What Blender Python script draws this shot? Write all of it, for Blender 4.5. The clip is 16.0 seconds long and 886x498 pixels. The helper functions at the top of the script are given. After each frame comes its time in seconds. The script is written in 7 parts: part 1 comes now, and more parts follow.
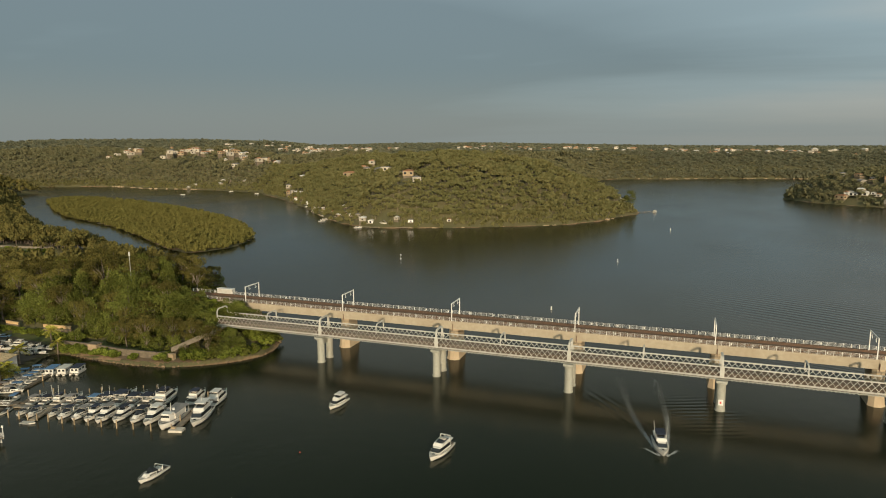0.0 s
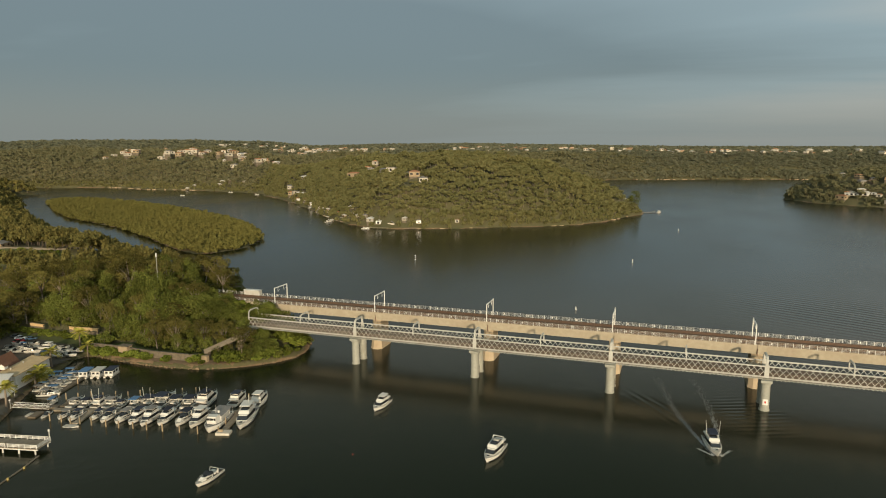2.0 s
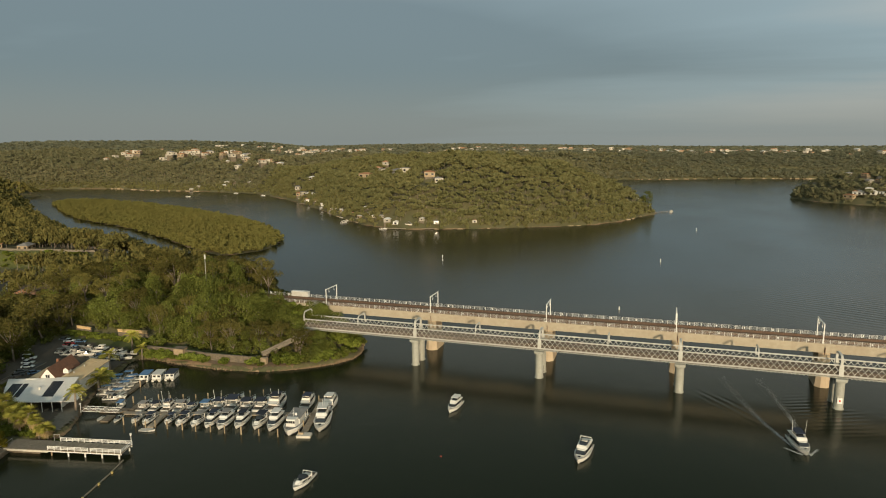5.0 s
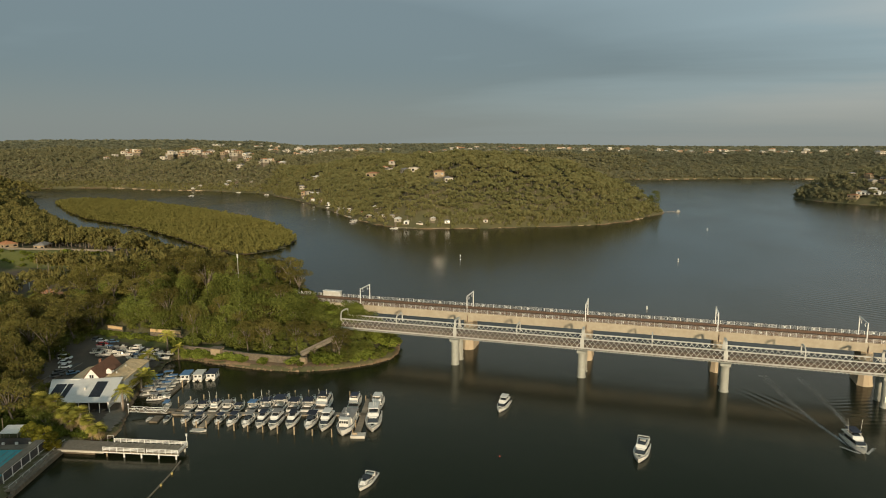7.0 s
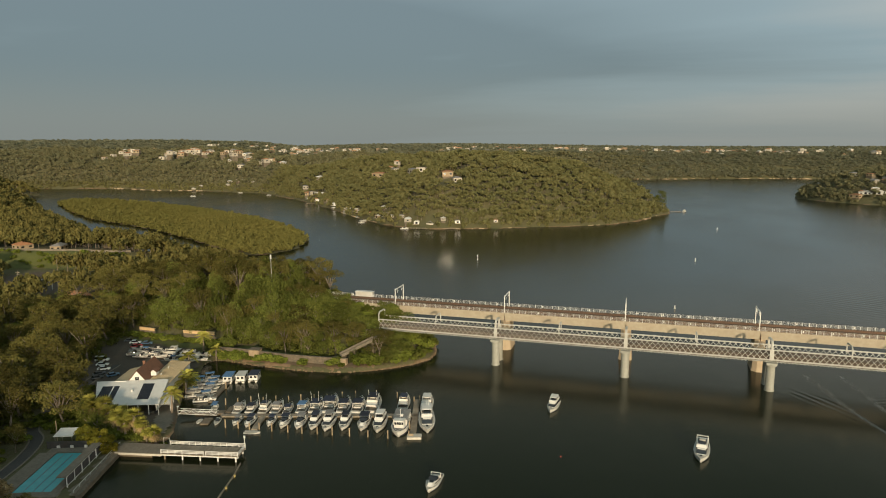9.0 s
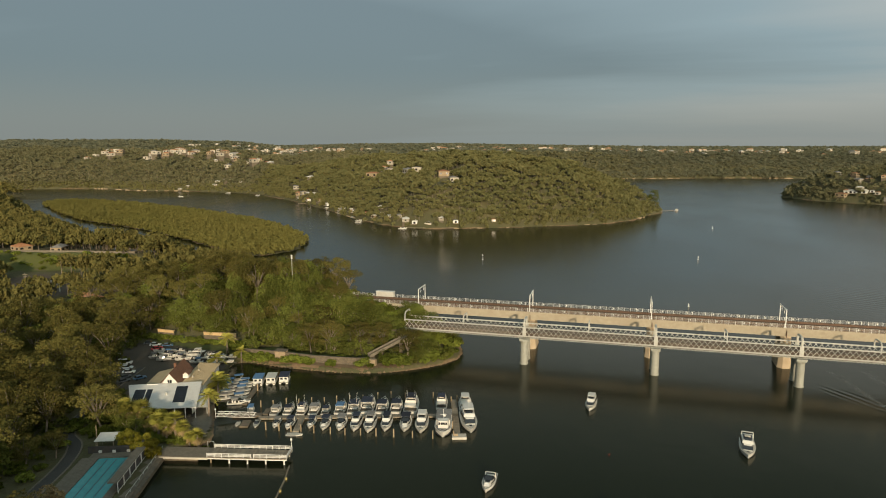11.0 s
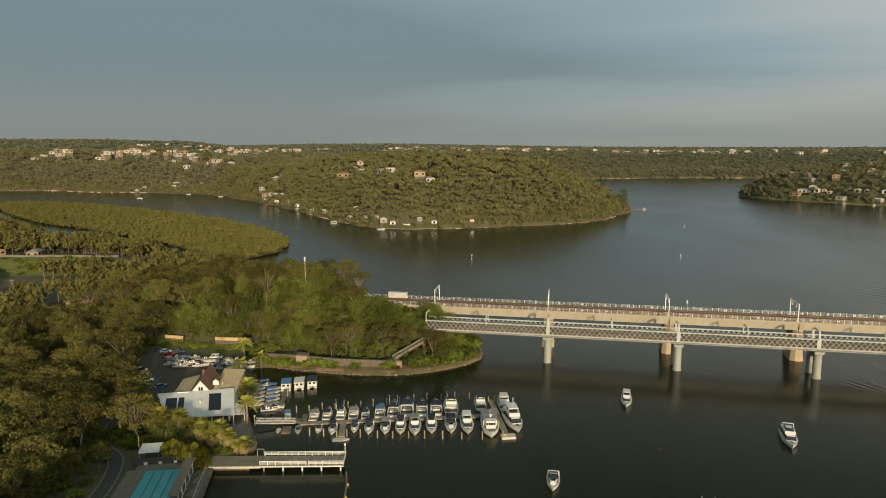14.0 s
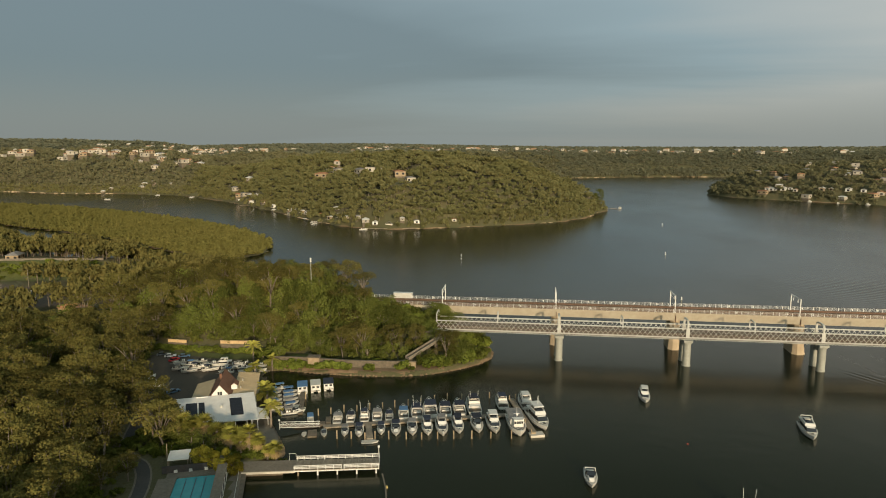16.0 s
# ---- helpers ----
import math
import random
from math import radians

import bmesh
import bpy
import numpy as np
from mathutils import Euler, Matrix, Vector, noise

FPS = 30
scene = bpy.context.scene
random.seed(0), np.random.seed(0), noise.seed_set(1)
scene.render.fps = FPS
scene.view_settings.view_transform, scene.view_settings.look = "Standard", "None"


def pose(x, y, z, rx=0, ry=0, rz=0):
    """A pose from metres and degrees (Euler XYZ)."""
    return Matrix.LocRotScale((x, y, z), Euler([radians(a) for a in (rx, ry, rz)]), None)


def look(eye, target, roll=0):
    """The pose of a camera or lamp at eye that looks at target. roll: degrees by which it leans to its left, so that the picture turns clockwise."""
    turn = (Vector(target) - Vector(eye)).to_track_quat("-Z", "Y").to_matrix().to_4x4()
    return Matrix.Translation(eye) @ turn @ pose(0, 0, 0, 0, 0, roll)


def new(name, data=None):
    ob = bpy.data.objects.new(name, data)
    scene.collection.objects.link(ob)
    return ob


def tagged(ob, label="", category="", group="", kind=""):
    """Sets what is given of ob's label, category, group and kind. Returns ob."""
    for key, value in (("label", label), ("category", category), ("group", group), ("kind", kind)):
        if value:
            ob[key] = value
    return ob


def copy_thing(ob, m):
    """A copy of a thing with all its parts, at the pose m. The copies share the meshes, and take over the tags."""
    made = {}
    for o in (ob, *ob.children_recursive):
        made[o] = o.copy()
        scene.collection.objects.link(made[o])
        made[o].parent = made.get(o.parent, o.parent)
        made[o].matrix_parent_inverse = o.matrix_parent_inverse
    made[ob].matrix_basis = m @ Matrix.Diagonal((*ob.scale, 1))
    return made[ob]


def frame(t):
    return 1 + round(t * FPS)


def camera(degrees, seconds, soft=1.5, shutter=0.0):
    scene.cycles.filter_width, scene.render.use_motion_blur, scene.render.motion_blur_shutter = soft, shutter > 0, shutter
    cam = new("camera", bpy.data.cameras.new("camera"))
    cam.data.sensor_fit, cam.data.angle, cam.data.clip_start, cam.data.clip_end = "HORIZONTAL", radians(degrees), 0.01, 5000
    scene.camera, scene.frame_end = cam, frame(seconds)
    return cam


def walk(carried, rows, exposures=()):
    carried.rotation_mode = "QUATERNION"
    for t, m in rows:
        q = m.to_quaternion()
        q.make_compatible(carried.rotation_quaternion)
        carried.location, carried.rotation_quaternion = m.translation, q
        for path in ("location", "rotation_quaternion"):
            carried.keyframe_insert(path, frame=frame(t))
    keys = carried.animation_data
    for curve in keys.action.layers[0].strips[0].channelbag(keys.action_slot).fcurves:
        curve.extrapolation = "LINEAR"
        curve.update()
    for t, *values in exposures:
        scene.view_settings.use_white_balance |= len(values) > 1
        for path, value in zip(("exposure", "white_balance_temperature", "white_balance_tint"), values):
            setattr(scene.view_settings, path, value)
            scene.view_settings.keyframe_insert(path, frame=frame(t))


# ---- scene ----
cam = camera(67.9, 16.0, soft=1.0)
PATH = [
    (0, (0.095, -1.243, 84.725), (-0.57, 0.617, 84.41), -0.2),
    (0.5, (-4.059, -2.417, 84.701), (-4.717, -0.555, 84.387), -0.2),
    (1, (-8.177, -3.66, 84.677), (-8.829, -1.796, 84.363), -0.2),
    (1.5, (-12.218, -4.969, 84.686), (-12.865, -3.102, 84.373), -0.2),
    (2, (-16.286, -6.312, 84.715), (-16.926, -4.444, 84.402), -0.2),
    (2.5, (-20.467, -7.614, 84.728), (-21.103, -5.744, 84.416), -0.2),
    (3, (-24.706, -8.873, 84.738), (-25.337, -7.001, 84.425), -0.2),
    (3.5, (-28.979, -10.092, 84.734), (-29.608, -8.219, 84.422), -0.2),
    (4, (-33.242, -11.307, 84.724), (-33.867, -9.434, 84.412), -0.2),
    (6.5, (-54.557, -17.492, 84.548), (-55.16, -15.611, 84.236), -0.3),
    (7, (-58.948, -18.796, 84.557), (-59.546, -16.913, 84.244), -0.2),
    (7.5, (-63.434, -20.086, 84.586), (-64.027, -18.201, 84.273), -0.3),
    (8, (-67.952, -21.341, 84.601), (-68.54, -19.455, 84.288), -0.3),
    (8.5, (-72.47, -22.557, 84.606), (-73.052, -20.669, 84.294), -0.3),
    (9, (-77.013, -23.727, 84.589), (-77.588, -21.837, 84.276), -0.2),
    (11.5, (-99.723, -29.398, 84.342), (-100.217, -27.485, 84.029), -0.2),
    (12, (-104.313, -30.393, 84.326), (-104.782, -28.475, 84.013), -0.2),
    (12.5, (-108.895, -31.331, 84.298), (-109.34, -29.407, 83.984), -0.2),
    (13, (-113.44, -32.237, 84.262), (-113.862, -30.307, 83.95), -0.1),
    (13.5, (-117.957, -33.028, 84.223), (-118.355, -31.093, 83.911), -0.1),
    (14, (-122.462, -33.766, 84.194), (-122.835, -31.826, 83.882), -0.1),
    (14.5, (-126.937, -34.457, 84.181), (-127.286, -32.513, 83.869), -0.1),
    (15, (-131.413, -35.112, 84.157), (-131.737, -33.163, 83.845), -0.1),
    (15.5, (-135.909, -35.692, 84.122), (-136.206, -33.739, 83.809), -0.1),
    (16, (-140.425, -36.2, 84.108), (-140.693, -34.243, 83.795), -0.1),
]
walk(cam, [(t, look(eye, target, roll)) for t, eye, target, roll in PATH])

# ---- world, sun, exposure ----
SUN_EL, SUN_AZ = 11.8, 156.4        # degrees; azimuth clockwise from +y
world = bpy.data.worlds.new("World")
scene.world = world
world.use_nodes = True
wn, wl = world.node_tree.nodes, world.node_tree.links
wn.clear()


def wnode(kind, **values):
    n = wn.new(kind)
    for k, v in values.items():
        n.inputs[k].default_value = v
    return n


sky = wn.new("ShaderNodeTexSky")
sky.sky_type, sky.sun_disc = "NISHITA", False
sky.sun_elevation, sky.sun_rotation = radians(SUN_EL), radians(SUN_AZ)
sky.air_density, sky.dust_density, sky.ozone_density = 1.0, 2.5, 1.5
tc = wn.new("ShaderNodeTexCoord")
# long thin streaks of high cloud: flatten the direction to a far plane
sep = wn.new("ShaderNodeSeparateXYZ")
wl.new(tc.outputs["Generated"], sep.inputs[0])
lift = wn.new("ShaderNodeMath"); lift.operation = "ADD"; lift.inputs[1].default_value = 0.13
wl.new(sep.outputs["Z"], lift.inputs[0])
dx = wn.new("ShaderNodeMath"); dx.operation = "DIVIDE"
dy = wn.new("ShaderNodeMath"); dy.operation = "DIVIDE"
wl.new(sep.outputs["X"], dx.inputs[0]); wl.new(lift.outputs[0], dx.inputs[1])
wl.new(sep.outputs["Y"], dy.inputs[0]); wl.new(lift.outputs[0], dy.inputs[1])
comb = wn.new("ShaderNodeCombineXYZ")
wl.new(dx.outputs[0], comb.inputs[0]); wl.new(dy.outputs[0], comb.inputs[1])
mp = wn.new("ShaderNodeMapping")
mp.inputs["Rotation"].default_value = (0, 0, radians(-28))
mp.inputs["Scale"].default_value = (0.17, 0.46, 1)
wl.new(comb.outputs[0], mp.inputs[0])
cn = wnode("ShaderNodeTexNoise", Scale=1.0, Detail=5.0, Roughness=0.5, Distortion=0.4)
wl.new(mp.outputs[0], cn.inputs["Vector"])
cr = wn.new("ShaderNodeValToRGB")
cr.color_ramp.elements[0].position, cr.color_ramp.elements[1].position = 0.44, 0.68
cr.color_ramp.elements[0].color = (0.190, 0.250, 0.272, 1)
cr.color_ramp.elements[1].color = (0.305, 0.398, 0.430, 1)
bright = cr.color_ramp.elements.new(0.90); bright.color = (0.52, 0.545, 0.52, 1)
# thinner cloud towards the east, so brighter there
east = wn.new("ShaderNodeMath"); east.operation = "MULTIPLY_ADD"; east.inputs[1].default_value = 0.64
below = wn.new("ShaderNodeMapRange"); below.interpolation_type = "SMOOTHSTEP"
below.inputs["From Min"].default_value, below.inputs["From Max"].default_value = 0.36, 0.18
wl.new(sep.outputs["Z"], below.inputs["Value"])
across = wn.new("ShaderNodeMath"); across.operation = "MULTIPLY"
wl.new(sep.outputs["X"], across.inputs[0]); wl.new(below.outputs["Result"], across.inputs[1])
wl.new(across.outputs[0], east.inputs[0]); wl.new(cn.outputs["Fac"], east.inputs[2])
lift2 = wn.new("ShaderNodeMath"); lift2.operation = "ADD"; lift2.inputs[1].default_value = 0.14
side = wn.new("ShaderNodeMath"); side.operation = "MULTIPLY"
wl.new(across.outputs[0], side.inputs[0]); wl.new(across.outputs[0], side.inputs[1])
side2 = wn.new("ShaderNodeMath"); side2.operation = "MULTIPLY_ADD"; side2.inputs[1].default_value = 0.34
wl.new(side.outputs[0], side2.inputs[0]); wl.new(east.outputs[0], side2.inputs[2])
wl.new(side2.outputs[0], lift2.inputs[0])
wl.new(lift2.outputs[0], cr.inputs[0])
# the veil of cloud glows round the low sun
glow = wn.new("ShaderNodeVectorMath"); glow.operation = "DOT_PRODUCT"
glow.inputs[1].default_value = (math.sin(radians(SUN_AZ)) * math.cos(radians(SUN_EL)), math.cos(radians(SUN_AZ)) * math.cos(radians(SUN_EL)), math.sin(radians(SUN_EL)))
wl.new(tc.outputs["Generated"], glow.inputs[0])
gmap = wn.new("ShaderNodeMapRange")
gmap.inputs["From Min"].default_value, gmap.inputs["From Max"].default_value = 0.0, 1.0
gmap.inputs["To Min"].default_value, gmap.inputs["To Max"].default_value = 1.0, 3.8
wl.new(glow.outputs["Value"], gmap.inputs["Value"])
shine = wn.new("ShaderNodeMix"); shine.data_type, shine.blend_type = "RGBA", "MULTIPLY"
shine.inputs["Factor"].default_value = 1.0
wl.new(cr.outputs[0], shine.inputs["A"]); wl.new(gmap.outputs["Result"], shine.inputs["B"])
veil = wn.new("ShaderNodeMix"); veil.data_type = "RGBA"
veil.inputs["Factor"].default_value = 0.88
sk = wn.new("ShaderNodeMix"); sk.data_type, sk.blend_type = "RGBA", "MULTIPLY"
sk.inputs["Factor"].default_value = 1.0
sk.inputs["B"].default_value = (0.09, 0.09, 0.09, 1)
wl.new(sky.outputs[0], sk.inputs["A"])
wl.new(sk.outputs["Result"], veil.inputs["A"])
# warm grey murk low over the horizon
low = wn.new("ShaderNodeMapRange"); low.interpolation_type = "SMOOTHSTEP"
low.inputs["From Min"].default_value, low.inputs["From Max"].default_value = 0.0, 0.12
low.inputs["To Min"].default_value, low.inputs["To Max"].default_value = 0.8, 0.0
wl.new(sep.outputs["Z"], low.inputs["Value"])
murk = wn.new("ShaderNodeMix"); murk.data_type, murk.blend_type = "RGBA", "MULTIPLY"
murk.inputs["Factor"].default_value = 1.0
murk.inputs["A"].default_value = (0.302, 0.330, 0.308, 1)
wl.new(gmap.outputs["Result"], murk.inputs["B"])
hazed = wn.new("ShaderNodeMix"); hazed.data_type = "RGBA"
wl.new(low.outputs["Result"], hazed.inputs["Factor"]); wl.new(shine.outputs["Result"], hazed.inputs["A"]); wl.new(murk.outputs["Result"], hazed.inputs["B"])
# unseen sky above the view: pale band, then dark, set for the water's reflections
high = wn.new("ShaderNodeValToRGB")
for pos, c in ((0.0, (0.9, 0.9, 0.9)), (0.20, (1.0, 1.0, 1.0)), (0.27, (1.95, 1.52, 1.20)), (0.34, (1.15, 0.92, 0.69)), (0.44, (0.37, 0.365, 0.275)), (0.58, (0.26, 0.272, 0.205)), (1.0, (0.38, 0.42, 0.43))):
    e = high.color_ramp.elements.new(pos); e.color = (*c, 1)
high.color_ramp.elements.remove(high.color_ramp.elements[0]); high.color_ramp.elements.remove(high.color_ramp.elements[-1])
wl.new(sep.outputs["Z"], high.inputs[0])
arch = wn.new("ShaderNodeMix"); arch.data_type, arch.blend_type = "RGBA", "MULTIPLY"
arch.inputs["Factor"].default_value = 1.0
wl.new(hazed.outputs["Result"], arch.inputs["A"]); wl.new(high.outputs[0], arch.inputs["B"])
wl.new(arch.outputs["Result"], veil.inputs["B"])
bg = wn.new("ShaderNodeBackground")
bg.inputs["Strength"].default_value = 1.0
wl.new(veil.outputs["Result"], bg.inputs[0])
wo = wn.new("ShaderNodeOutputWorld")
wl.new(bg.outputs[0], wo.inputs[0])

sun = new("sun", bpy.data.lights.new("sun", "SUN"))
sun.data.energy, sun.data.angle, sun.data.color = 4.4, radians(2.0), (1.0, 0.80, 0.53)
az, el = radians(SUN_AZ), radians(SUN_EL)
to_sun = Vector((math.sin(az) * math.cos(el), math.cos(az) * math.cos(el), math.sin(el)))
sun.rotation_euler = to_sun.to_track_quat("Z", "Y").to_euler()
scene.view_settings.exposure = 0.0

# ---- materials ----


def mix_rgb(nt, a, b, fac):
    m = nt.nodes.new("ShaderNodeMix"); m.data_type = "RGBA"
    for key, v in (("A", a), ("B", b)):
        if isinstance(v, tuple):
            m.inputs[key].default_value = (*v, 1)
        else:
            nt.links.new(v, m.inputs[key])
    if isinstance(fac, float):
        m.inputs["Factor"].default_value = fac
    else:
        nt.links.new(fac, m.inputs["Factor"])
    return m.outputs["Result"]


def noise_node(nt, vec, scale, detail=4.0, lo=0.35, hi=0.65, stretch=None):
    if stretch:
        mpn = nt.nodes.new("ShaderNodeMapping"); mpn.inputs["Scale"].default_value = stretch
        nt.links.new(vec, mpn.inputs[0]); vec = mpn.outputs[0]
    n = nt.nodes.new("ShaderNodeTexNoise")
    n.inputs["Scale"].default_value, n.inputs["Detail"].default_value = scale, detail
    nt.links.new(vec, n.inputs["Vector"])
    r = nt.nodes.new("ShaderNodeMapRange")
    r.inputs["From Min"].default_value, r.inputs["From Max"].default_value = lo, hi
    nt.links.new(n.outputs["Fac"], r.inputs["Value"])
    return r.outputs["Result"]


def coords(nt, per_object=True):
    """Object coordinates, shifted for each object by its own random number."""
    t = nt.nodes.new("ShaderNodeTexCoord")
    if not per_object:
        return t.outputs["Object"]
    info = nt.nodes.new("ShaderNodeObjectInfo")
    mul = nt.nodes.new("ShaderNodeMath"); mul.operation = "MULTIPLY"; mul.inputs[1].default_value = 37.0
    nt.links.new(info.outputs["Random"], mul.inputs[0])
    add = nt.nodes.new("ShaderNodeVectorMath"); add.operation = "ADD"
    nt.links.new(t.outputs["Object"], add.inputs[0]); nt.links.new(mul.outputs[0], add.inputs[1])
    return add.outputs[0]


def surface(name, a, b, dirt=None, rough=0.7, metal=0.0, fine=3.0, coarse=0.25, bump=0.2, dirt_amount=0.35, stretch=None, spread=0.0, island=False):
    """Two-scale painted or mineral surface: grain between a and b, stains of colour dirt on a larger scale."""
    m = bpy.data.materials.new(name); m.use_nodes = True
    nt = m.node_tree
    p = nt.nodes["Principled BSDF"]
    v = coords(nt)
    f1 = noise_node(nt, v, fine, 5.0, 0.3, 0.7)
    col = mix_rgb(nt, a, b, f1)
    if dirt:
        f2 = noise_node(nt, v, coarse, 6.0, 0.45, 0.75, stretch)
        k = nt.nodes.new("ShaderNodeMath"); k.operation = "MULTIPLY"; k.inputs[1].default_value = dirt_amount
        nt.links.new(f2, k.inputs[0])
        col = mix_rgb(nt, col, dirt, k.outputs[0])
    if spread:
        if island:
            src = nt.nodes.new("ShaderNodeNewGeometry").outputs["Random Per Island"]
        else:
            src = nt.nodes.new("ShaderNodeObjectInfo").outputs["Random"]
        r = nt.nodes.new("ShaderNodeMapRange")
        r.inputs["To Min"].default_value, r.inputs["To Max"].default_value = 1 - spread, 1 + spread
        nt.links.new(src, r.inputs["Value"])
        h = nt.nodes.new("ShaderNodeHueSaturation")
        nt.links.new(r.outputs["Result"], h.inputs["Value"]); nt.links.new(col, h.inputs["Color"])
        col = h.outputs[0]
    nt.links.new(col, p.inputs["Base Color"])
    p.inputs["Roughness"].default_value, p.inputs["Metallic"].default_value = rough, metal
    if bump:
        bn = nt.nodes.new("ShaderNodeBump")
        bn.inputs["Strength"].default_value, bn.inputs["Distance"].default_value = bump, 0.03
        nt.links.new(f1, bn.inputs["Height"]); nt.links.new(bn.outputs[0], p.inputs["Normal"])
    return m


def foliage(name, a, b, c, patch=0.08, shared=True, thin=0.13):
    """Leaves: colour varies from leaf to leaf, from crown to crown and in broad patches; some light passes through."""
    m = bpy.data.materials.new(name); m.use_nodes = True
    nt = m.node_tree
    nt.nodes.clear()
    v = coords(nt, shared)
    f1 = noise_node(nt, v, patch, 3.0, 0.3, 0.7)
    col = mix_rgb(nt, a, b, f1)
    g = nt.nodes.new("ShaderNodeNewGeometry")
    col = mix_rgb(nt, col, c, g.outputs["Random Per Island"])
    if shared:
        info = nt.nodes.new("ShaderNodeObjectInfo")
        r = nt.nodes.new("ShaderNodeMapRange")
        r.inputs["To Min"].default_value, r.inputs["To Max"].default_value = 0.56, 1.50
        nt.links.new(info.outputs["Random"], r.inputs["Value"])
        h = nt.nodes.new("ShaderNodeHueSaturation")
        nt.links.new(r.outputs["Result"], h.inputs["Value"]); nt.links.new(col, h.inputs["Color"])
        col = h.outputs[0]
    d = nt.nodes.new("ShaderNodeBsdfDiffuse"); t = nt.nodes.new("ShaderNodeBsdfTranslucent")
    nt.links.new(col, d.inputs[0]); nt.links.new(col, t.inputs[0])
    mx = nt.nodes.new("ShaderNodeMixShader"); mx.inputs[0].default_value = thin
    nt.links.new(d.outputs[0], mx.inputs[1]); nt.links.new(t.outputs[0], mx.inputs[2])
    o = nt.nodes.new("ShaderNodeOutputMaterial")
    nt.links.new(mx.outputs[0], o.inputs[0])
    return m


def wave_train(nt, v, normal, cx, cy, turn, length, half_l, half_w, deep):
    """A patch of long low waves: crests a wavelength apart, dying away from its middle."""
    mpn = nt.nodes.new("ShaderNodeMapping"); mpn.vector_type = "TEXTURE"
    mpn.inputs["Location"].default_value = (cx, cy, 0)
    mpn.inputs["Rotation"].default_value = (0, 0, radians(turn))
    nt.links.new(v, mpn.inputs[0])
    wv = nt.nodes.new("ShaderNodeTexWave"); wv.bands_direction = "X"
    wv.inputs["Scale"].default_value = 0.314 / length
    wv.inputs["Distortion"].default_value, wv.inputs["Detail"].default_value, wv.inputs["Detail Scale"].default_value = 2.2, 2.0, 0.25
    nt.links.new(mpn.outputs[0], wv.inputs["Vector"])
    far = nt.nodes.new("ShaderNodeVectorMath"); far.operation = "DIVIDE"; far.inputs[1].default_value = (half_l, half_w, 1)
    nt.links.new(mpn.outputs[0], far.inputs[0])
    ln = nt.nodes.new("ShaderNodeVectorMath"); ln.operation = "LENGTH"
    nt.links.new(far.outputs[0], ln.inputs[0])
    fade = nt.nodes.new("ShaderNodeMapRange"); fade.interpolation_type = "SMOOTHSTEP"
    fade.inputs["From Min"].default_value, fade.inputs["From Max"].default_value = 1.0, 0.2
    nt.links.new(ln.outputs["Value"], fade.inputs["Value"])
    bn = nt.nodes.new("ShaderNodeBump"); bn.inputs["Distance"].default_value = deep
    nt.links.new(fade.outputs["Result"], bn.inputs["Strength"]); nt.links.new(wv.outputs["Fac"], bn.inputs["Height"])
    nt.links.new(normal, bn.inputs["Normal"])
    return bn.outputs[0]


def water_material():
    m = bpy.data.materials.new("river_water"); m.use_nodes = True
    nt = m.node_tree
    p = nt.nodes["Principled BSDF"]
    v = coords(nt, False)
    body = mix_rgb(nt, (0.0075, 0.0120, 0.0058), (0.0110, 0.0140, 0.0066), noise_node(nt, v, 0.006, 4.0))
    nt.links.new(body, p.inputs["Base Color"])
    p.inputs["IOR"].default_value = 1.35
    p.inputs["Specular Tint"].default_value = (1.0, 0.97, 0.74, 1)
    calm = noise_node(nt, v, 0.011, 5.0, 0.38, 0.62, (1.0, 0.45, 1.0))
    r = nt.nodes.new("ShaderNodeMapRange")
    r.inputs["To Min"].default_value, r.inputs["To Max"].default_value = 0.17, 0.22
    nt.links.new(calm, r.inputs["Value"]); nt.links.new(r.outputs["Result"], p.inputs["Roughness"])
    w1 = noise_node(nt, v, 0.45, 3.0, 0.0, 1.0, (1.0, 0.55, 1.0))
    w2 = noise_node(nt, v, 0.07, 2.0, 0.0, 1.0, (1.0, 0.5, 1.0))
    b1 = nt.nodes.new("ShaderNodeBump"); b1.inputs["Distance"].default_value = 0.09
    k = nt.nodes.new("ShaderNodeMapRange")
    k.inputs["To Min"].default_value, k.inputs["To Max"].default_value = 0.25, 0.8
    nt.links.new(calm, k.inputs["Value"]); nt.links.new(k.outputs["Result"], b1.inputs["Strength"])
    b2 = nt.nodes.new("ShaderNodeBump"); b2.inputs["Distance"].default_value = 0.25; b2.inputs["Strength"].default_value = 0.35
    nt.links.new(w1, b1.inputs["Height"]); nt.links.new(w2, b2.inputs["Height"])
    nt.links.new(b2.outputs[0], b1.inputs["Normal"])
    last = b1.outputs[0]
    for cx, cy, turn, length, half_l, half_w, deep in ((11, 212, -68, 2.6, 26, 15, 0.045), (-16, 208, 38, 3.0, 7, 24, 0.045), (75, 360, 66, 5.0, 60, 95, 0.085), (62, 262, 70, 3.0, 26, 40, 0.05)):
        last = wave_train(nt, v, last, cx, cy, turn, length, half_l, half_w, deep)
    nt.links.new(last, p.inputs["Normal"])
    return m


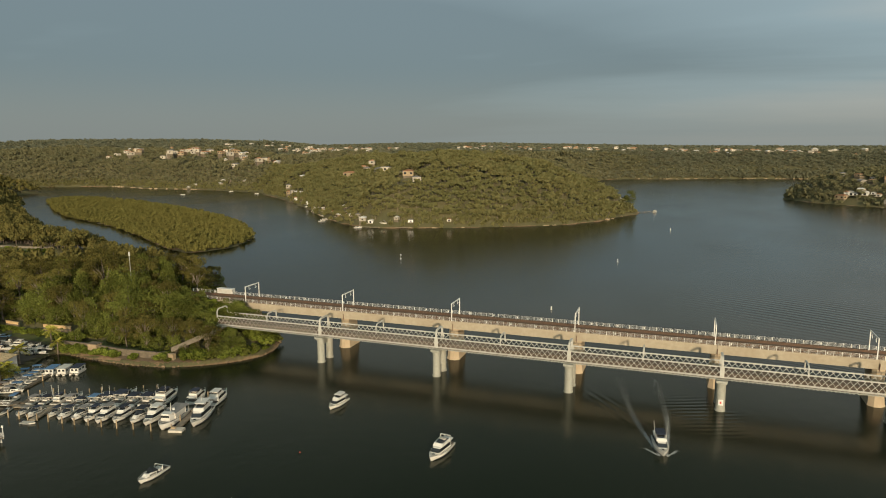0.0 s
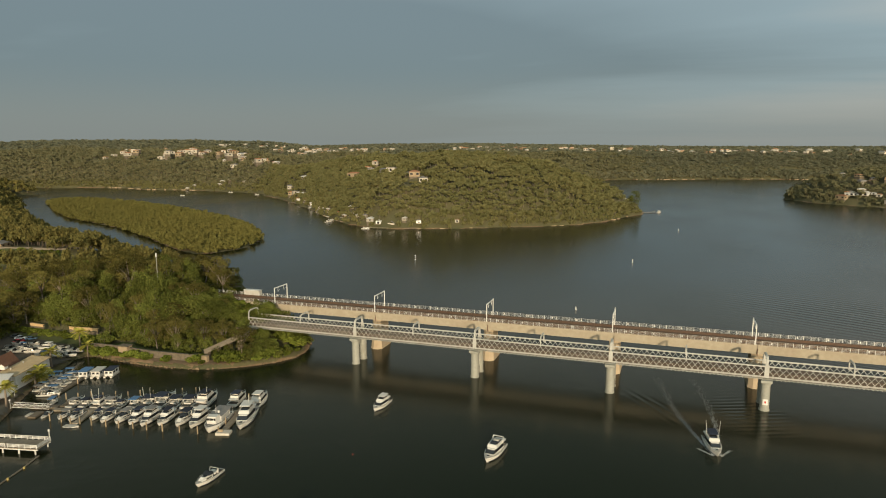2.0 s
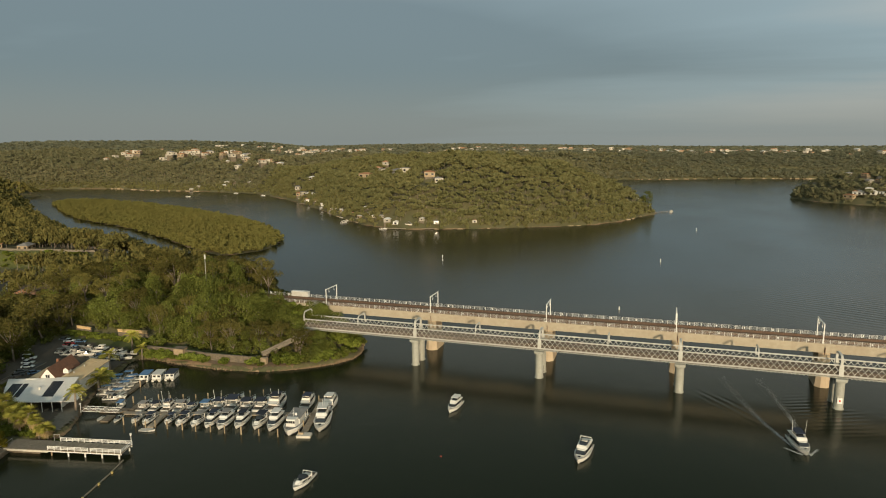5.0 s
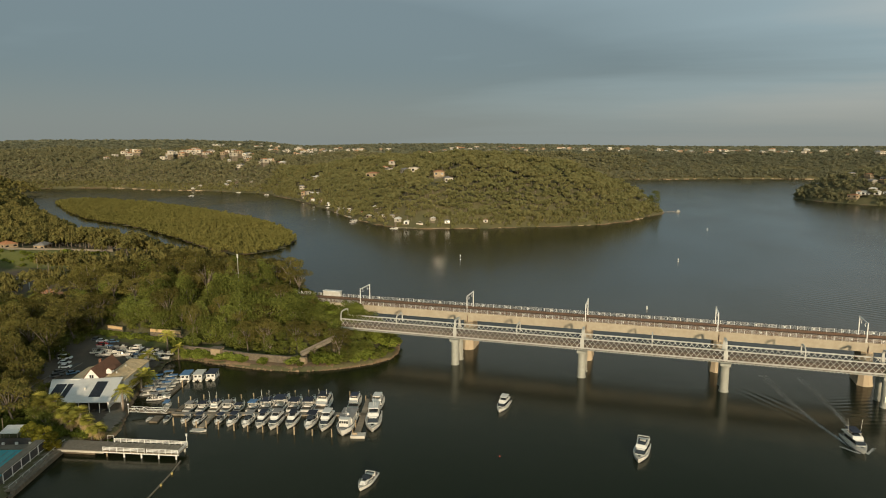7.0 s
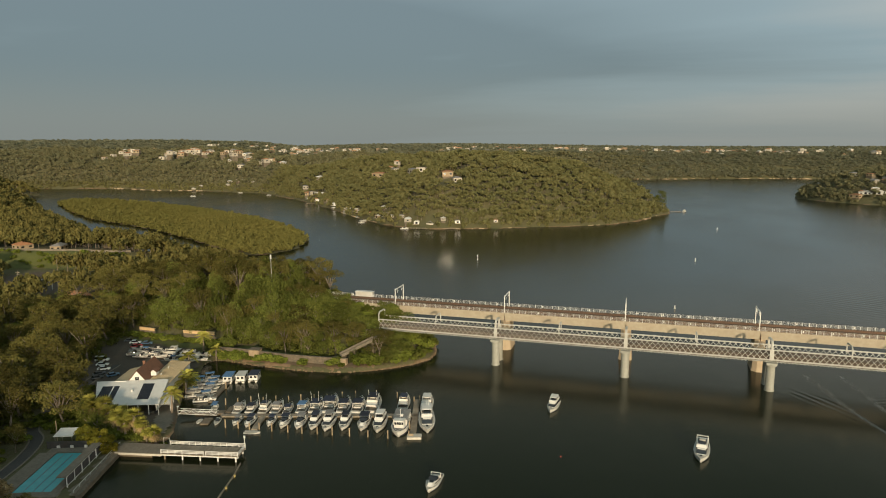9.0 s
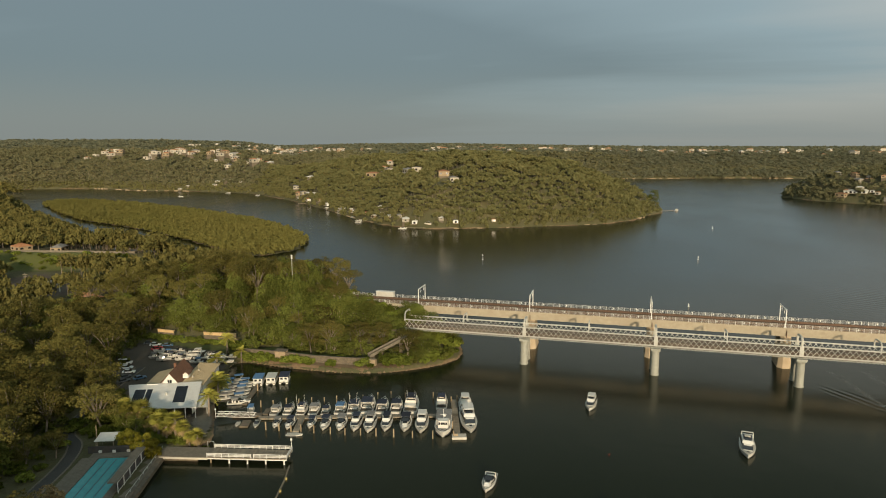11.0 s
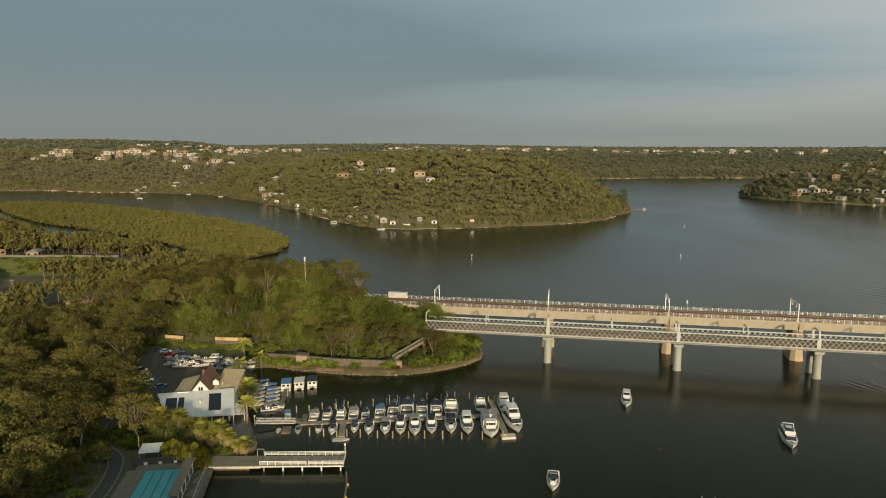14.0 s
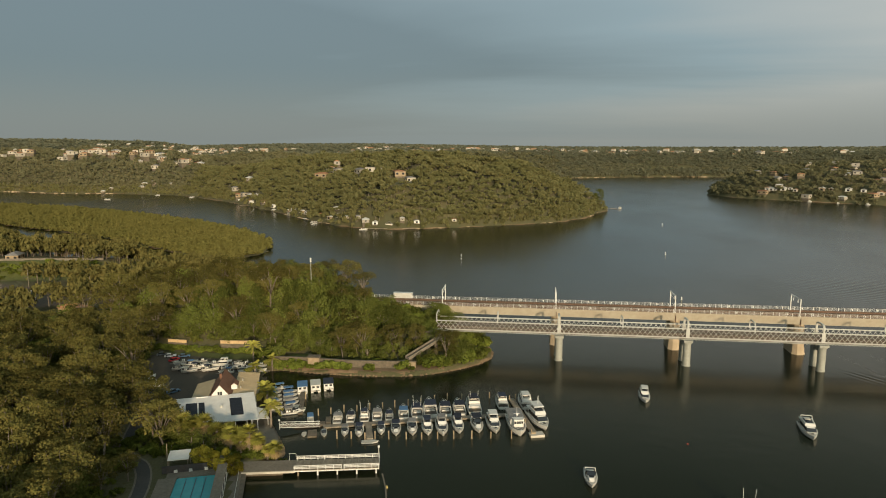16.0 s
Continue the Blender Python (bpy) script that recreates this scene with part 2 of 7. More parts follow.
def ground_material():
    """Leaf litter and bush; pale sandstone where the bank is steep and low; sand and mud at the water's edge."""
    m = bpy.data.materials.new("bush_ground"); m.use_nodes = True
    nt = m.node_tree
    p = nt.nodes["Principled BSDF"]
    p.inputs["Roughness"].default_value = 0.95
    v = coords(nt, False)
    # litter base lightened, in place of haze over the far ground
    col = mix_rgb(nt, (0.074, 0.072, 0.030), (0.108, 0.096, 0.042), noise_node(nt, v, 0.05, 5.0))
    col = mix_rgb(nt, col, (0.095, 0.075, 0.042), noise_node(nt, v, 0.6, 5.0, 0.55, 0.85))
    s = nt.nodes.new("ShaderNodeSeparateXYZ"); nt.links.new(v, s.inputs[0])
    w = nt.nodes.new("ShaderNodeMath"); w.operation = "MULTIPLY_ADD"
    w.inputs[1].default_value, w.inputs[2].default_value = 2.2, -0.5
    nt.links.new(noise_node(nt, v, 0.035, 5.0), w.inputs[0])
    add = nt.nodes.new("ShaderNodeMath"); add.operation = "ADD"
    nt.links.new(s.outputs["Z"], add.inputs[0]); nt.links.new(w.outputs[0], add.inputs[1])
    band = nt.nodes.new("ShaderNodeMapRange")
    band.inputs["From Min"].default_value, band.inputs["From Max"].default_value = 1.0, 0.5
    nt.links.new(add.outputs[0], band.inputs["Value"])
    rock = mix_rgb(nt, (0.14, 0.092, 0.05), (0.22, 0.15, 0.085), noise_node(nt, v, 0.5, 5.0))
    col = mix_rgb(nt, col, rock, band.outputs["Result"])
    nt.links.new(col, p.inputs["Base Color"])
    bn = nt.nodes.new("ShaderNodeBump"); bn.inputs["Strength"].default_value = 0.5; bn.inputs["Distance"].default_value = 0.4
    nt.links.new(noise_node(nt, v, 0.8, 5.0), bn.inputs["Height"]); nt.links.new(bn.outputs[0], p.inputs["Normal"])
    return m


M_WATER, M_GROUND = water_material(), ground_material()
M_GUM = foliage("gum_leaves", (0.109, 0.097, 0.027), (0.150, 0.119, 0.035), (0.080, 0.080, 0.024), 0.25)
M_GREEN = foliage("green_leaves", (0.110, 0.126, 0.026), (0.158, 0.162, 0.040), (0.070, 0.086, 0.021), 0.25)
M_SHRUB = foliage("shrub_leaves", (0.115, 0.140, 0.024), (0.165, 0.180, 0.036), (0.085, 0.108, 0.020), 0.3)
M_GOLD = foliage("golden_leaves", (0.25, 0.215, 0.028), (0.30, 0.25, 0.035), (0.17, 0.155, 0.024), 0.3)
M_PALM = foliage("palm_leaves", (0.27, 0.25, 0.05), (0.34, 0.30, 0.07), (0.19, 0.19, 0.04), 0.3)
# Far leaves: distance haze put into the colour, paler and greyer from headland to ridge.
M_WOODS_HAZED = foliage("far_woods_leaves", (0.220, 0.212, 0.089), (0.271, 0.240, 0.102), (0.178, 0.178, 0.079), 0.02, False, 0.45)
M_HILL_HAZED = foliage("hillside_leaves", (0.218, 0.206, 0.112), (0.265, 0.236, 0.127), (0.172, 0.171, 0.096), 0.015, False, 0.45)
M_RIDGE_HAZED = foliage("ridge_leaves", (0.243, 0.243, 0.159), (0.282, 0.271, 0.174), (0.211, 0.214, 0.141), 0.006, False, 0.6)
M_MANGROVE = foliage("mangrove_leaves", (0.144, 0.136, 0.040), (0.170, 0.149, 0.047), (0.115, 0.111, 0.036), 0.012, False)
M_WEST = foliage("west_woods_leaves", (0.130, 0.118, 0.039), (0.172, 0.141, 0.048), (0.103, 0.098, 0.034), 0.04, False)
M_BARK = surface("bark", (0.13, 0.105, 0.08), (0.22, 0.18, 0.14), (0.07, 0.055, 0.04), 0.9, fine=1.5, coarse=0.6, spread=0.35)
M_CONC = surface("concrete", (0.345, 0.298, 0.222), (0.405, 0.355, 0.27), (0.26, 0.20, 0.14), 0.85, fine=0.8, coarse=0.12, stretch=(1, 1, 0.2), dirt_amount=0.45)
M_FOOT = surface("pier_concrete", (0.38, 0.295, 0.195), (0.46, 0.365, 0.25), (0.19, 0.13, 0.08), 0.9, fine=0.6, coarse=0.3)
M_STEEL = surface("pale_painted_steel", (0.40, 0.395, 0.36), (0.47, 0.46, 0.42), (0.22, 0.18, 0.13), 0.5, fine=2.0, coarse=0.4, bump=0.05)
M_PIER = surface("pier_iron", (0.27, 0.27, 0.235), (0.33, 0.33, 0.285), (0.14, 0.125, 0.09), 0.6, fine=1.0, coarse=0.3, stretch=(1, 1, 0.3))
M_GALV = surface("galvanised_steel", (0.52, 0.51, 0.47), (0.62, 0.61, 0.57), (0.35, 0.30, 0.24), 0.45, 0.3, fine=2.0, coarse=0.5, bump=0.05)
M_DARK = surface("dark_steel", (0.035, 0.035, 0.037), (0.06, 0.058, 0.055), (0.10, 0.06, 0.035), 0.7, fine=1.0, coarse=0.4)
M_BALLAST = surface("rusty_ballast", (0.105, 0.062, 0.036), (0.165, 0.103, 0.064), (0.07, 0.045, 0.03), 0.95, fine=4.0, coarse=0.3)
M_DECK = surface("old_deck_timber", (0.060, 0.044, 0.032), (0.105, 0.078, 0.056), (0.035, 0.028, 0.022), 0.95, fine=2.0, coarse=0.25)
M_RAIL = surface("rusty_rail", (0.14, 0.075, 0.045), (0.20, 0.12, 0.08), None, 0.5, 0.5, fine=3.0)
M_WHITE = surface("white_paint", (0.62, 0.61, 0.58), (0.68, 0.67, 0.64), (0.42, 0.38, 0.31), 0.45, fine=1.5, coarse=0.4, bump=0.04, dirt_amount=0.3)


# ---- geometry helpers ----
class Geo:
    """Gathers faces of one part; each face may take a material slot."""

    def __init__(self):
        self.v, self.f, self.m = [], [], []

    def add(self, verts, faces, mi=0, at=None):
        k = len(self.v)
        self.v += [tuple(at @ Vector(p)) for p in verts] if at is not None else [tuple(p) for p in verts]
        self.f += [tuple(i + k for i in q) for q in faces]
        self.m += [mi] * len(faces)
        return self

    def box(self, c, s, mi=0, at=None, taper=1.0):
        x, y, z = (a / 2 for a in s)
        vs = [(c[0] + i * x * t, c[1] + j * y * t, c[2] + k * z) for k, t in ((-1, 1.0), (1, taper)) for j in (-1, 1) for i in (-1, 1)]
        fs = [(0, 2, 3, 1), (4, 5, 7, 6), (0, 1, 5, 4), (2, 6, 7, 3), (0, 4, 6, 2), (1, 3, 7, 5)]
        return self.add(vs, fs, mi, at)

    def bar(self, a, b, w, h, mi=0, at=None):
        """A straight bar of section w x h from a to b."""
        a, b = Vector(a), Vector(b)
        d = (b - a).normalized()
        up = Vector((0, 0, 1)) if abs(d.z) < 0.95 else Vector((0, 1, 0))
        s = d.cross(up).normalized(); u = s.cross(d)
        vs = [p + s * (i * w / 2) + u * (j * h / 2) for p in (a, b) for i, j in ((-1, -1), (1, -1), (1, 1), (-1, 1))]
        fs = [(0, 1, 2, 3), (7, 6, 5, 4)] + [(i, i + 4, (i + 1) % 4 + 4, (i + 1) % 4) for i in range(4)]
        return self.add(vs, fs, mi, at)

    def tube(self, pts, rad, n=8, mi=0, at=None):
        """A round bar along pts; rad is a number or one for each point."""
        pts = [Vector(p) for p in pts]
        rads = rad if isinstance(rad, (list, tuple)) else [rad] * len(pts)
        vs = []
        for i, p in enumerate(pts):
            d = (pts[min(i + 1, len(pts) - 1)] - pts[max(i - 1, 0)]).normalized()
            up = Vector((0, 0, 1)) if abs(d.z) < 0.9 else Vector((1, 0, 0))
            s = d.cross(up).normalized(); u = s.cross(d)
            vs += [p + (s * math.cos(2 * math.pi * k / n) + u * math.sin(2 * math.pi * k / n)) * rads[i] for k in range(n)]
        fs = [(i * n + k, i * n + (k + 1) % n, (i + 1) * n + (k + 1) % n, (i + 1) * n + k) for i in range(len(pts) - 1) for k in range(n)]
        fs += [tuple(range(n))[::-1], tuple(range((len(pts) - 1) * n, len(pts) * n))]
        return self.add(vs, fs, mi, at)

    def loft(self, rings, mi=0, at=None, closed=True, caps=True):
        n = len(rings[0])
        vs = [p for r in rings for p in r]
        e = n if closed else n - 1
        fs = [(i * n + k, i * n + (k + 1) % n, (i + 1) * n + (k + 1) % n, (i + 1) * n + k) for i in range(len(rings) - 1) for k in range(e)]
        if caps and closed:
            fs += [tuple(range(n))[::-1], tuple(range((len(rings) - 1) * n, len(rings) * n))]
        return self.add(vs, fs, mi, at)

    def prism(self, outline, z0, z1, mi=0, at=None):
        return self.loft([[(x, y, z0) for x, y in outline], [(x, y, z1) for x, y in outline]], mi, at)

    def mesh(self, name, mats, smooth=False):
        me = bpy.data.meshes.new(name)
        me.from_pydata(self.v, [], self.f)
        for mt in (mats if isinstance(mats, (list, tuple)) else [mats]):
            me.materials.append(mt)
        if any(self.m):
            me.polygons.foreach_set("material_index", self.m)
        if smooth:
            me.polygons.foreach_set("use_smooth", [True] * len(self.f))
        me.update()
        return me


def part(name, geo, mats, parent, label="", at=None, smooth=False):
    """One mesh object under a thing or under a part; geo may be a Geo or a mesh that is shared."""
    me = geo.mesh(name, mats, smooth) if isinstance(geo, Geo) else geo
    ob = new(name, me)
    ob.parent = parent
    if at is not None:
        ob.matrix_basis = at
    if label:
        tagged(ob, label)
    return ob


def thing(name, label, category, at=None, group="", kind=""):
    ob = new(name)
    ob.empty_display_size = 0.5
    if at is not None:
        ob.matrix_basis = at
    return tagged(ob, label, category, group, kind)


def solo(name, geo, mats, label, category, at=None, group="", kind="", smooth=False):
    me = geo.mesh(name, mats, smooth) if isinstance(geo, Geo) else geo
    ob = new(name, me)
    if at is not None:
        ob.matrix_basis = at
    return tagged(ob, label, category, group, kind)


def array_mesh(name, co, tri, mats, midx=None, smooth=False):
    me = bpy.data.meshes.new(name)
    me.vertices.add(len(co)); me.vertices.foreach_set("co", np.ascontiguousarray(co, dtype=np.float32).ravel())
    k = tri.shape[1]
    me.loops.add(tri.size); me.loops.foreach_set("vertex_index", np.ascontiguousarray(tri, dtype=np.int32).ravel())
    me.polygons.add(len(tri)); me.polygons.foreach_set("loop_start", np.arange(0, tri.size, k, dtype=np.int32))
    me.polygons.foreach_set("loop_total", np.full(len(tri), k, dtype=np.int32))
    for mt in mats:
        me.materials.append(mt)
    if midx is not None:
        me.polygons.foreach_set("material_index", midx.astype(np.int32))
    if smooth:
        me.polygons.foreach_set("use_smooth", np.ones(len(tri), dtype=bool))
    me.update(calc_edges=True)
    return me


rng = np.random.default_rng(7)


def step(v, a, b):
    t = np.clip((v - a) / (b - a), 0, 1)
    return t * t * (3 - 2 * t)


def smooth_loop(pts, n=5):
    p = np.array(pts, float)
    out = []
    for i in range(len(p)):
        a, b, c, d = p[i - 1], p[i], p[(i + 1) % len(p)], p[(i + 2) % len(p)]
        for t in np.arange(n) / n:
            out.append(0.5 * (2 * b + (c - a) * t + (2 * a - 5 * b + 4 * c - d) * t * t + (3 * b - a - 3 * c + d) * t ** 3))
    return np.array(out)


def inside(loop, X, Y):
    """Signed distance to a shore: positive on land."""
    best = np.full(X.shape, 1e18); odd = np.zeros(X.shape, bool)
    q = np.roll(loop, -1, axis=0)
    for (ax, ay), (bx, by) in zip(loop, q):
        ex, ey = bx - ax, by - ay
        t = np.clip(((X - ax) * ex + (Y - ay) * ey) / (ex * ex + ey * ey + 1e-9), 0, 1)
        best = np.minimum(best, (X - ax - t * ex) ** 2 + (Y - ay - t * ey) ** 2)
        if ay != by:
            odd ^= ((ay > Y) != (by > Y)) & (X < ex * (Y - ay) / (by - ay) + ax)
    return np.where(odd, 1, -1) * np.sqrt(best)


WAVES = [(rng.uniform(0, 6.28), rng.uniform(0, 6.28), 1 / w, rng.uniform(0, 6.28)) for w in (430, 260, 170, 110, 75, 48, 30, 19)]


def wavy(X, Y, first=0, last=8):
    s = 0
    for i, (a, b, k, ph) in enumerate(WAVES[first:last]):
        s = s + (0.8 ** i) * np.sin(6.28 * k * (X * math.cos(a) + Y * math.sin(a)) + ph + 1.5 * np.sin(6.28 * k * 0.6 * (X * math.cos(b) + Y * math.sin(b))))
    return s / 2.2


# Shores in plan, each a loop of bends.
NEAR_SHORE = smooth_loop([(-176, 58), (-189, 77), (-203, 86), (-206.3, 94), (-209.5, 103), (-213, 114), (-206.5, 125), (-212, 136), (-220.5, 149), (-229, 163), (-234, 177), (-238.5, 187),
                          (-234, 191.5), (-219, 190), (-202, 189.5), (-185, 191.5), (-173, 197), (-161.5, 206.5), (-155.5, 218), (-158, 231), (-167, 246),
                          (-188, 262), (-225, 292), (-270, 335), (-312, 348), (-384, 364), (-458, 396), (-550, 446), (-640, 500), (-730, 560),
                          (-900, 690), (-1080, 800), (-1300, 930), (-3400, 1150), (-3400, -600), (-260, -600), (-228, -60), (-178, 10)])
ISLAND_SHORE = smooth_loop([(-369, 416), (-351, 437), (-351, 468), (-366, 504), (-398, 542), (-470, 610), (-600, 690), (-760, 765), (-900, 790), (-905, 745),
                            (-800, 660), (-690, 585), (-575, 535), (-470, 475), (-415, 438)])
FAR_SHORE = smooth_loop([(-1500, 960), (-1252, 1000), (-1104, 1052), (-972, 1024), (-872, 1034), (-716, 1000), (-648, 942), (-560, 866), (-457, 751), (-364, 652),
                         (-300, 608), (-238, 623), (-191, 648), (-111, 694), (-76, 752), (-60, 800), (-46, 845), (-80, 880), (-118, 990), (-170, 1150), (-210, 1400),
                         (-150, 1620), (0, 1680), (124, 1730), (281, 1755), (600, 1780), (1100, 1760), (3400, 1700), (3400, 5600), (-3400, 5600), (-3400, 1350), (-2200, 1150)])
EAST_SHORE = smooth_loop([(158, 1150), (166, 1090), (188, 1056), (243, 1012), (296, 972), (344, 948), (470, 900), (720, 860), (1200, 820), (3400, 700), (3400, 1420), (1500, 1480), (820, 1440), (430, 1350), (230, 1240)])


def land(X, Y):
    """Height of the ground; below zero under water. Also the distances to the four shores."""
    X, Y = np.asarray(X, float), np.asarray(Y, float)
    w = wavy(X, Y); wf = wavy(X, Y, 4)
    a = inside(NEAR_SHORE, X, Y); i = inside(ISLAND_SHORE, X, Y); f = inside(FAR_SHORE, X, Y) + 3 * wf; e = inside(EAST_SHORE, X, Y) + 2 * wf

    def bank(d, h):
        return np.where(d > 0, h, np.maximum(-4.0, 1.1 * d - 0.1))
    ha = 0.35 + 1.15 * step(a, 0, 1.3) + 12.0 * step(Y, 203, 236) * step(a, 2, 26) * (1 - 0.45 * step(-X, 285, 345)) * (1 - 0.7 * step(Y, 285, 380) * step(560 + X, 0, 60))
    ha = ha + 10 * step(-X, 262, 340) * step(196 - Y, 0, 70) * step(a, 5, 40) + 26 * step(-X, 590, 820) * step(a, 0, 110) + 0.4 * wf * step(a, 20, 60)
    ha = ha + 9 * step(Y - 0.28 * (X + 430), 296, 315) * step(-X, 378, 396) * (1 - step(-X, 500, 540)) * (1 - step(Y, 335, 400))
    hi = 0.15 + 0.5 * step(i, 0, 10)
    # a steep headland and a western hillside, a saddle between them, lower country behind both
    crest = 63 - 24 * step(Y, 980, 1180) * step(X, -780, -560) * (1 - step(Y, 1500, 1650)) - 20 * step(Y, 1420, 1600) * step(-X, 560, 780)
    crest = crest - 9 * step(Y, 1500, 1650) * step(X, -780, -560)
    hf = 0.7 + crest * (1 - np.exp(-np.maximum(f, 0) / 60)) * (1 + 0.07 * w) + 5 * wf * step(f, 20, 120) + 3 * w * step(f, 200, 800)
    hf = hf - 19 * np.exp(-(((X + 0.625 * Y) / 95) ** 2)) * step(Y, 940, 1080) * step(f, 30, 120)
    # the skyline, by bearing: high west plateau, a gap, a middle rise, low in the east
    r = X / np.maximum(Y, 400)
    plateau = np.interp(r, [-1.4, -0.85, -0.66, -0.58, -0.45, -0.3, -0.15, 0.0, 0.2, 0.6], [108, 102, 90, 60, 70, 72, 60, 48, 44, 43]) + 12 * step(Y, 3300, 4600)
    k = step(Y, 1900, 2700) * step(f, 60, 400)
    hf = hf * (1 - k) + (plateau + 3 * wf) * k
    he = 0.8 + 50 * (1 - np.exp(-np.maximum(e, 0) / 62)) + 3 * wf * step(e, 15, 80)
    z = np.maximum.reduce([bank(a, ha), bank(i, hi), bank(f, hf), bank(e, he)])
    return z, a, i, f, e


def ground_z(x, y):
    return float(land(np.array([x]), np.array([y]))[0][0])


def axis(*runs):
    out = []
    for a, b, s in runs:
        out += list(np.arange(a, b, s))
    return np.array(out + [runs[-1][1]])


GX = axis((-3400, -1500, 60), (-1500, -520, 12), (-520, -345, 5), (-345, -150, 2.0), (-150, 460, 11), (460, 3400, 60))
GY = axis((-600, 40, 40), (40, 84, 6), (84, 262, 2.0), (262, 470, 5), (470, 1250, 11), (1250, 2000, 20), (2000, 4900, 50))
XX, YY = np.meshgrid(GX, GY)
ZZ = land(XX, YY)[0]
nx, ny = len(GX), len(GY)
idx = np.arange(nx * ny).reshape(ny, nx)
quads = np.stack([idx[:-1, :-1], idx[:-1, 1:], idx[1:, 1:], idx[1:, :-1]], -1).reshape(-1, 4)
ground = new("ground", array_mesh("ground", np.stack([XX, YY, ZZ], -1).reshape(-1, 3), quads, [M_GROUND], smooth=True))
tagged(ground, "bush-covered sandstone hills and low river banks", "ground", kind="structure")
water = new("water", array_mesh("water", np.array([(-3400, -600, 0), (3400, -600, 0), (3400, 4900, 0), (-3400, 4900, 0)], float), np.array([[0, 1, 2, 3]]), [M_WATER]))
tagged(water, "calm dark green river water with fine ripples", "water", kind="structure")


# ---- woods ----
def crown_tris(n, blobs, leaf, seed, flat=0.75, jitter=0.85):
    """Leaf triangles spread over a crown of several rounded clumps, about 1 wide in radius, base at z 0."""
    r = np.random.default_rng(seed)
    cs = []
    for b in range(blobs):
        ang, rad = r.uniform(0, 6.28), math.sqrt(r.uniform(0, 1)) * 0.62
        cs.append((rad * math.cos(ang), rad * math.sin(ang), r.uniform(0.35, 0.95) * (1.15 - 0.5 * rad), r.uniform(0.34, 0.52)))
    cs = np.array(cs)
    k = r.integers(0, blobs, n)
    d = r.normal(size=(n, 3)); d[:, 2] = np.abs(d[:, 2]) * 1.0 - 0.25
    d /= np.linalg.norm(d, axis=1)[:, None]
    c = cs[k, :3] + d * cs[k, 3:4] * np.array([1, 1, flat]) * r.uniform(0.75, 1.05, (n, 1))
    nrm = d * (1 - 0.6 * jitter) + r.normal(size=(n, 3)) * jitter
    nrm /= np.linalg.norm(nrm, axis=1)[:, None]
    t = np.cross(nrm, r.normal(size=(n, 3))); t /= np.linalg.norm(t, axis=1)[:, None] + 1e-9
    b = np.cross(nrm, t)
    s = leaf * r.uniform(0.6, 1.4, (n, 1))
    tri = np.stack([c + t * s, c - t * s * 0.5 + b * s * 0.87, c - t * s * 0.5 - b * s * 0.87], 1)
    return tri


def scatter(x0, x1, y0, y1, gap, keep):
    xs, ys = np.meshgrid(np.arange(float(x0), x1, gap), np.arange(float(y0), y1, gap * 0.87))
    xs[1::2] += gap / 2
    xs = xs + rng.uniform(-0.42, 0.42, xs.shape) * gap; ys = ys + rng.uniform(-0.42, 0.42, ys.shape) * gap
    x, y = xs.ravel(), ys.ravel()
    z, a, i, f, e = land(x, y)
    k = keep(x, y, z, a, i, f, e)
    return x[k], y[k], z[k]


def woods(name, label, spots, radius, height, n, leaf, mat, blobs=5, trunks=True, seed=1, base=0.22, vary=1.0, dome=0.0, jitter=0.85):
    """One mesh of many trees that nobody could count."""
    x, y, z = spots
    m = len(x)
    temps = [crown_tris(n, blobs, leaf, seed * 31 + j, jitter=jitter) for j in range(9)]
    co, mi = [], []
    pick = rng.integers(0, 9, m); ang = rng.uniform(0, 6.28, m)
    size = rng.uniform(0.72, 1.3, m); tall = 1.03 + vary * rng.uniform(-0.28, 0.32, m)
    for j in range(9):
        s = np.where(pick == j)[0]
        if len(s) == 0:
            continue
        t = temps[j].reshape(-1, 3)
        ca, sa = np.cos(ang[s])[:, None], np.sin(ang[s])[:, None]
        R = radius * size[s][:, None]; H = height * tall[s][:, None]
        px = x[s][:, None] + (t[:, 0] * ca - t[:, 1] * sa) * R
        py = y[s][:, None] + (t[:, 0] * sa + t[:, 1] * ca) * R
        pz = z[s][:, None] + H * base + t[:, 2] * (R * dome if dome else H * (0.84 - base))
        co.append(np.stack([px, py, pz], -1).reshape(-1, 3)); mi.append(np.zeros(len(s) * n, int))
    if trunks:
        w = 0.035 * height * 0.5
        for k in range(3):
            p = np.zeros((m, 3, 3))
            for q, (dx_, dz_) in enumerate(((-w, 0), (w, 0), (0, 0.75 * height))):
                a2 = 2.09 * k
                p[:, q, 0] = x + dx_ * math.cos(a2) + (rng.normal(size=m) * 0.06 * height if q == 2 else 0)
                p[:, q, 1] = y + dx_ * math.sin(a2)
                p[:, q, 2] = z - 0.4 + dz_
            co.append(p.reshape(-1, 3)); mi.append(np.ones(m, int))
    co = np.concatenate(co); tri = np.arange(len(co)).reshape(-1, 3)
    ob = new(name, array_mesh(name, co, tri, [mat, M_BARK], np.concatenate(mi)))
    return tagged(ob, label, "woods", kind="stuff")


CLEAR = []       # round clearings (x, y, radius) for houses and yards


def free(x, y):
    ok = np.ones(x.shape, bool)
    for cx, cy, r in CLEAR:
        ok &= (x - cx) ** 2 + (y - cy) ** 2 > r * r
    return ok

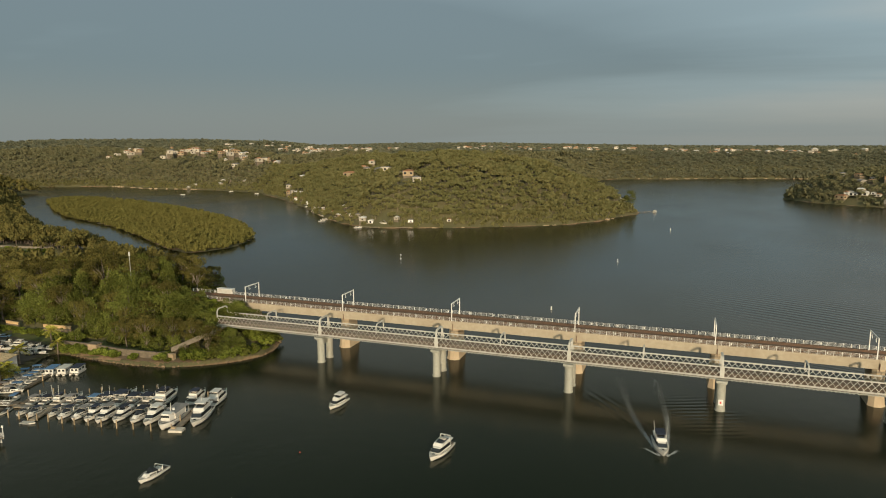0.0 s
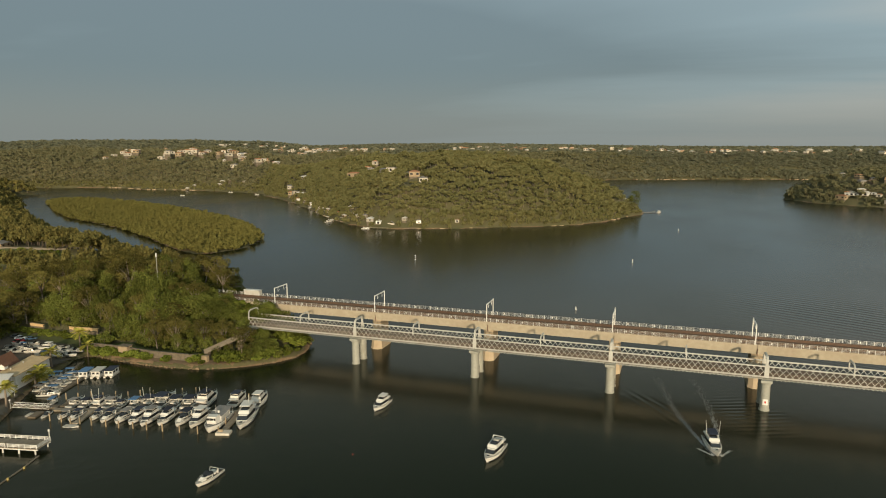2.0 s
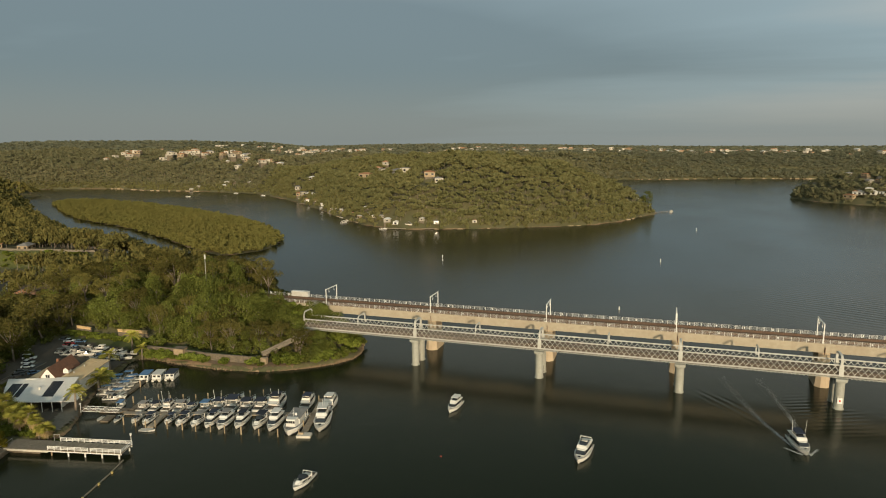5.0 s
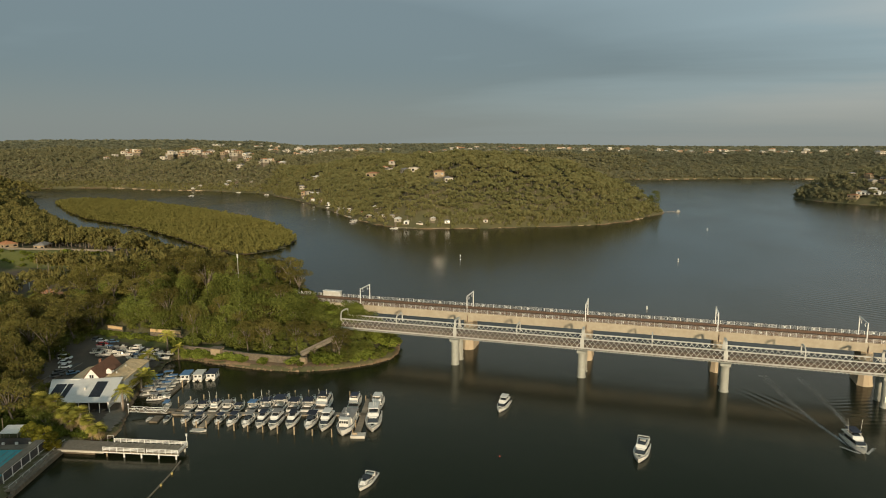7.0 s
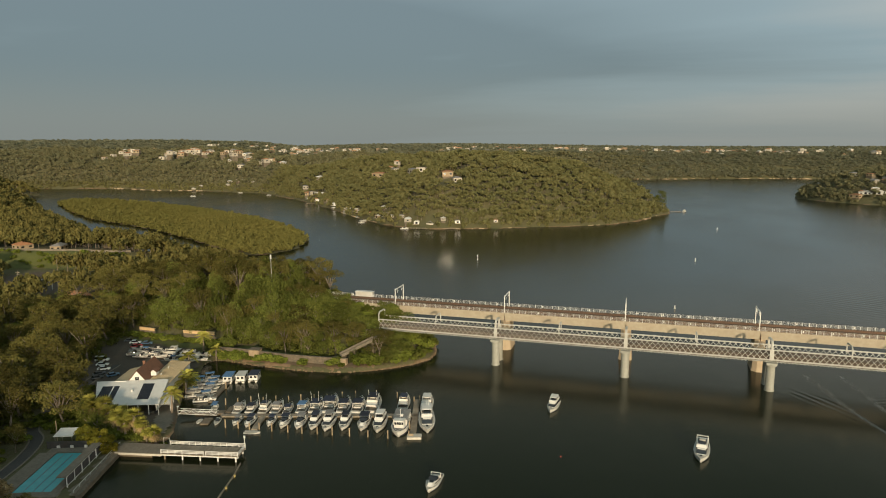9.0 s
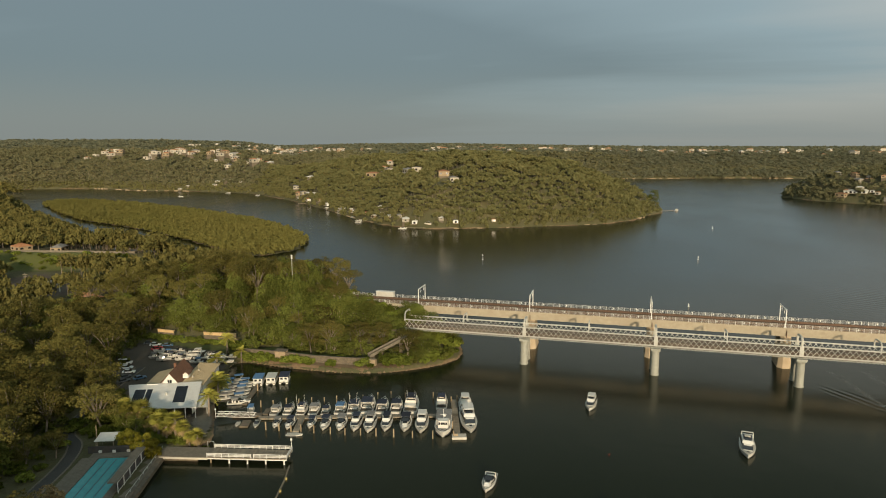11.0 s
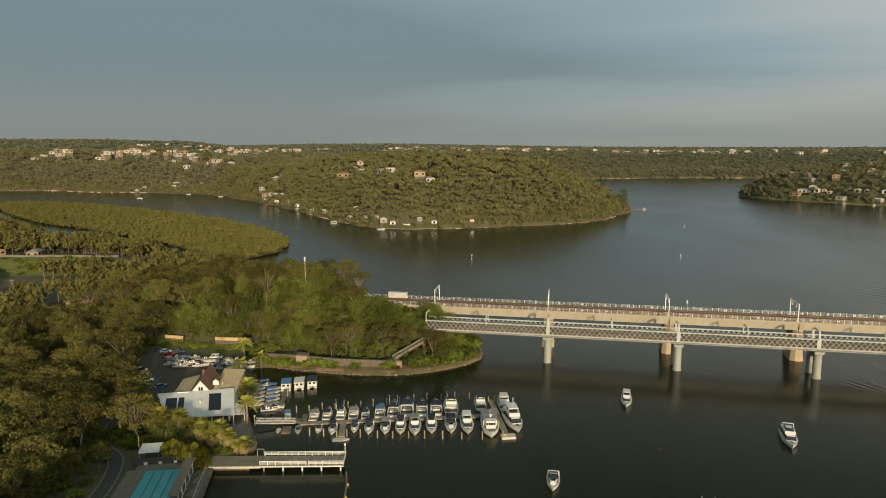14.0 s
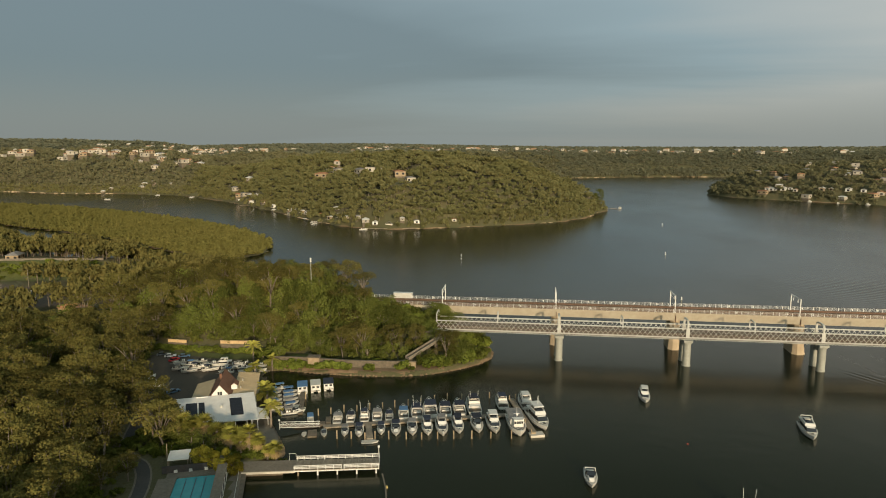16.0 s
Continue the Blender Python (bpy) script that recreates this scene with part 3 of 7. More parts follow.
# House sites: x, y, kind, turn, size, lift
rh = np.random.default_rng(12)
HOUSES = [(-290, 694, 3, 20, 1.0, 0), (-276, 684, 1, 25, 0.95, 0), (-330, 722, 2, 10, 0.9, 2), (-345, 735, 1, 40, 1.0, 3), (-320, 742, 2, 0, 1.0, 3),
          (-310, 618, 4, 15, 0.8, 0), (-352, 660, 4, 60, 0.6, 0), (-366, 652, 2, 60, 0.5, 0), (-555, 872, 2, 40, 0.8, 0), (-540, 858, 4, 40, 0.8, 0), (-572, 888, 3, 30, 0.8, 0), (-525, 846, 4, 40, 0.7, 0), (-590, 915, 1, 30, 0.9, 0), (-575, 935, 4, 0, 1, 0), (-72, 846, 4, 60, 0.8, 0), (-335, 637, 4, 30, 0.5, 0), (-345, 645, 2, 40, 0.4, 0), (-272, 619, 4, 10, 0.55, 0), (-400, 690, 4, 45, 0.5, 0), (-430, 722, 2, 45, 0.45, 0), (-470, 770, 4, 45, 0.5, 0), (-500, 808, 3, 40, 0.55, 0), (-320, 626, 1, 20, 0.5, 0)]


def strew(n, x0, x1, y0, y1, smin, smax, lift):
    for _ in range(n):
        HOUSES.append((rh.uniform(x0, x1), rh.uniform(y0, y1), int(rh.integers(0, 5)), rh.uniform(0, 90), rh.uniform(smin, smax), lift))


strew(6, -430, -340, 760, 850, 0.7, 1.0, 3)
strew(26, -1230, -1000, 1150, 1225, 0.7, 1.1, 6)
strew(20, -1000, -860, 1150, 1230, 0.7, 1.1, 6)
strew(16, -890, -770, 1085, 1180, 0.8, 1.2, 5)
strew(70, -1950, -1000, 1850, 2500, 0.8, 1.2, 5.5)
strew(40, -1500, -1150, 2250, 2500, 0.8, 1.3, 5.5)
strew(55, -800, -120, 1980, 2400, 0.8, 1.3, 5.5)
strew(70, -700, 500, 2100, 2600, 0.8, 1.3, 5.5)
strew(60, -60, 620, 1930, 2150, 0.7, 1.1, 5.5)
strew(24, 600, 1100, 1950, 2300, 0.8, 1.2, 5.5)
strew(7, -900, -760, 1035, 1050, 0.5, 0.8, 0)
for k in range(74):
    q = rh.uniform(0, 1) ** 0.8
    HOUSES.append((215 + 330 * q + rh.uniform(-10, 30), 1085 - 120 * q + rh.uniform(-38, 75), int(rh.integers(0, 5)), rh.uniform(0, 90), rh.uniform(0.5, 0.85), 3))
HOUSES += [(262, 1005, 2, 40, 0.8, 0), (215, 1048, 3, 40, 0.9, 0), (300, 978, 4, 30, 0.8, 0), (335, 966, 3, 20, 0.8, 0)]
# small boat sheds at the water's edge
SHEDS = []
BANK = [(-590, 896), (-560, 866), (-457, 751), (-364, 652), (-330, 626), (-300, 608), (-262, 615), (-238, 623), (-191, 648)]
for k in range(18):
    i = int(rh.choice(8, p=[0.08, 0.22, 0.24, 0.10, 0.10, 0.12, 0.06, 0.08])); u = rh.uniform(0.05, 0.95)
    ax, ay = BANK[i]; bx, by = BANK[i + 1]
    ln = math.hypot(bx - ax, by - ay); inx, iny = -(by - ay) / ln, (bx - ax) / ln
    off = rh.uniform(3, 6)
    SHEDS.append((ax + (bx - ax) * u + inx * off, ay + (by - ay) * u + iny * off, k % 4, math.degrees(math.atan2(by - ay, bx - ax)) + rh.uniform(-12, 12), rh.uniform(0.55, 0.9)))
    CLEAR.append((SHEDS[-1][0], SHEDS[-1][1], 4.0)); CLEAR.append((SHEDS[-1][0] - inx * 6, SHEDS[-1][1] - iny * 6, 4.0))
for k in range(16):
    q = rh.uniform(0, 1)
    SHEDS.append((200 + 190 * q, 1062 - 128 * q + rh.uniform(0, 6), k % 4, -35, rh.uniform(0.8, 1.3)))
    CLEAR.append((SHEDS[-1][0], SHEDS[-1][1], 5.5)); CLEAR.append((SHEDS[-1][0] - 3, SHEDS[-1][1] - 8, 5.5))
CLEAR += [(x, y, 8.5 * s) for x, y, k, a, s, l in HOUSES]
CLEAR += [(x + 5, y - 14, 8 * s) for x, y, k, a, s, l in HOUSES]
CLEAR += [(x + 0.25 * 26, y - 27, 9) for x, y, k, a, s, l in HOUSES if y > 1050 and not (x > 100 and y < 1400)]
CLEAR += [(-54, 840, 13), (-60, 830, 9)]
CLEAR += [(-285, 615, 9), (-283, 680, 16), (-346, 234, 12), (-350, 222, 10), (-372, 265, 13), (-372, 252, 12), (-410, 255, 20), (-392, 250, 18), (-425, 272, 16), (-430, 304, 20), (-412, 306, 16), (-452, 312, 14), (-398, 304, 12), (-345, 265, 10), (-335, 262, 10), (-378, 312, 16), (-376, 330, 10), (-440, 308, 12), (-470, 300, 12), (-455, 296, 14), (-486, 306, 12)]


def seg_dist(x, y, ax, ay, bx, by):
    t = np.clip(((x - ax) * (bx - ax) + (y - ay) * (by - ay)) / ((bx - ax) ** 2 + (by - ay) ** 2), 0, 1)
    return np.hypot(x - ax - t * (bx - ax), y - ay - t * (by - ay))


def yard(x, y):
    """True where the near land is open: sheds, boat yard, pool, drive, walls, ramp and tracks."""
    u = (x + 236.7) * 0.944 + (y - 131.4) * 0.329; v = -(x + 236.7) * 0.329 + (y - 131.4) * 0.944
    open_ = (u > -13) & (v > -3) & (v < 44) & (u < 30)
    open_ |= (x > -288) & (x < -225) & (y > 177) & (y < 202)
    open_ |= (x > -274) & (x < -225) & (y > 158) & (y < 178)
    open_ |= (x > -292) & (x < -246) & (y > 198) & (y < 209.5)
    pu = (x + 227.5) * 0.94 + (y - 107.2) * 0.342; pv = -(x + 227.5) * 0.342 + (y - 107.2) * 0.94
    open_ |= (pu > -5) & (pv < 7)
    for p, q, w in (((-249, 121), (-237, 111), 3), ((-237, 111), (-233, 100), 3), ((-233, 100), (-226, 70), 3.5), ((-249, 121), (-262, 150), 4), ((-262, 150), (-268, 172), 5),
                    ((-186, 199), (-172, 216), 3.5), ((-330, 262), (-480, 285), 8), ((-480, 285), (-600, 320), 8)):
        open_ |= seg_dist(x, y, *p, *q) < w
    open_ |= (y < 203) & (x > -245)
    open_ |= (np.abs(y - 242.5) < 8) & (x > -235)
    open_ |= (np.abs(y - 220.5) < 6) & (x > -185)
    open_ |= (x > -172)
    open_ |= (x > -216) & (y > 222)
    open_ |= (x > -196) & (y > 212)
    return open_



woods("mangrove", "low dense olive-green mangrove thicket on a mud island", scatter(-920, -340, 400, 800, 4.4, lambda x, y, z, a, i, f, e: (i > 0.5)),
      3.4, 4.8, 84, 0.23, M_MANGROVE, 4, False, 2, 0.0, jitter=0.55)
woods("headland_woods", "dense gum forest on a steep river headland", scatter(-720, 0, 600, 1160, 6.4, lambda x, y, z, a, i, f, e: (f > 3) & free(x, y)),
      4.9, 10.0, 70, 0.25, M_WOODS_HAZED, 5, True, 3, 0.30, 1.0, 0.95)
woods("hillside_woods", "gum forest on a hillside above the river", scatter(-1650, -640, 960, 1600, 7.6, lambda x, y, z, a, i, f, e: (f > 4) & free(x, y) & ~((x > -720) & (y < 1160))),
      5.2, 10.0, 26, 0.34, M_HILL_HAZED, 5, True, 4, 0.25, 1.0, 0.9)
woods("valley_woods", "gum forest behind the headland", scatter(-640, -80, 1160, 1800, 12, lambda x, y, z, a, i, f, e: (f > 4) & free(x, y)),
      7.5, 11, 30, 0.3, M_HILL_HAZED, 5, False, 5, 0.1, 1.0, 0.8)
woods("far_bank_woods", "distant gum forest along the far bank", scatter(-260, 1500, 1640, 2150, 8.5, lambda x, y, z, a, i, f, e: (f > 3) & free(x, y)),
      6.2, 8.5, 16, 0.36, M_RIDGE_HAZED, 5, True, 6, 0.15, 1.0, 0.55, 0.6)
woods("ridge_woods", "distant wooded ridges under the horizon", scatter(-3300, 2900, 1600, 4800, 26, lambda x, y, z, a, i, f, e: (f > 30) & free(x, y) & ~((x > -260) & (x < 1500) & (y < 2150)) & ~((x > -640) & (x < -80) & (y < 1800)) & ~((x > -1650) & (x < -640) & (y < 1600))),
      17, 8, 11, 0.42, M_RIDGE_HAZED, 5, False, 7, 0.0, 1.2, 0.42, 0.6)
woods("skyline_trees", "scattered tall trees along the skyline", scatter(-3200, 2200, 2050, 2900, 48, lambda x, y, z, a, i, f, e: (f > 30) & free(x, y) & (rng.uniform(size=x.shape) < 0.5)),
      6.5, 15, 22, 0.4, M_RIDGE_HAZED, 5, True, 17, 0.4, 1.3, 0.9)
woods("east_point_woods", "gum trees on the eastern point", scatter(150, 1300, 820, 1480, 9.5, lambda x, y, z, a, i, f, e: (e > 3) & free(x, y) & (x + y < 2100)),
      5.4, 9.0, 44, 0.27, M_HILL_HAZED, 5, True, 8, 0.25, 1.0, 0.95)
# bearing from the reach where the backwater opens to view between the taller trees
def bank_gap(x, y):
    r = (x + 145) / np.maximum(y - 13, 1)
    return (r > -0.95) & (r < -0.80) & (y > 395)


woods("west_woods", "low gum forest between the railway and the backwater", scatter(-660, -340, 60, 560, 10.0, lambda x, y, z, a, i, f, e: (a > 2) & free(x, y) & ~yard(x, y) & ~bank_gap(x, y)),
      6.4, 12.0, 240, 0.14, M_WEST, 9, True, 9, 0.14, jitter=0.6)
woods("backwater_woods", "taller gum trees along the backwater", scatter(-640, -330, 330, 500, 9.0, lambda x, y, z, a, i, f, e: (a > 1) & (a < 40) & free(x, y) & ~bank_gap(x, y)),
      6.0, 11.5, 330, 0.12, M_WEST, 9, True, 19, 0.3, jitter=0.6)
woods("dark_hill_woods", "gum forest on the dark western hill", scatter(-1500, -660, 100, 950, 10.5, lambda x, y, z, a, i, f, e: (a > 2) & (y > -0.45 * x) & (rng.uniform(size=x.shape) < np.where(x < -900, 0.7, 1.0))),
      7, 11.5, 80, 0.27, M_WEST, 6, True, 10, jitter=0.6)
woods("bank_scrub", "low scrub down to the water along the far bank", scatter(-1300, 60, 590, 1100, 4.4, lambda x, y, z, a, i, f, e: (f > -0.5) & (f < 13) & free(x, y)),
      3.1, 5.0, 34, 0.34, M_WOODS_HAZED, 4, False, 11, 0.0)
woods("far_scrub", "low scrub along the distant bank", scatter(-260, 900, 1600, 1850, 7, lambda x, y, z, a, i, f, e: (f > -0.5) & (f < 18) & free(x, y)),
      5, 7.0, 26, 0.45, M_RIDGE_HAZED, 4, False, 12, 0.0)
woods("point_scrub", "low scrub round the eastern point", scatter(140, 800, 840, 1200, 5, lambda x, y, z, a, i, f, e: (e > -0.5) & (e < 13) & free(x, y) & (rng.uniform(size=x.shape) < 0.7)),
      3.4, 5.0, 32, 0.36, M_HILL_HAZED, 4, False, 13, 0.0)


# ---- old lattice girder bridge ----
M_ABUT = surface("dark_abutment_stone", (0.12, 0.095, 0.065), (0.20, 0.16, 0.11), (0.05, 0.05, 0.03), 0.95, fine=0.9, coarse=0.3, bump=0.5)
PITCH, X_END, SPANS = 48.45, -177.7, 6
Y_NEAR, Y_FAR = 217.3, 223.9
Z_LOW, Z_TOP = 11.15, 14.55
truss = thing("lattice_bridge", "pale painted iron lattice girder bridge on round twin piers", "bridge")
n_bar = 26
run = PITCH / n_bar
reach = 1.5 * run
lat_h = Z_TOP - Z_LOW
bar_up, bar_down = Geo().bar((0, 0, 0), (reach, 0, lat_h), 0.07, 0.15), Geo().bar((0, 0, lat_h), (reach, 0, 0), 0.07, 0.15)
me_up, me_down = bar_up.mesh("lattice_bar", M_STEEL), bar_down.mesh("lattice_bar", M_STEEL)


for i in range(SPANS):
    x0, x1 = X_END + i * PITCH, X_END + (i + 1) * PITCH
    for y, near in ((Y_NEAR, True), (Y_FAR, False)):
        g = Geo()
        g.box(((x0 + x1) / 2, y, Z_TOP + 0.15), (PITCH - 0.1, 0.42, 0.10))
        g.box(((x0 + x1) / 2, y, Z_TOP - 0.05), (PITCH - 0.1, 0.14, 0.30))
        g.box(((x0 + x1) / 2, y, Z_LOW - 0.25), (PITCH - 0.1, 0.42, 0.10))
        g.box(((x0 + x1) / 2, y, Z_LOW + 0.02), (PITCH - 0.1, 0.14, 0.30))
        girder = part("girder", g, M_STEEL, truss)
        if near and i < 5:
            for k in range(n_bar):
                part("lattice_bar", me_up, None, girder, at=pose(x0 + k * run - 0.25 * run, y - 0.09, Z_LOW))
                part("lattice_bar", me_down, None, girder, at=pose(x0 + k * run - 0.25 * run, y + 0.09, Z_LOW))
        else:
            g2 = Geo()
            for k in range(n_bar):
                g2.bar((x0 + k * run, y - 0.09, Z_LOW), (x0 + k * run + reach, y - 0.09, Z_TOP), 0.07, 0.15)
                g2.bar((x0 + k * run, y + 0.09, Z_TOP), (x0 + k * run + reach, y + 0.09, Z_LOW), 0.07, 0.15)
            tagged(part("lattice", g2, M_STEEL, girder), kind="stuff")
    g = Geo()
    g.box(((x0 + x1) / 2, (Y_NEAR + Y_FAR) / 2, 12.45), (PITCH - 0.02, Y_FAR - Y_NEAR - 1.0, 0.22))
    for y in (Y_NEAR + 0.9, Y_FAR - 0.9):
        g.box(((x0 + x1) / 2, y, 11.45), (PITCH - 0.02, 0.3, 1.76))
    g.box(((x0 + x1) / 2, (Y_NEAR + Y_FAR) / 2, 10.65), (PITCH - 0.02, Y_FAR - Y_NEAR - 0.7, 0.16))
    part("deck", g, M_DECK, truss, "brown timber deck between the girders")
    g = Geo()
    for k in range(int(PITCH / 1.2)):
        g.box((x0 + 0.6 + k * 1.2, (Y_NEAR + Y_FAR) / 2, 10.42), (0.28, Y_FAR - Y_NEAR + 1.5, 0.2))
    for y in (Y_NEAR - 0.55, Y_FAR + 0.55):
        g.box(((x0 + x1) / 2, y, 10.62), (PITCH - 0.04, 0.5, 0.16))
    tagged(part("cross_bearer", g, M_PIER, truss), kind="stuff")


def portal(double):
    """Arched bracing across the bridge, standing on the girders."""
    g = Geo()
    for dx_ in ((-0.17, 0.17) if double else (0.0,)):
        pts = [(dx_, Y_NEAR, Z_LOW)] if double else [(dx_, Y_NEAR, Z_TOP - 0.6)]
        r = 1.5
        pts += [(dx_, Y_NEAR, Z_TOP + 1.45)]
        pts += [(dx_, Y_NEAR + r * (1 - math.cos(a)), Z_TOP + 1.45 + r * math.sin(a)) for a in np.linspace(0.2, math.pi / 2, 6)]
        pts += [(dx_, Y_FAR - r * (1 - math.cos(a)), Z_TOP + 1.45 + r * math.sin(a)) for a in np.linspace(math.pi / 2, 0.2, 6)]
        pts += [(dx_, Y_FAR, Z_TOP + 1.45), (dx_, Y_FAR, pts[0][2])]
        for a, b in zip(pts, pts[1:]):
            g.bar(a, b, 0.34, 0.46)
    if double:
        for y in (Y_NEAR - 0.16, Y_FAR + 0.16):
            g.box((0, y, (Z_LOW + Z_TOP) / 2), (1.35, 0.1, lat_h + 0.5))
    return g.mesh("portal", M_STEEL)


me_p2, me_p1 = portal(True), portal(False)
for i in range(SPANS + 1):
    part("portal", me_p2 if 0 < i < SPANS else me_p1, None, truss, at=pose(X_END + i * PITCH, 0, 0))
    if i < SPANS:
        part("portal", me_p1, None, truss, at=pose(X_END + (i + 0.5) * PITCH, 0, 0))


def column():
    n = 20

    def ring(r, z):
        return [(r * math.cos(6.2832 * k / n), r * math.sin(6.2832 * k / n), z) for k in range(n)]
    prof = [(1.65, -4), (1.65, 0.35), (1.48, 0.4), (1.45, 3.0), (1.52, 3.02), (1.52, 3.2), (1.45, 3.22), (1.45, 6.2), (1.52, 6.22), (1.52, 6.4), (1.45, 6.42),
            (1.45, 8.8), (1.62, 9.0), (1.85, 9.05), (1.85, 9.5), (1.6, 9.55), (1.6, 9.9)]
    return Geo().loft([ring(r, z) for r, z in prof]).mesh("pier_column", M_PIER)


me_col = column()
g = Geo()
for dx_ in (-0.25, 0.25):
    g.bar((dx_, 0, -0.5), (dx_, 0, 4.5), 0.07, 0.07)
for z in np.arange(0.2, 4.5, 0.4):
    g.bar((-0.25, 0, z), (0.25, 0, z), 0.05, 0.05)
me_ladder = g.mesh("ladder", M_DARK)
g = Geo().box((0, 0, 0), (1.5, 0.06, 1.9)).box((0, -0.05, 0), (1.3, 0.05, 1.7), 1).box((0, -0.09, 0), (0.5, 0.04, 0.7), 2)
M_RED = surface("red_paint", (0.42, 0.035, 0.025), (0.50, 0.05, 0.035), None, 0.5, fine=2, bump=0.02)
me_sign = g.mesh("clearance_sign", [M_WHITE, M_WHITE, M_RED])
for i in range(1, SPANS):
    x = X_END + i * PITCH
    for y in (Y_NEAR + 0.3, Y_FAR + 0.2):
        col = part("pier_column", me_col, None, truss, at=pose(x, y, 0))
        if y < 220:
            part("ladder", me_ladder, None, col, "dark iron ladder", at=pose(1.3, 1.05, 0, 0, 0, 40))
            if i == 4:
                part("clearance_sign", me_sign, None, col, "white sign with a red mark", at=pose(0, -1.56, 3.1))
    g = Geo().box((x, (Y_NEAR + Y_FAR) / 2, 9.95), (3.4, Y_FAR - Y_NEAR + 3.2, 0.7)).box((x, (Y_NEAR + Y_FAR) / 2, 7.6), (0.5, Y_FAR - Y_NEAR - 3, 1.6))
    part("cross_head", g, M_PIER, truss)
for x, z0 in ((X_END - 2.2, 2.0), (X_END + SPANS * PITCH + 2.2, -4.0)):
    part("abutment", Geo().box((x, 220.5, (z0 + 10.3) / 2), (6, 10, 10.3 - z0)), M_FOOT if x > 0 else M_ABUT, truss, "weathered sandstone abutment")

# ---- concrete railway bridge ----
Y_A, Y_B, Z_DECK = 236.8, 248.0, 16.0
XL, XR = -216.0, 150.0
rail_bridge = thing("railway_bridge", "cream concrete box girder railway bridge with two tracks", "bridge")
for i in range(-1, 7):
    x0 = max(XL, X_END + i * PITCH + 0.04 - 0.6)
    x1 = min(XR, X_END + (i + 1) * PITCH - 0.04 - 0.6)
    sec = [(Y_A, 15.35), (Y_A + 0.55, 15.2), (Y_A + 1.1, 12.3), (Y_B - 1.1, 12.3), (Y_B - 0.55, 15.2), (Y_B, 15.35), (Y_B, 15.8), (Y_B - 0.35, 15.8), (Y_B - 0.35, 15.65), (Y_A + 0.35, 15.65), (Y_A + 0.35, 15.8), (Y_A, 15.8)]
    g = Geo().loft([[(x, y, z) for y, z in sec] for x in (x0, x1)])
    part("box_girder", g, M_CONC, rail_bridge)
    b = Geo().box(((x0 + x1) / 2, (Y_A + Y_B) / 2, 15.85), (x1 - x0, Y_B - Y_A - 0.8, 0.28))
    part("ballast", b, M_BALLAST, rail_bridge, "brown stone ballast under the tracks")


def pier_shape():
    def hexa(w, l, z):
        return [(-w / 2, -l / 2 + w * 0.28, z), (-w * 0.18, -l / 2, z), (w * 0.18, -l / 2, z), (w / 2, -l / 2 + w * 0.28, z),
                (w / 2, l / 2 - w * 0.28, z), (w * 0.18, l / 2, z), (-w * 0.18, l / 2, z), (-w / 2, l / 2 - w * 0.28, z)]
    return Geo().loft([hexa(5.2, 12.0, -4), hexa(5.2, 12.0, 0.2), hexa(4.8, 11.6, 0.9), hexa(3.9, 9.8, 6.5), hexa(3.9, 9.6, 11.2), hexa(3.6, 9.2, 12.3)]).mesh("pier", M_FOOT)


me_pier = pier_shape()
for i in range(0, 7):
    part("pier", me_pier, None, rail_bridge, at=pose(X_END + i * PITCH - 0.4, 242.3, 0 if i else 1.0))
    part("drain_pipe", Geo().tube([(X_END + i * PITCH - 0.5, Y_A + 0.9, 11.5), (X_END + i * PITCH - 0.5, Y_A + 0.42, 14.4)], 0.14, 6), M_RAIL, rail_bridge, "rusty drain pipe")
for yc in (239.8, 245.0):
    for dy_ in (-0.72, 0.72):
        part("rail", Geo().box(((XL + XR) / 2, yc + dy_, 16.12), (XR - XL, 0.09, 0.17)), M_RAIL, rail_bridge)
    g = Geo()
    for x in np.arange(XL, XR, 0.7):
        g.box((x, yc, 15.99), (0.25, 2.4, 0.09))
    tagged(part("sleeper_bed", g, M_BALLAST, rail_bridge), kind="stuff")
me_post = Geo().box((0, 0, 0.75), (0.14, 0.1, 1.55)).mesh("rail_post", M_WHITE)
g = Geo().box((0, 0, 0.85), (0.42, 0.05, 0.75))
me_plate = g.mesh("rail_plate", M_WHITE)
for y in (Y_A + 0.17, Y_B - 0.17):
    g = Geo()
    for z in (0.3, 0.68, 1.06, 1.45):
        g.box(((XL + XR) / 2, 0, z), (XR - XL, 0.05, 0.065))
    fence = part("handrail", g, M_GALV, rail_bridge, "galvanised handrail", at=pose(0, y, 15.8))
    k = 0
    for x in np.arange(XL + 0.5, XR, 2.42):
        part("rail_post", me_post, None, fence, at=pose(x, 0, 0))
        if k % 4 == 1:
            part("rail_plate", me_plate, None, fence, at=pose(x + 0.6, 0.0, 0))
        k += 1


def gantry(at):
    t = thing("overhead_gantry", "white steel overhead wire gantry over two rail tracks", "gantry", at, "gantries along the railway")
    for y in (Y_A + 0.6, Y_B - 0.6):
        part("mast", Geo().box((0, y, 19.35), (0.30, 0.30, 7.0)).box((0, y, 15.95), (0.6, 0.6, 0.2)), M_WHITE, t)
    part("crossbeam", Geo().box((0, (Y_A + Y_B) / 2, 22.6), (0.28, Y_B - Y_A - 1.0, 0.36)), M_WHITE, t)
    for y in (240.1, 244.8):
        part("dropper", Geo().box((0, y, 21.6), (0.14, 0.14, 1.8)).bar((0, y, 20.8), (0, y + 1.3, 21.3), 0.08, 0.08), M_GALV, t)
    return t


first = gantry(pose(X_END - 0.5, 0, 0))
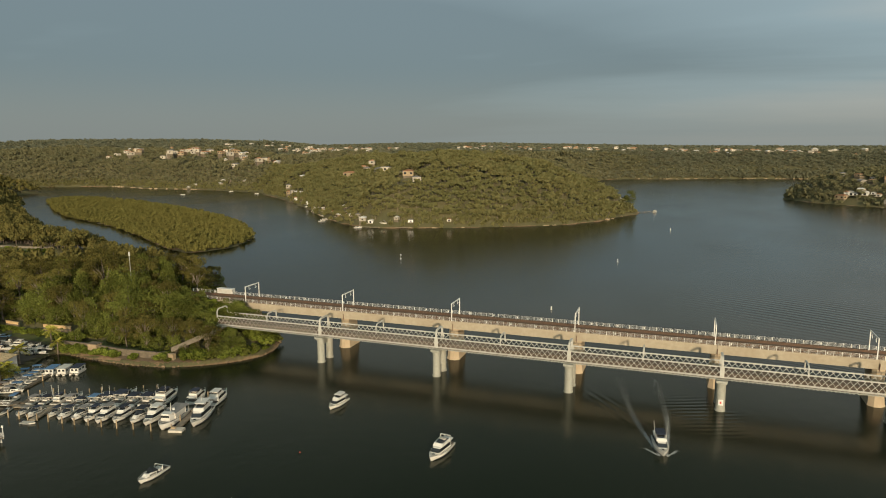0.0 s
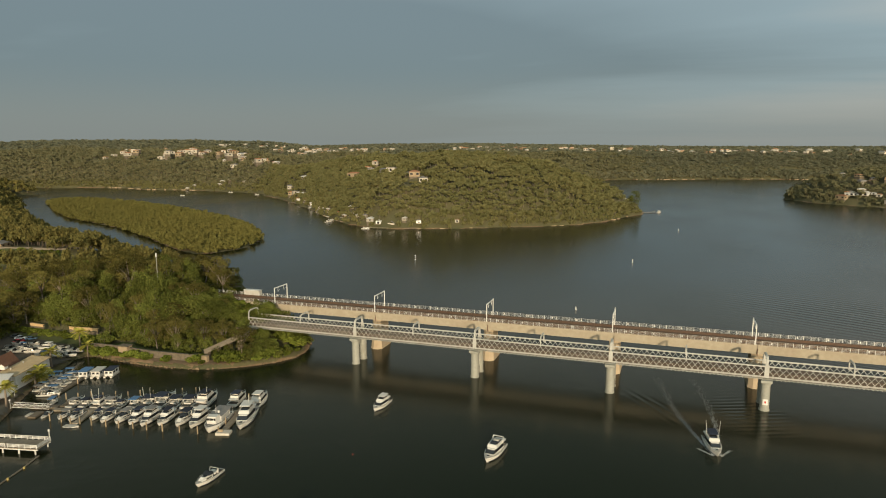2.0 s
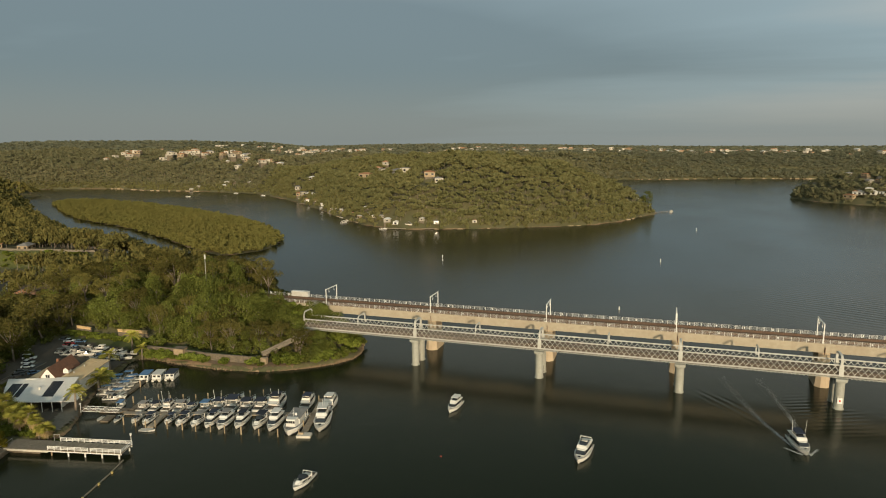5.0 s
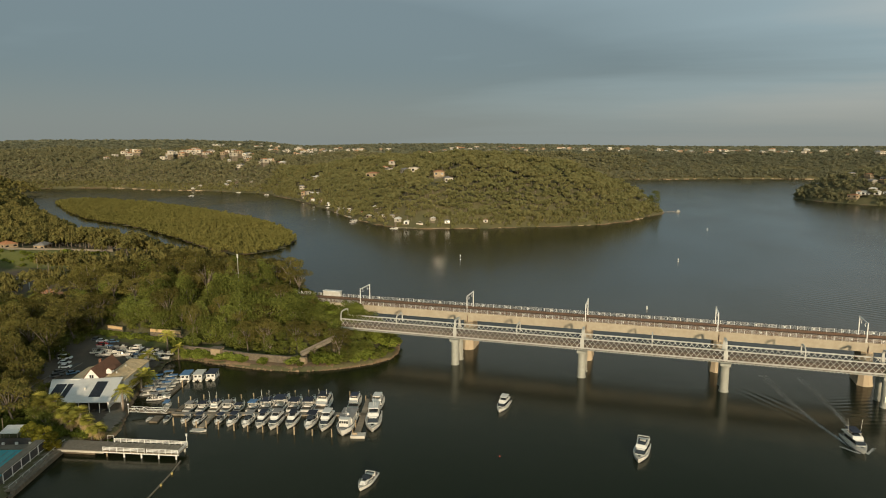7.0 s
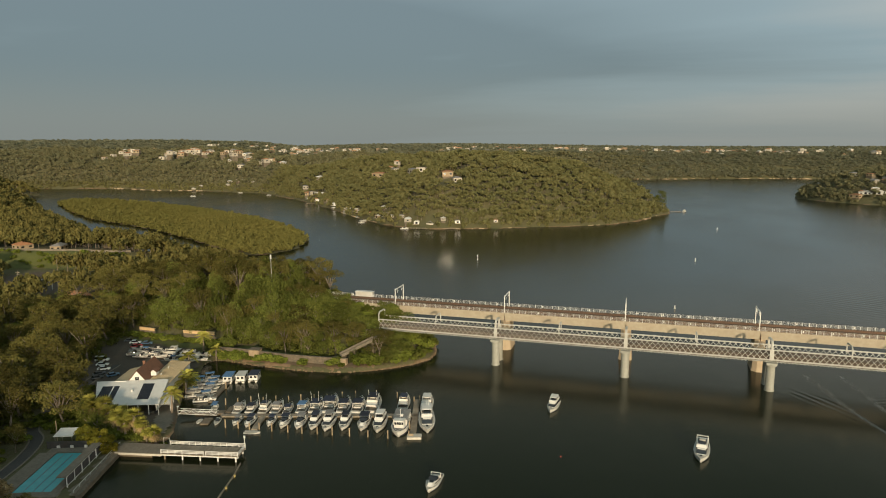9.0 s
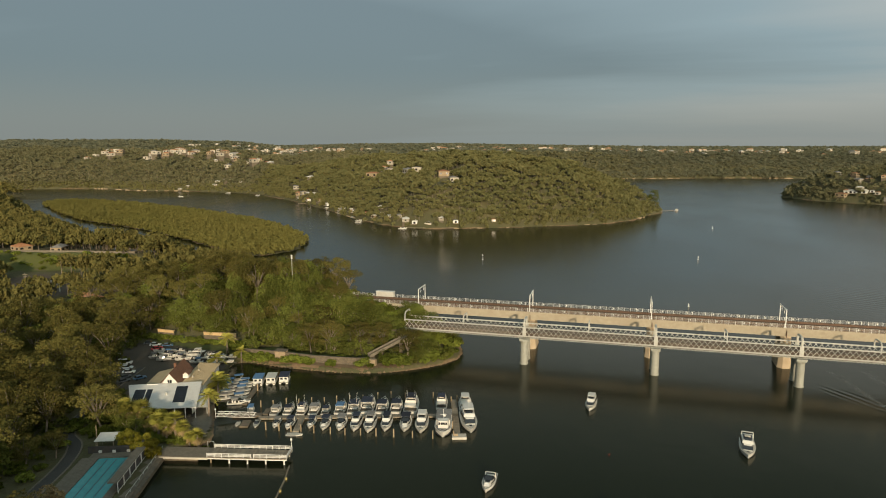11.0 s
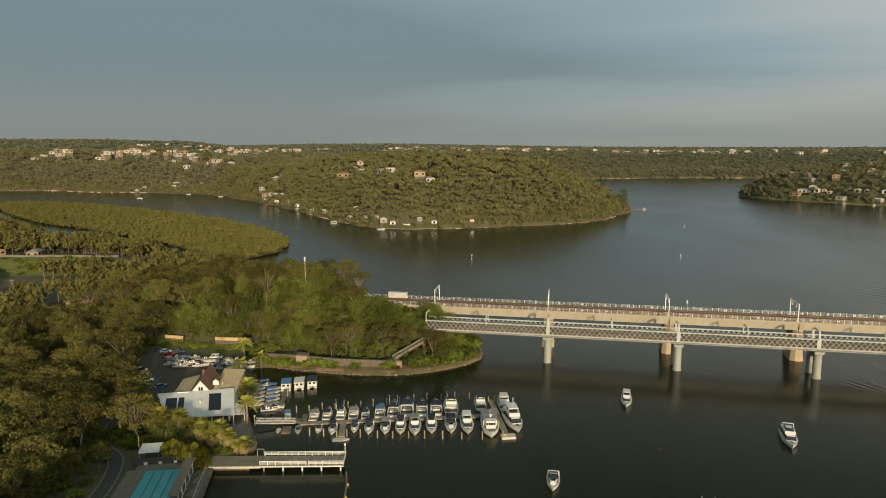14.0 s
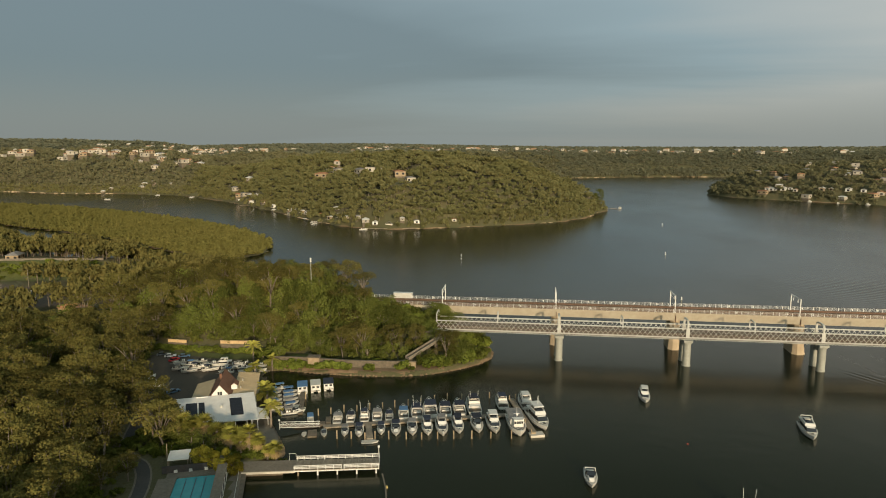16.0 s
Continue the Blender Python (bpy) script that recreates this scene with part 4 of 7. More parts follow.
for i in range(1, 7):
    copy_thing(first, pose(X_END - 0.5 + i * (PITCH - 0.2), 0, 0))


# ---- single trees on the near bank ----
M_STRAW = foliage("dry_fronds", (0.30, 0.22, 0.11), (0.38, 0.29, 0.15), (0.22, 0.16, 0.08), 0.3)

def leaf_sprays(puffs, per, leaf, seed, flat=0.8):
    """Small leaf sprays over the shells of many puffs (x, y, z, r), turned outwards from the crown."""
    r = np.random.default_rng(seed)
    P = np.array(puffs, float)
    n = per * len(P)
    k = np.repeat(np.arange(len(P)), per)
    d = r.normal(size=(n, 3)); d[:, 2] = d[:, 2] + 0.45
    d /= np.linalg.norm(d, axis=1)[:, None]
    c = P[k, :3] + d * P[k, 3:4] * np.array([1, 1, flat]) * r.uniform(0.72, 1.05, (n, 1))
    out = c - (P[:, :3].mean(0) - np.array([0, 0, P[:, 2].max() * 0.15])); out /= np.linalg.norm(out, axis=1)[:, None] + 1e-9
    nrm = d * 1.0 + r.normal(size=(n, 3)) * 0.58; nrm /= np.linalg.norm(nrm, axis=1)[:, None]
    t = np.cross(nrm, r.normal(size=(n, 3))); t /= np.linalg.norm(t, axis=1)[:, None] + 1e-9
    b = np.cross(nrm, t)
    s = leaf * r.uniform(0.55, 1.45, (n, 1))
    q = np.stack([c + t * s * 0.75, c - t * s * 0.4 + b * s * 0.6, c - t * s * 0.4 - b * s * 0.6], 1)
    return q.reshape(-1, 3), np.arange(3 * n).reshape(-1, 3)


def tree(kind, seed, h, R):
    """One tree at the origin: trunk with limbs, crown of leaf sprays."""
    r = random.Random(seed)
    g = Geo()
    puffs = []
    if kind == "gum":
        lean = (r.uniform(-1.2, 1.2), r.uniform(-1.2, 1.2))
        zf = h * r.uniform(0.24, 0.34)
        top = (lean[0], lean[1], zf)
        g.tube([(0, 0, -0.8), (lean[0] * 0.3, lean[1] * 0.3, zf * 0.5), top], [0.42, 0.33, 0.26], 7)
        for i in range(9):
            a = i * 2.4 + r.uniform(-0.5, 0.5)
            q = R * (0.1 if i == 0 else r.uniform(0.42, 0.80))
            z1 = h * (0.56 + 0.36 * math.sqrt(max(0.0, 1 - (q / R) ** 2)) + r.uniform(-0.10, 0.05))
            end = (top[0] + q * math.cos(a), top[1] + q * math.sin(a), z1)
            mid = (top[0] + q * 0.5 * math.cos(a + 0.3), top[1] + q * 0.5 * math.sin(a + 0.3), zf + (z1 - zf) * 0.6)
            g.tube([top, mid, end], [0.2, 0.13, 0.05], 5)
            for j in range(2):
                b, k = r.uniform(0, 6.28), R * r.uniform(0.08, 0.30)
                puffs.append((end[0] + k * math.cos(b), end[1] + k * math.sin(b), end[2] + h * r.uniform(-0.05, 0.05) - 0.35 * k, r.uniform(0.25, 0.37) * R))
            for j in range(1):
                b, k = r.uniform(0, 6.28), R * r.uniform(0.3, 0.75)
                puffs.append((top[0] + k * math.cos(b), top[1] + k * math.sin(b), h * r.uniform(0.36, 0.62), r.uniform(0.2, 0.30) * R))
        per, leaf, flat = 130, 0.33, 0.66
    elif kind == "round":
        g.tube([(0, 0, -0.8), (0.2, 0.1, h * 0.3), (0.1, 0.2, h * 0.6)], [0.4, 0.3, 0.12], 7)
        for i in range(5):
            a = i * 1.3
            g.tube([(0.15, 0.1, h * 0.28), (R * 0.5 * math.cos(a), R * 0.5 * math.sin(a), h * 0.6)], [0.16, 0.06], 5)
        for i in range(24):
            u, a = r.uniform(0, 1), r.uniform(0, 6.28)
            zz = 0.06 + 0.84 * u
            rr = R * 0.86 * math.sqrt(max(0.02, 1 - ((zz - 0.42) / 0.55) ** 2)) * r.uniform(0.6, 0.85)
            puffs.append((rr * math.cos(a), rr * math.sin(a), h * zz, R * r.uniform(0.32, 0.48)))
        per, leaf, flat = 118, 0.35, 0.8
    else:
        for i in range(3):
            a = r.uniform(0, 6.28)
            g.tube([(0, 0, -0.5), (R * 0.3 * math.cos(a), R * 0.3 * math.sin(a), h * 0.6)], [0.1, 0.04], 5)
        for i in range(16):
            a, q = r.uniform(0, 6.28), R * math.sqrt(r.uniform(0, 0.7))
            puffs.append((q * math.cos(a), q * math.sin(a), h * r.uniform(0.25, 0.8) * (1 - 0.35 * q / R), R * r.uniform(0.25, 0.38)))
        per, leaf, flat = 40, 0.42, 0.8
    return g, leaf_sprays(puffs, per, leaf, seed, flat)


def make_tree(name, label, kind, seed, h, R, mat, group):
    t = thing(name, label, "tree" if kind != "bush" else "shrub", pose(0, 0, -500), group)
    g, (co, q) = tree(kind, seed, h, R)
    part("trunk", g, M_BARK, t, smooth=True)
    part("crown", array_mesh("crown", co, q, [mat]), None, t)
    return t


GUMS = [make_tree("gum_tree", "tall gum tree with open olive-brown crown and pale limbs", "gum", 11 + i, 16.0, 6.6 + 0.5 * (i % 3), M_GUM, "trees on the near bank") for i in range(5)]
ROUNDS = [make_tree("leafy_tree", "dense round green tree on the wooded bank", "round", 31 + i, 11.5, 5.8, M_GREEN, "trees on the near bank") for i in range(4)]
BUSHES = [make_tree("bush", "low bright green bush on the bank", "bush", 51 + i, 3.4, 2.6, M_SHRUB, "bushes on the near bank") for i in range(3)]
used = set()


def plant(stock, x, y, s, z=None, wide=1.0):
    t = random.choice(stock)
    m = Matrix.LocRotScale((x, y, (ground_z(x, y) if z is None else z) - 0.15), Euler((0, 0, random.uniform(0, 6.28))), (s * wide, s * wide, s))
    if t.name not in used:
        used.add(t.name)
        t.matrix_basis = m
        return t
    made = copy_thing(t, Matrix.Identity(4))
    made.matrix_basis = m
    return made


rn = np.random.default_rng(21)
bx_, by_, bz_ = scatter(-345, -158, 36, 330, 10.8, lambda x, y, z, a, i, f, e: (a > 3.5) & ~yard(x, y) & free(x, y))
random.seed(5)
for x, y, z in zip(bx_, by_, bz_):
    green = -275 < x < -222 and 205 < y < 262
    low_ = 0.62 if y > 268 else 1.0
    if random.random() < (0.32 if green else 0.72):
        plant(GUMS, x, y, random.uniform(0.72, 1.12) * low_ * (1.2 if green and y > 212 else 1.0), z)
    else:
        plant(ROUNDS, x, y, random.uniform(0.75, 1.1) * low_ * (1.4 if green and y > 212 else 1.05), z, 0.72 if green and y > 212 else 0.95)
# tall dense trees at the top of the slope
for x, y, s in ((-255, 221, 1.5), (-254.5, 238, 1.5), (-240, 240, 1.45), (-232, 250, 1.3), (-234, 211, 0.95), (-243, 214, 1.2), (-226, 229, 1.25), (-262, 229, 1.4), (-237, 222.5, 1.6), (-230.5, 223, 1.6), (-234, 225.5, 1.7), (-245, 228, 1.5), (-222, 238, 1.05), (-268, 219, 1.2)):
    plant(ROUNDS, x, y, s, None, 0.60)
# dense leafy slope facing the marina
sx_, sy_, sz_ = scatter(-248, -176, 203.5, 236, 7.2, lambda x, y, z, a, i, f, e: (a > 2) & ~(seg_dist(x, y, -186, 199, -172, 216) < 3.2) & ~((y < 206) & (x < -225)) & ~((x > -214) & (y > 226)) & ~((x > -188) & (y > 216)))
for x, y, z in zip(sx_, sy_, sz_):
    plant(ROUNDS if random.random() < 0.75 else GUMS, x, y, random.uniform(0.58, 0.98) * (0.7 if x > -200 else 1.0), z, 0.82)
# low growth falling towards the ends of both bridges
fx_, fy_, fz_ = scatter(-217, -181, 221, 236, 4.2, lambda x, y, z, a, i, f, e: (a > 1.5) & ~((x > -184) & (y < 226)))
for x, y, z in zip(fx_, fy_, fz_):
    room = (22.5 - 3.4 * (x + 217) / 18 if x < -199 else 19.1 - 4.8 * (x + 199) / 16) - float(z) + random.uniform(-1.6, 0.5)
    plant(ROUNDS if room > 4.5 else BUSHES, x, y, max(0.35, room / 10.8) if room > 4.5 else max(0.6, room / 3.2), z)
M_UNDER = foliage("undergrowth_leaves", (0.089, 0.100, 0.022), (0.128, 0.128, 0.031), (0.068, 0.078, 0.019), 0.05, False)
woods("undergrowth", "dense green undergrowth below the bank trees", scatter(-330, -156, 60, 300, 5.0, lambda x, y, z, a, i, f, e: (a > 0.2) & ~(seg_dist(x, y, -186, 199, -172, 216) < 2.4)
      & ~((np.abs(y - 242.5) < 7) & (x > -215)) & ~((np.abs(y - 220.5) < 4.2) & (x > -184)) & (((y > 204) & ~((x < -246) & (y < 211))) | ((x > -174) & (y > 201.5)) | ((x < -236) & ~yard(x, y)))),
      3.0, 3.4, 70, 0.20, M_UNDER, 5, False, 14, 0.0)
# bank bushes and the hedge below the garden walls
for k in range(24):
    plant(BUSHES, -291 + 1.9 * k + random.uniform(-0.5, 0.5), 205.4 + random.uniform(-0.6, 0.4), random.uniform(0.6, 0.85))
for k in range(16):
    plant(ROUNDS, -294 + 3.1 * k, 213.5 + random.uniform(0, 5), random.uniform(0.55, 0.8), None, 1.1)
for k in range(210):
    x, y = random.uniform(-236, -155.5), random.uniform(189.5, 236)
    d = float(inside(NEAR_SHORE, np.array([x]), np.array([y]))[0])
    if 1.0 < d < 3.6:
        plant(BUSHES, x, y, random.uniform(0.35, 0.8))
for k in range(64):
    plant(BUSHES, random.uniform(-238, -207), 191.4 + random.uniform(0, 3.0), random.uniform(0.3, 0.8))
for k in range(30):
    plant(BUSHES, random.uniform(-296, -240), 203.0 + random.uniform(0, 3), random.uniform(0.4, 0.7))
# gums on both sides of the drive
for x, y, s in ((-250.5, 101, 1.0), (-246, 91, 1.0), (-257, 110, 1.05), (-274, 130, 1.0), (-287, 131, 1.0), (-259, 123, 1.0), (-252.5, 137, 0.95), (-262.5, 143, 1.0), (-242, 82, 1.0), (-255, 84, 1.05), (-264, 97, 1.1), (-268, 112, 1.05),
                (-240, 72, 1.0), (-252, 70, 1.0), (-266, 80, 1.1), (-283, 150, 0.95), (-278, 92, 1.1), (-282, 112, 1.1), (-319, 194, 1.1), (-321, 226, 1.0), (-344, 193, 1.05), (-241, 97, 0.62), (-239, 104.5, 0.5)):
    plant(GUMS, x, y, s)
plant(ROUNDS, -285, 175.5, 1.02, None, 1.15)
plant(ROUNDS, -55, 842, 1.6, None, 0.9)
for k in range(60):
    x, y = random.uniform(-262, -236), random.uniform(70, 118)
    if float(seg_dist(np.array([x]), np.array([y]), -237, 111, -233, 100)[0]) > 3 and float(seg_dist(np.array([x]), np.array([y]), -233, 100, -226, 70)[0]) > 3 and float(seg_dist(np.array([x]), np.array([y]), -249, 121, -237, 111)[0]) > 3:
        plant(BUSHES, x, y, random.uniform(0.4, 0.9))
# trees along the shore below the pool
for x, y, s in ((-200, 70, 0.72), (-194, 64, 0.75), (-187, 58, 0.76), (-208, 66, 0.72), (-200, 57, 0.78), (-192, 49, 0.78), (-215, 61, 0.74), (-222, 56, 0.76), (-212, 52, 0.8), (-204, 46, 0.8), (-184, 48, 0.78), (-221, 66, 0.66), (-205, 77, 0.5), (-213, 72, 0.6)):
    plant(GUMS, x, y, s)
# unseen tall gums added south of the view, to shade the drive and pool
for k in range(34):
    plant(GUMS, random.uniform(-268, -196), random.uniform(-4, 56), random.uniform(1.1, 1.35))
for k in range(120):
    x = random.uniform(-181, -157); y = random.uniform(199, 234)
    if float(inside(NEAR_SHORE, np.array([x]), np.array([y]))[0]) > 1.8 and (abs(y - 220.5) > 4.2 or x < -171) and float(seg_dist(np.array([x]), np.array([y]), -186, 199, -172, 216)[0]) > 2.8:
        bush_here = random.random() < 0.6
        plant(BUSHES if bush_here else ROUNDS, x, y, random.uniform(0.9, 1.6) if bush_here else random.uniform(0.42, 0.60) * (1.35 if x < -167 and y > 207 else 1.0))
for x, y, s in ((-237, 196, 0.9), (-229, 194.5, 1.0), (-214, 193.2, 1.1), (-210, 193, 0.9), (-187.3, 194.5, 1.15), (-240, 203, 1.6), (-244, 200, 1.5), (-187, 197.5, 1.0), (-198, 199, 0.8)):
    plant(BUSHES, x, y, s)
for x, y, s in ((-238.4, 120.4, 1.0), (-245, 126, 0.95), (-305, 176, 1.0)):
    plant(GUMS, x, y, s)
plant(ROUNDS, -238, 200.5, 0.55); plant(ROUNDS, -262, 212, 0.8)
plant([make_tree("bare_tree", "half-bare pale tree beside the pool", "bush", 77, 8.0, 4.0, M_STRAW, "trees on the near bank")], -218, 82.5, 1.0)
GOLD = [make_tree("golden_shrub", "bushy golden-yellow shrub by the pool", "round", 71 + i, 6.0, 2.9, M_GOLD, "golden shrubs by the pool") for i in range(2)]
for x, y, s in ((-224.2, 114.6, 1.05), (-221.0, 114.0, 0.85), (-217.6, 112.8, 0.95), (-214.6, 112.2, 0.8)):
    plant(GOLD, x, y, s)


def palm(seed, h, fronds=34, fan=True):
    r = random.Random(seed)
    t = thing("palm_tree", "fan palm with a skirt of dry fronds" if fan else "slender feather palm with arching fronds", "palm", pose(0, 0, -500), "palms by the marina")
    part("trunk", Geo().tube([(0, 0, -0.5), (0.1, 0, h * 0.5), (0.15, 0.1, h)], [0.34, 0.26, 0.24], 8), M_BARK, t, smooth=True)
    for dry in (False, True):
        if dry and not fan:
            continue
        g = Geo()
        for k in range(fronds if not dry else 18):
            a = r.uniform(0, 6.28)
            e = r.uniform(-0.4, 1.1) if not dry else r.uniform(-1.3, -0.75)
            ln = r.uniform(1.7, 2.3) if fan else r.uniform(2.3, 3.2)
            base = Vector((0.15, 0.1, h - (0.3 if dry else 0)))
            dvec = Vector((math.cos(a) * math.cos(e), math.sin(a) * math.cos(e), math.sin(e)))
            side = dvec.cross(Vector((0, 0, 1))).normalized()
            up = side.cross(dvec)
            if fan:
                for q in np.linspace(-1.1, 1.1, 9):
                    tip = base + (dvec * math.cos(q) + side * math.sin(q)) * ln - Vector((0, 0, 0.25))
                    root = base + dvec * ln * 0.4
                    w = side * 0.2 + up * 0.06
                    g.add([root - w, root + w, tip], [(0, 1, 2)])
            else:
                pts = [base + dvec * ln * s - Vector((0, 0, 1.3 * s * s)) for s in (0.1, 0.4, 0.7, 1.0)]
                for p, q in zip(pts, pts[1:]):
                    for sg in (-1, 1):
                        for j in range(3):
                            root = p.lerp(q, j / 3)
                            tip = root + side * sg * 0.62 + dvec * 0.28 - Vector((0, 0, 0.28))
                            g.add([root, root + dvec * 0.30, tip], [(0, 1, 2)])
        part("dry_skirt" if dry else "crown", g, M_STRAW if dry else M_PALM, t, "dry straw-coloured hanging fronds" if dry else "")
    return t


FAN, FEATHER = [palm(3, 4.4, 34), palm(4, 3.6, 34)], [palm(5, 5.6, 34, False), palm(6, 5.0, 32, False)]
for x, y, s in ((-215.4, 123, 1.15), (-218.6, 124, 1.1), (-212.6, 122.4, 1.0), (-222, 125.5, 1.0), (-230, 127.5, 1.15), (-234, 126, 1.1), (-226, 126.5, 0.95), (-207.2, 121.6, 0.95), (-209.2, 120.4, 0.7), (-220, 121.5, 1.1), (-216.5, 120.6, 0.9), (-232.5, 129.5, 1.2), (-224.5, 123.5, 1.1), (-237, 128.5, 1.1)):
    plant(FAN, x, y, s * 1.25)
for x, y, s in ((-216, 139.5, 1.2), (-224.5, 157, 1.35), (-227, 162, 1.4), (-225.6, 159.5, 1.1), (-235.5, 173, 1.3), (-236.5, 190.5, 1.1), (-246, 195.5, 1.2)):
    plant(FEATHER, x, y, s)
for k in range(34):
    x = random.uniform(-224, -205.5); plant(BUSHES, x, 118.6 + (x + 221) * 0.10 + random.uniform(0, 4.5), random.uniform(0.45, 0.85))
for k in range(30):
    plant(BUSHES, random.uniform(-252, -232), random.uniform(118, 131), random.uniform(0.5, 1.0))
for x, y, s in ((-232, 123, 0.55), (-228, 122, 0.5), (-238, 127, 0.6), (-244, 133, 0.7), (-224, 121, 0.45)):
    plant(ROUNDS, x, y, s)


# ---- near bank: yard, walls, sheds ----
M_ASPHALT = surface("asphalt", (0.045, 0.043, 0.040), (0.065, 0.062, 0.056), (0.11, 0.10, 0.085), 0.95, fine=2.0, coarse=0.15)
M_GRAVEL = surface("yard_gravel", (0.060, 0.047, 0.033), (0.092, 0.074, 0.053), (0.035, 0.031, 0.025), 0.95, fine=2.0, coarse=0.12)
M_EARTH = surface("red_brown_earth", (0.145, 0.092, 0.052), (0.215, 0.14, 0.08), (0.075, 0.075, 0.026), 0.95, fine=0.8, coarse=0.25, bump=0.5)
M_SANDST = surface("pale_sandstone", (0.27, 0.20, 0.125), (0.34, 0.26, 0.165), (0.16, 0.12, 0.08), 0.95, fine=1.2, coarse=0.3)
M_SLAB = surface("weathered_slab", (0.14, 0.12, 0.09), (0.20, 0.17, 0.13), (0.075, 0.065, 0.05), 0.95, fine=1.5, coarse=0.3)
M_LAWN = surface("lawn", (0.062, 0.072, 0.014), (0.092, 0.098, 0.022), (0.11, 0.088, 0.034), 0.95, fine=1.2, coarse=0.2)
M_STONE = surface("dark_sandstone", (0.095, 0.078, 0.056), (0.175, 0.14, 0.10), (0.045, 0.045, 0.028), 0.95, fine=0.9, coarse=0.3, bump=0.6)
M_TAN = surface("tan_render", (0.50, 0.34, 0.17), (0.58, 0.41, 0.22), (0.32, 0.22, 0.12), 0.9, fine=1.2, coarse=0.3)
M_ROOFW = surface("white_metal_roof", (0.58, 0.565, 0.53), (0.66, 0.645, 0.61), (0.42, 0.38, 0.32), 0.5, fine=0.8, coarse=0.15, bump=0.05)
M_ROOFT = surface("tan_metal_roof", (0.40, 0.31, 0.18), (0.47, 0.37, 0.23), (0.28, 0.21, 0.12), 0.7, fine=0.8, coarse=0.2, bump=0.05)
M_TILE = surface("brown_roof_tile", (0.12, 0.055, 0.03), (0.18, 0.085, 0.05), (0.07, 0.04, 0.03), 0.85, fine=3, coarse=0.4)
M_TERRA = surface("terracotta_tile", (0.32, 0.14, 0.065), (0.42, 0.20, 0.095), (0.20, 0.11, 0.065), 0.85, fine=2, coarse=0.3, spread=0.25)
M_SOLAR = surface("solar_panel", (0.012, 0.014, 0.02), (0.02, 0.022, 0.03), None, 0.25, fine=1, bump=0.0)
M_GLASSY = surface("dark_window", (0.012, 0.014, 0.016), (0.022, 0.025, 0.028), None, 0.12, fine=0.5, bump=0.0)
M_TIMBER = surface("grey_timber", (0.20, 0.165, 0.12), (0.30, 0.25, 0.185), (0.10, 0.085, 0.06), 0.9, fine=2, coarse=0.4, spread=0.2)
M_PILE = surface("pile_timber", (0.25, 0.19, 0.12), (0.34, 0.265, 0.17), (0.16, 0.12, 0.08), 0.85, fine=2, coarse=0.5, spread=0.2)
M_BLUE = surface("blue_canvas", (0.065, 0.15, 0.28), (0.10, 0.20, 0.34), (0.045, 0.09, 0.16), 0.85, fine=1.5, coarse=0.5, spread=0.2)
M_NAVY = surface("navy_canvas", (0.012, 0.018, 0.035), (0.022, 0.03, 0.05), None, 0.85, fine=1.5, spread=0.4)
M_GREY = surface("grey_canvas", (0.16, 0.15, 0.14), (0.23, 0.22, 0.205), None, 0.9, fine=1.5, spread=0.2)
M_GEL = surface("white_gelcoat", (0.56, 0.54, 0.495), (0.63, 0.61, 0.565), (0.48, 0.44, 0.37), 0.3, fine=0.8, coarse=0.3, bump=0.0, dirt_amount=0.3, spread=0.06)
M_CREAM = surface("cream_deck", (0.46, 0.42, 0.35), (0.54, 0.50, 0.43), (0.34, 0.30, 0.24), 0.6, fine=2.0, coarse=0.5, bump=0.03)
# shade of sunk cockpits and wells, put into a dark colour
M_WELL_SHADE = surface("shaded_boat_well", (0.075, 0.066, 0.055), (0.12, 0.105, 0.085), (0.05, 0.045, 0.04), 0.9, fine=1.5, coarse=0.6, spread=0.4)
M_STRIPE = surface("dark_boot_stripe", (0.02, 0.022, 0.03), (0.05, 0.05, 0.06), None, 0.4, fine=1.0, bump=0.0, spread=0.5)
M_RUBBER = surface("black_rubber", (0.015, 0.015, 0.015), (0.03, 0.03, 0.03), None, 0.8, fine=3.0, bump=0.05)


def drape(name, label, category, outline, mat, lift=0.06, gap=1.6):
    """A thin sheet that follows the ground inside an outline."""
    loop = np.array(outline, float)
    xs = np.arange(loop[:, 0].min() - gap, loop[:, 0].max() + 2 * gap, gap); ys = np.arange(loop[:, 1].min() - gap, loop[:, 1].max() + 2 * gap, gap)
    X, Y = np.meshgrid(xs, ys)
    d = inside(loop, X, Y)
    ok = d > -gap * 0.35
    z = land(X, Y)[0] + lift
    num = np.arange(X.size).reshape(X.shape)
    q = np.stack([num[:-1, :-1], num[:-1, 1:], num[1:, 1:], num[1:, :-1]], -1).reshape(-1, 4)
    q = q[ok.ravel()[q].all(1)]
    keep, inv = np.unique(q, return_inverse=True)
    co = np.stack([X, Y, z], -1).reshape(-1, 3)[keep]
    ob = new(name, array_mesh(name, co, inv.reshape(-1, 4), [mat], smooth=True))
    return tagged(ob, label, category, kind="structure")


def ribbon(name, label, category, pts, width, mat, lift=0.07):
    a = smooth_open(pts, 8)
    g = Geo(); vs = []
    for i, p in enumerate(a):
        d = a[min(i + 1, len(a) - 1)] - a[max(i - 1, 0)]; d = d / np.linalg.norm(d)
        nrm = np.array([-d[1], d[0]])
        for s in (-1, 1):
            q = p + nrm * s * width / 2
            vs.append((q[0], q[1], ground_z(p[0], p[1]) + lift))
    fs = [(2 * i, 2 * i + 2, 2 * i + 3, 2 * i + 1) for i in range(len(a) - 1)]
    g.add(vs, fs)
    return solo(name, g, mat, label, category, kind="structure")


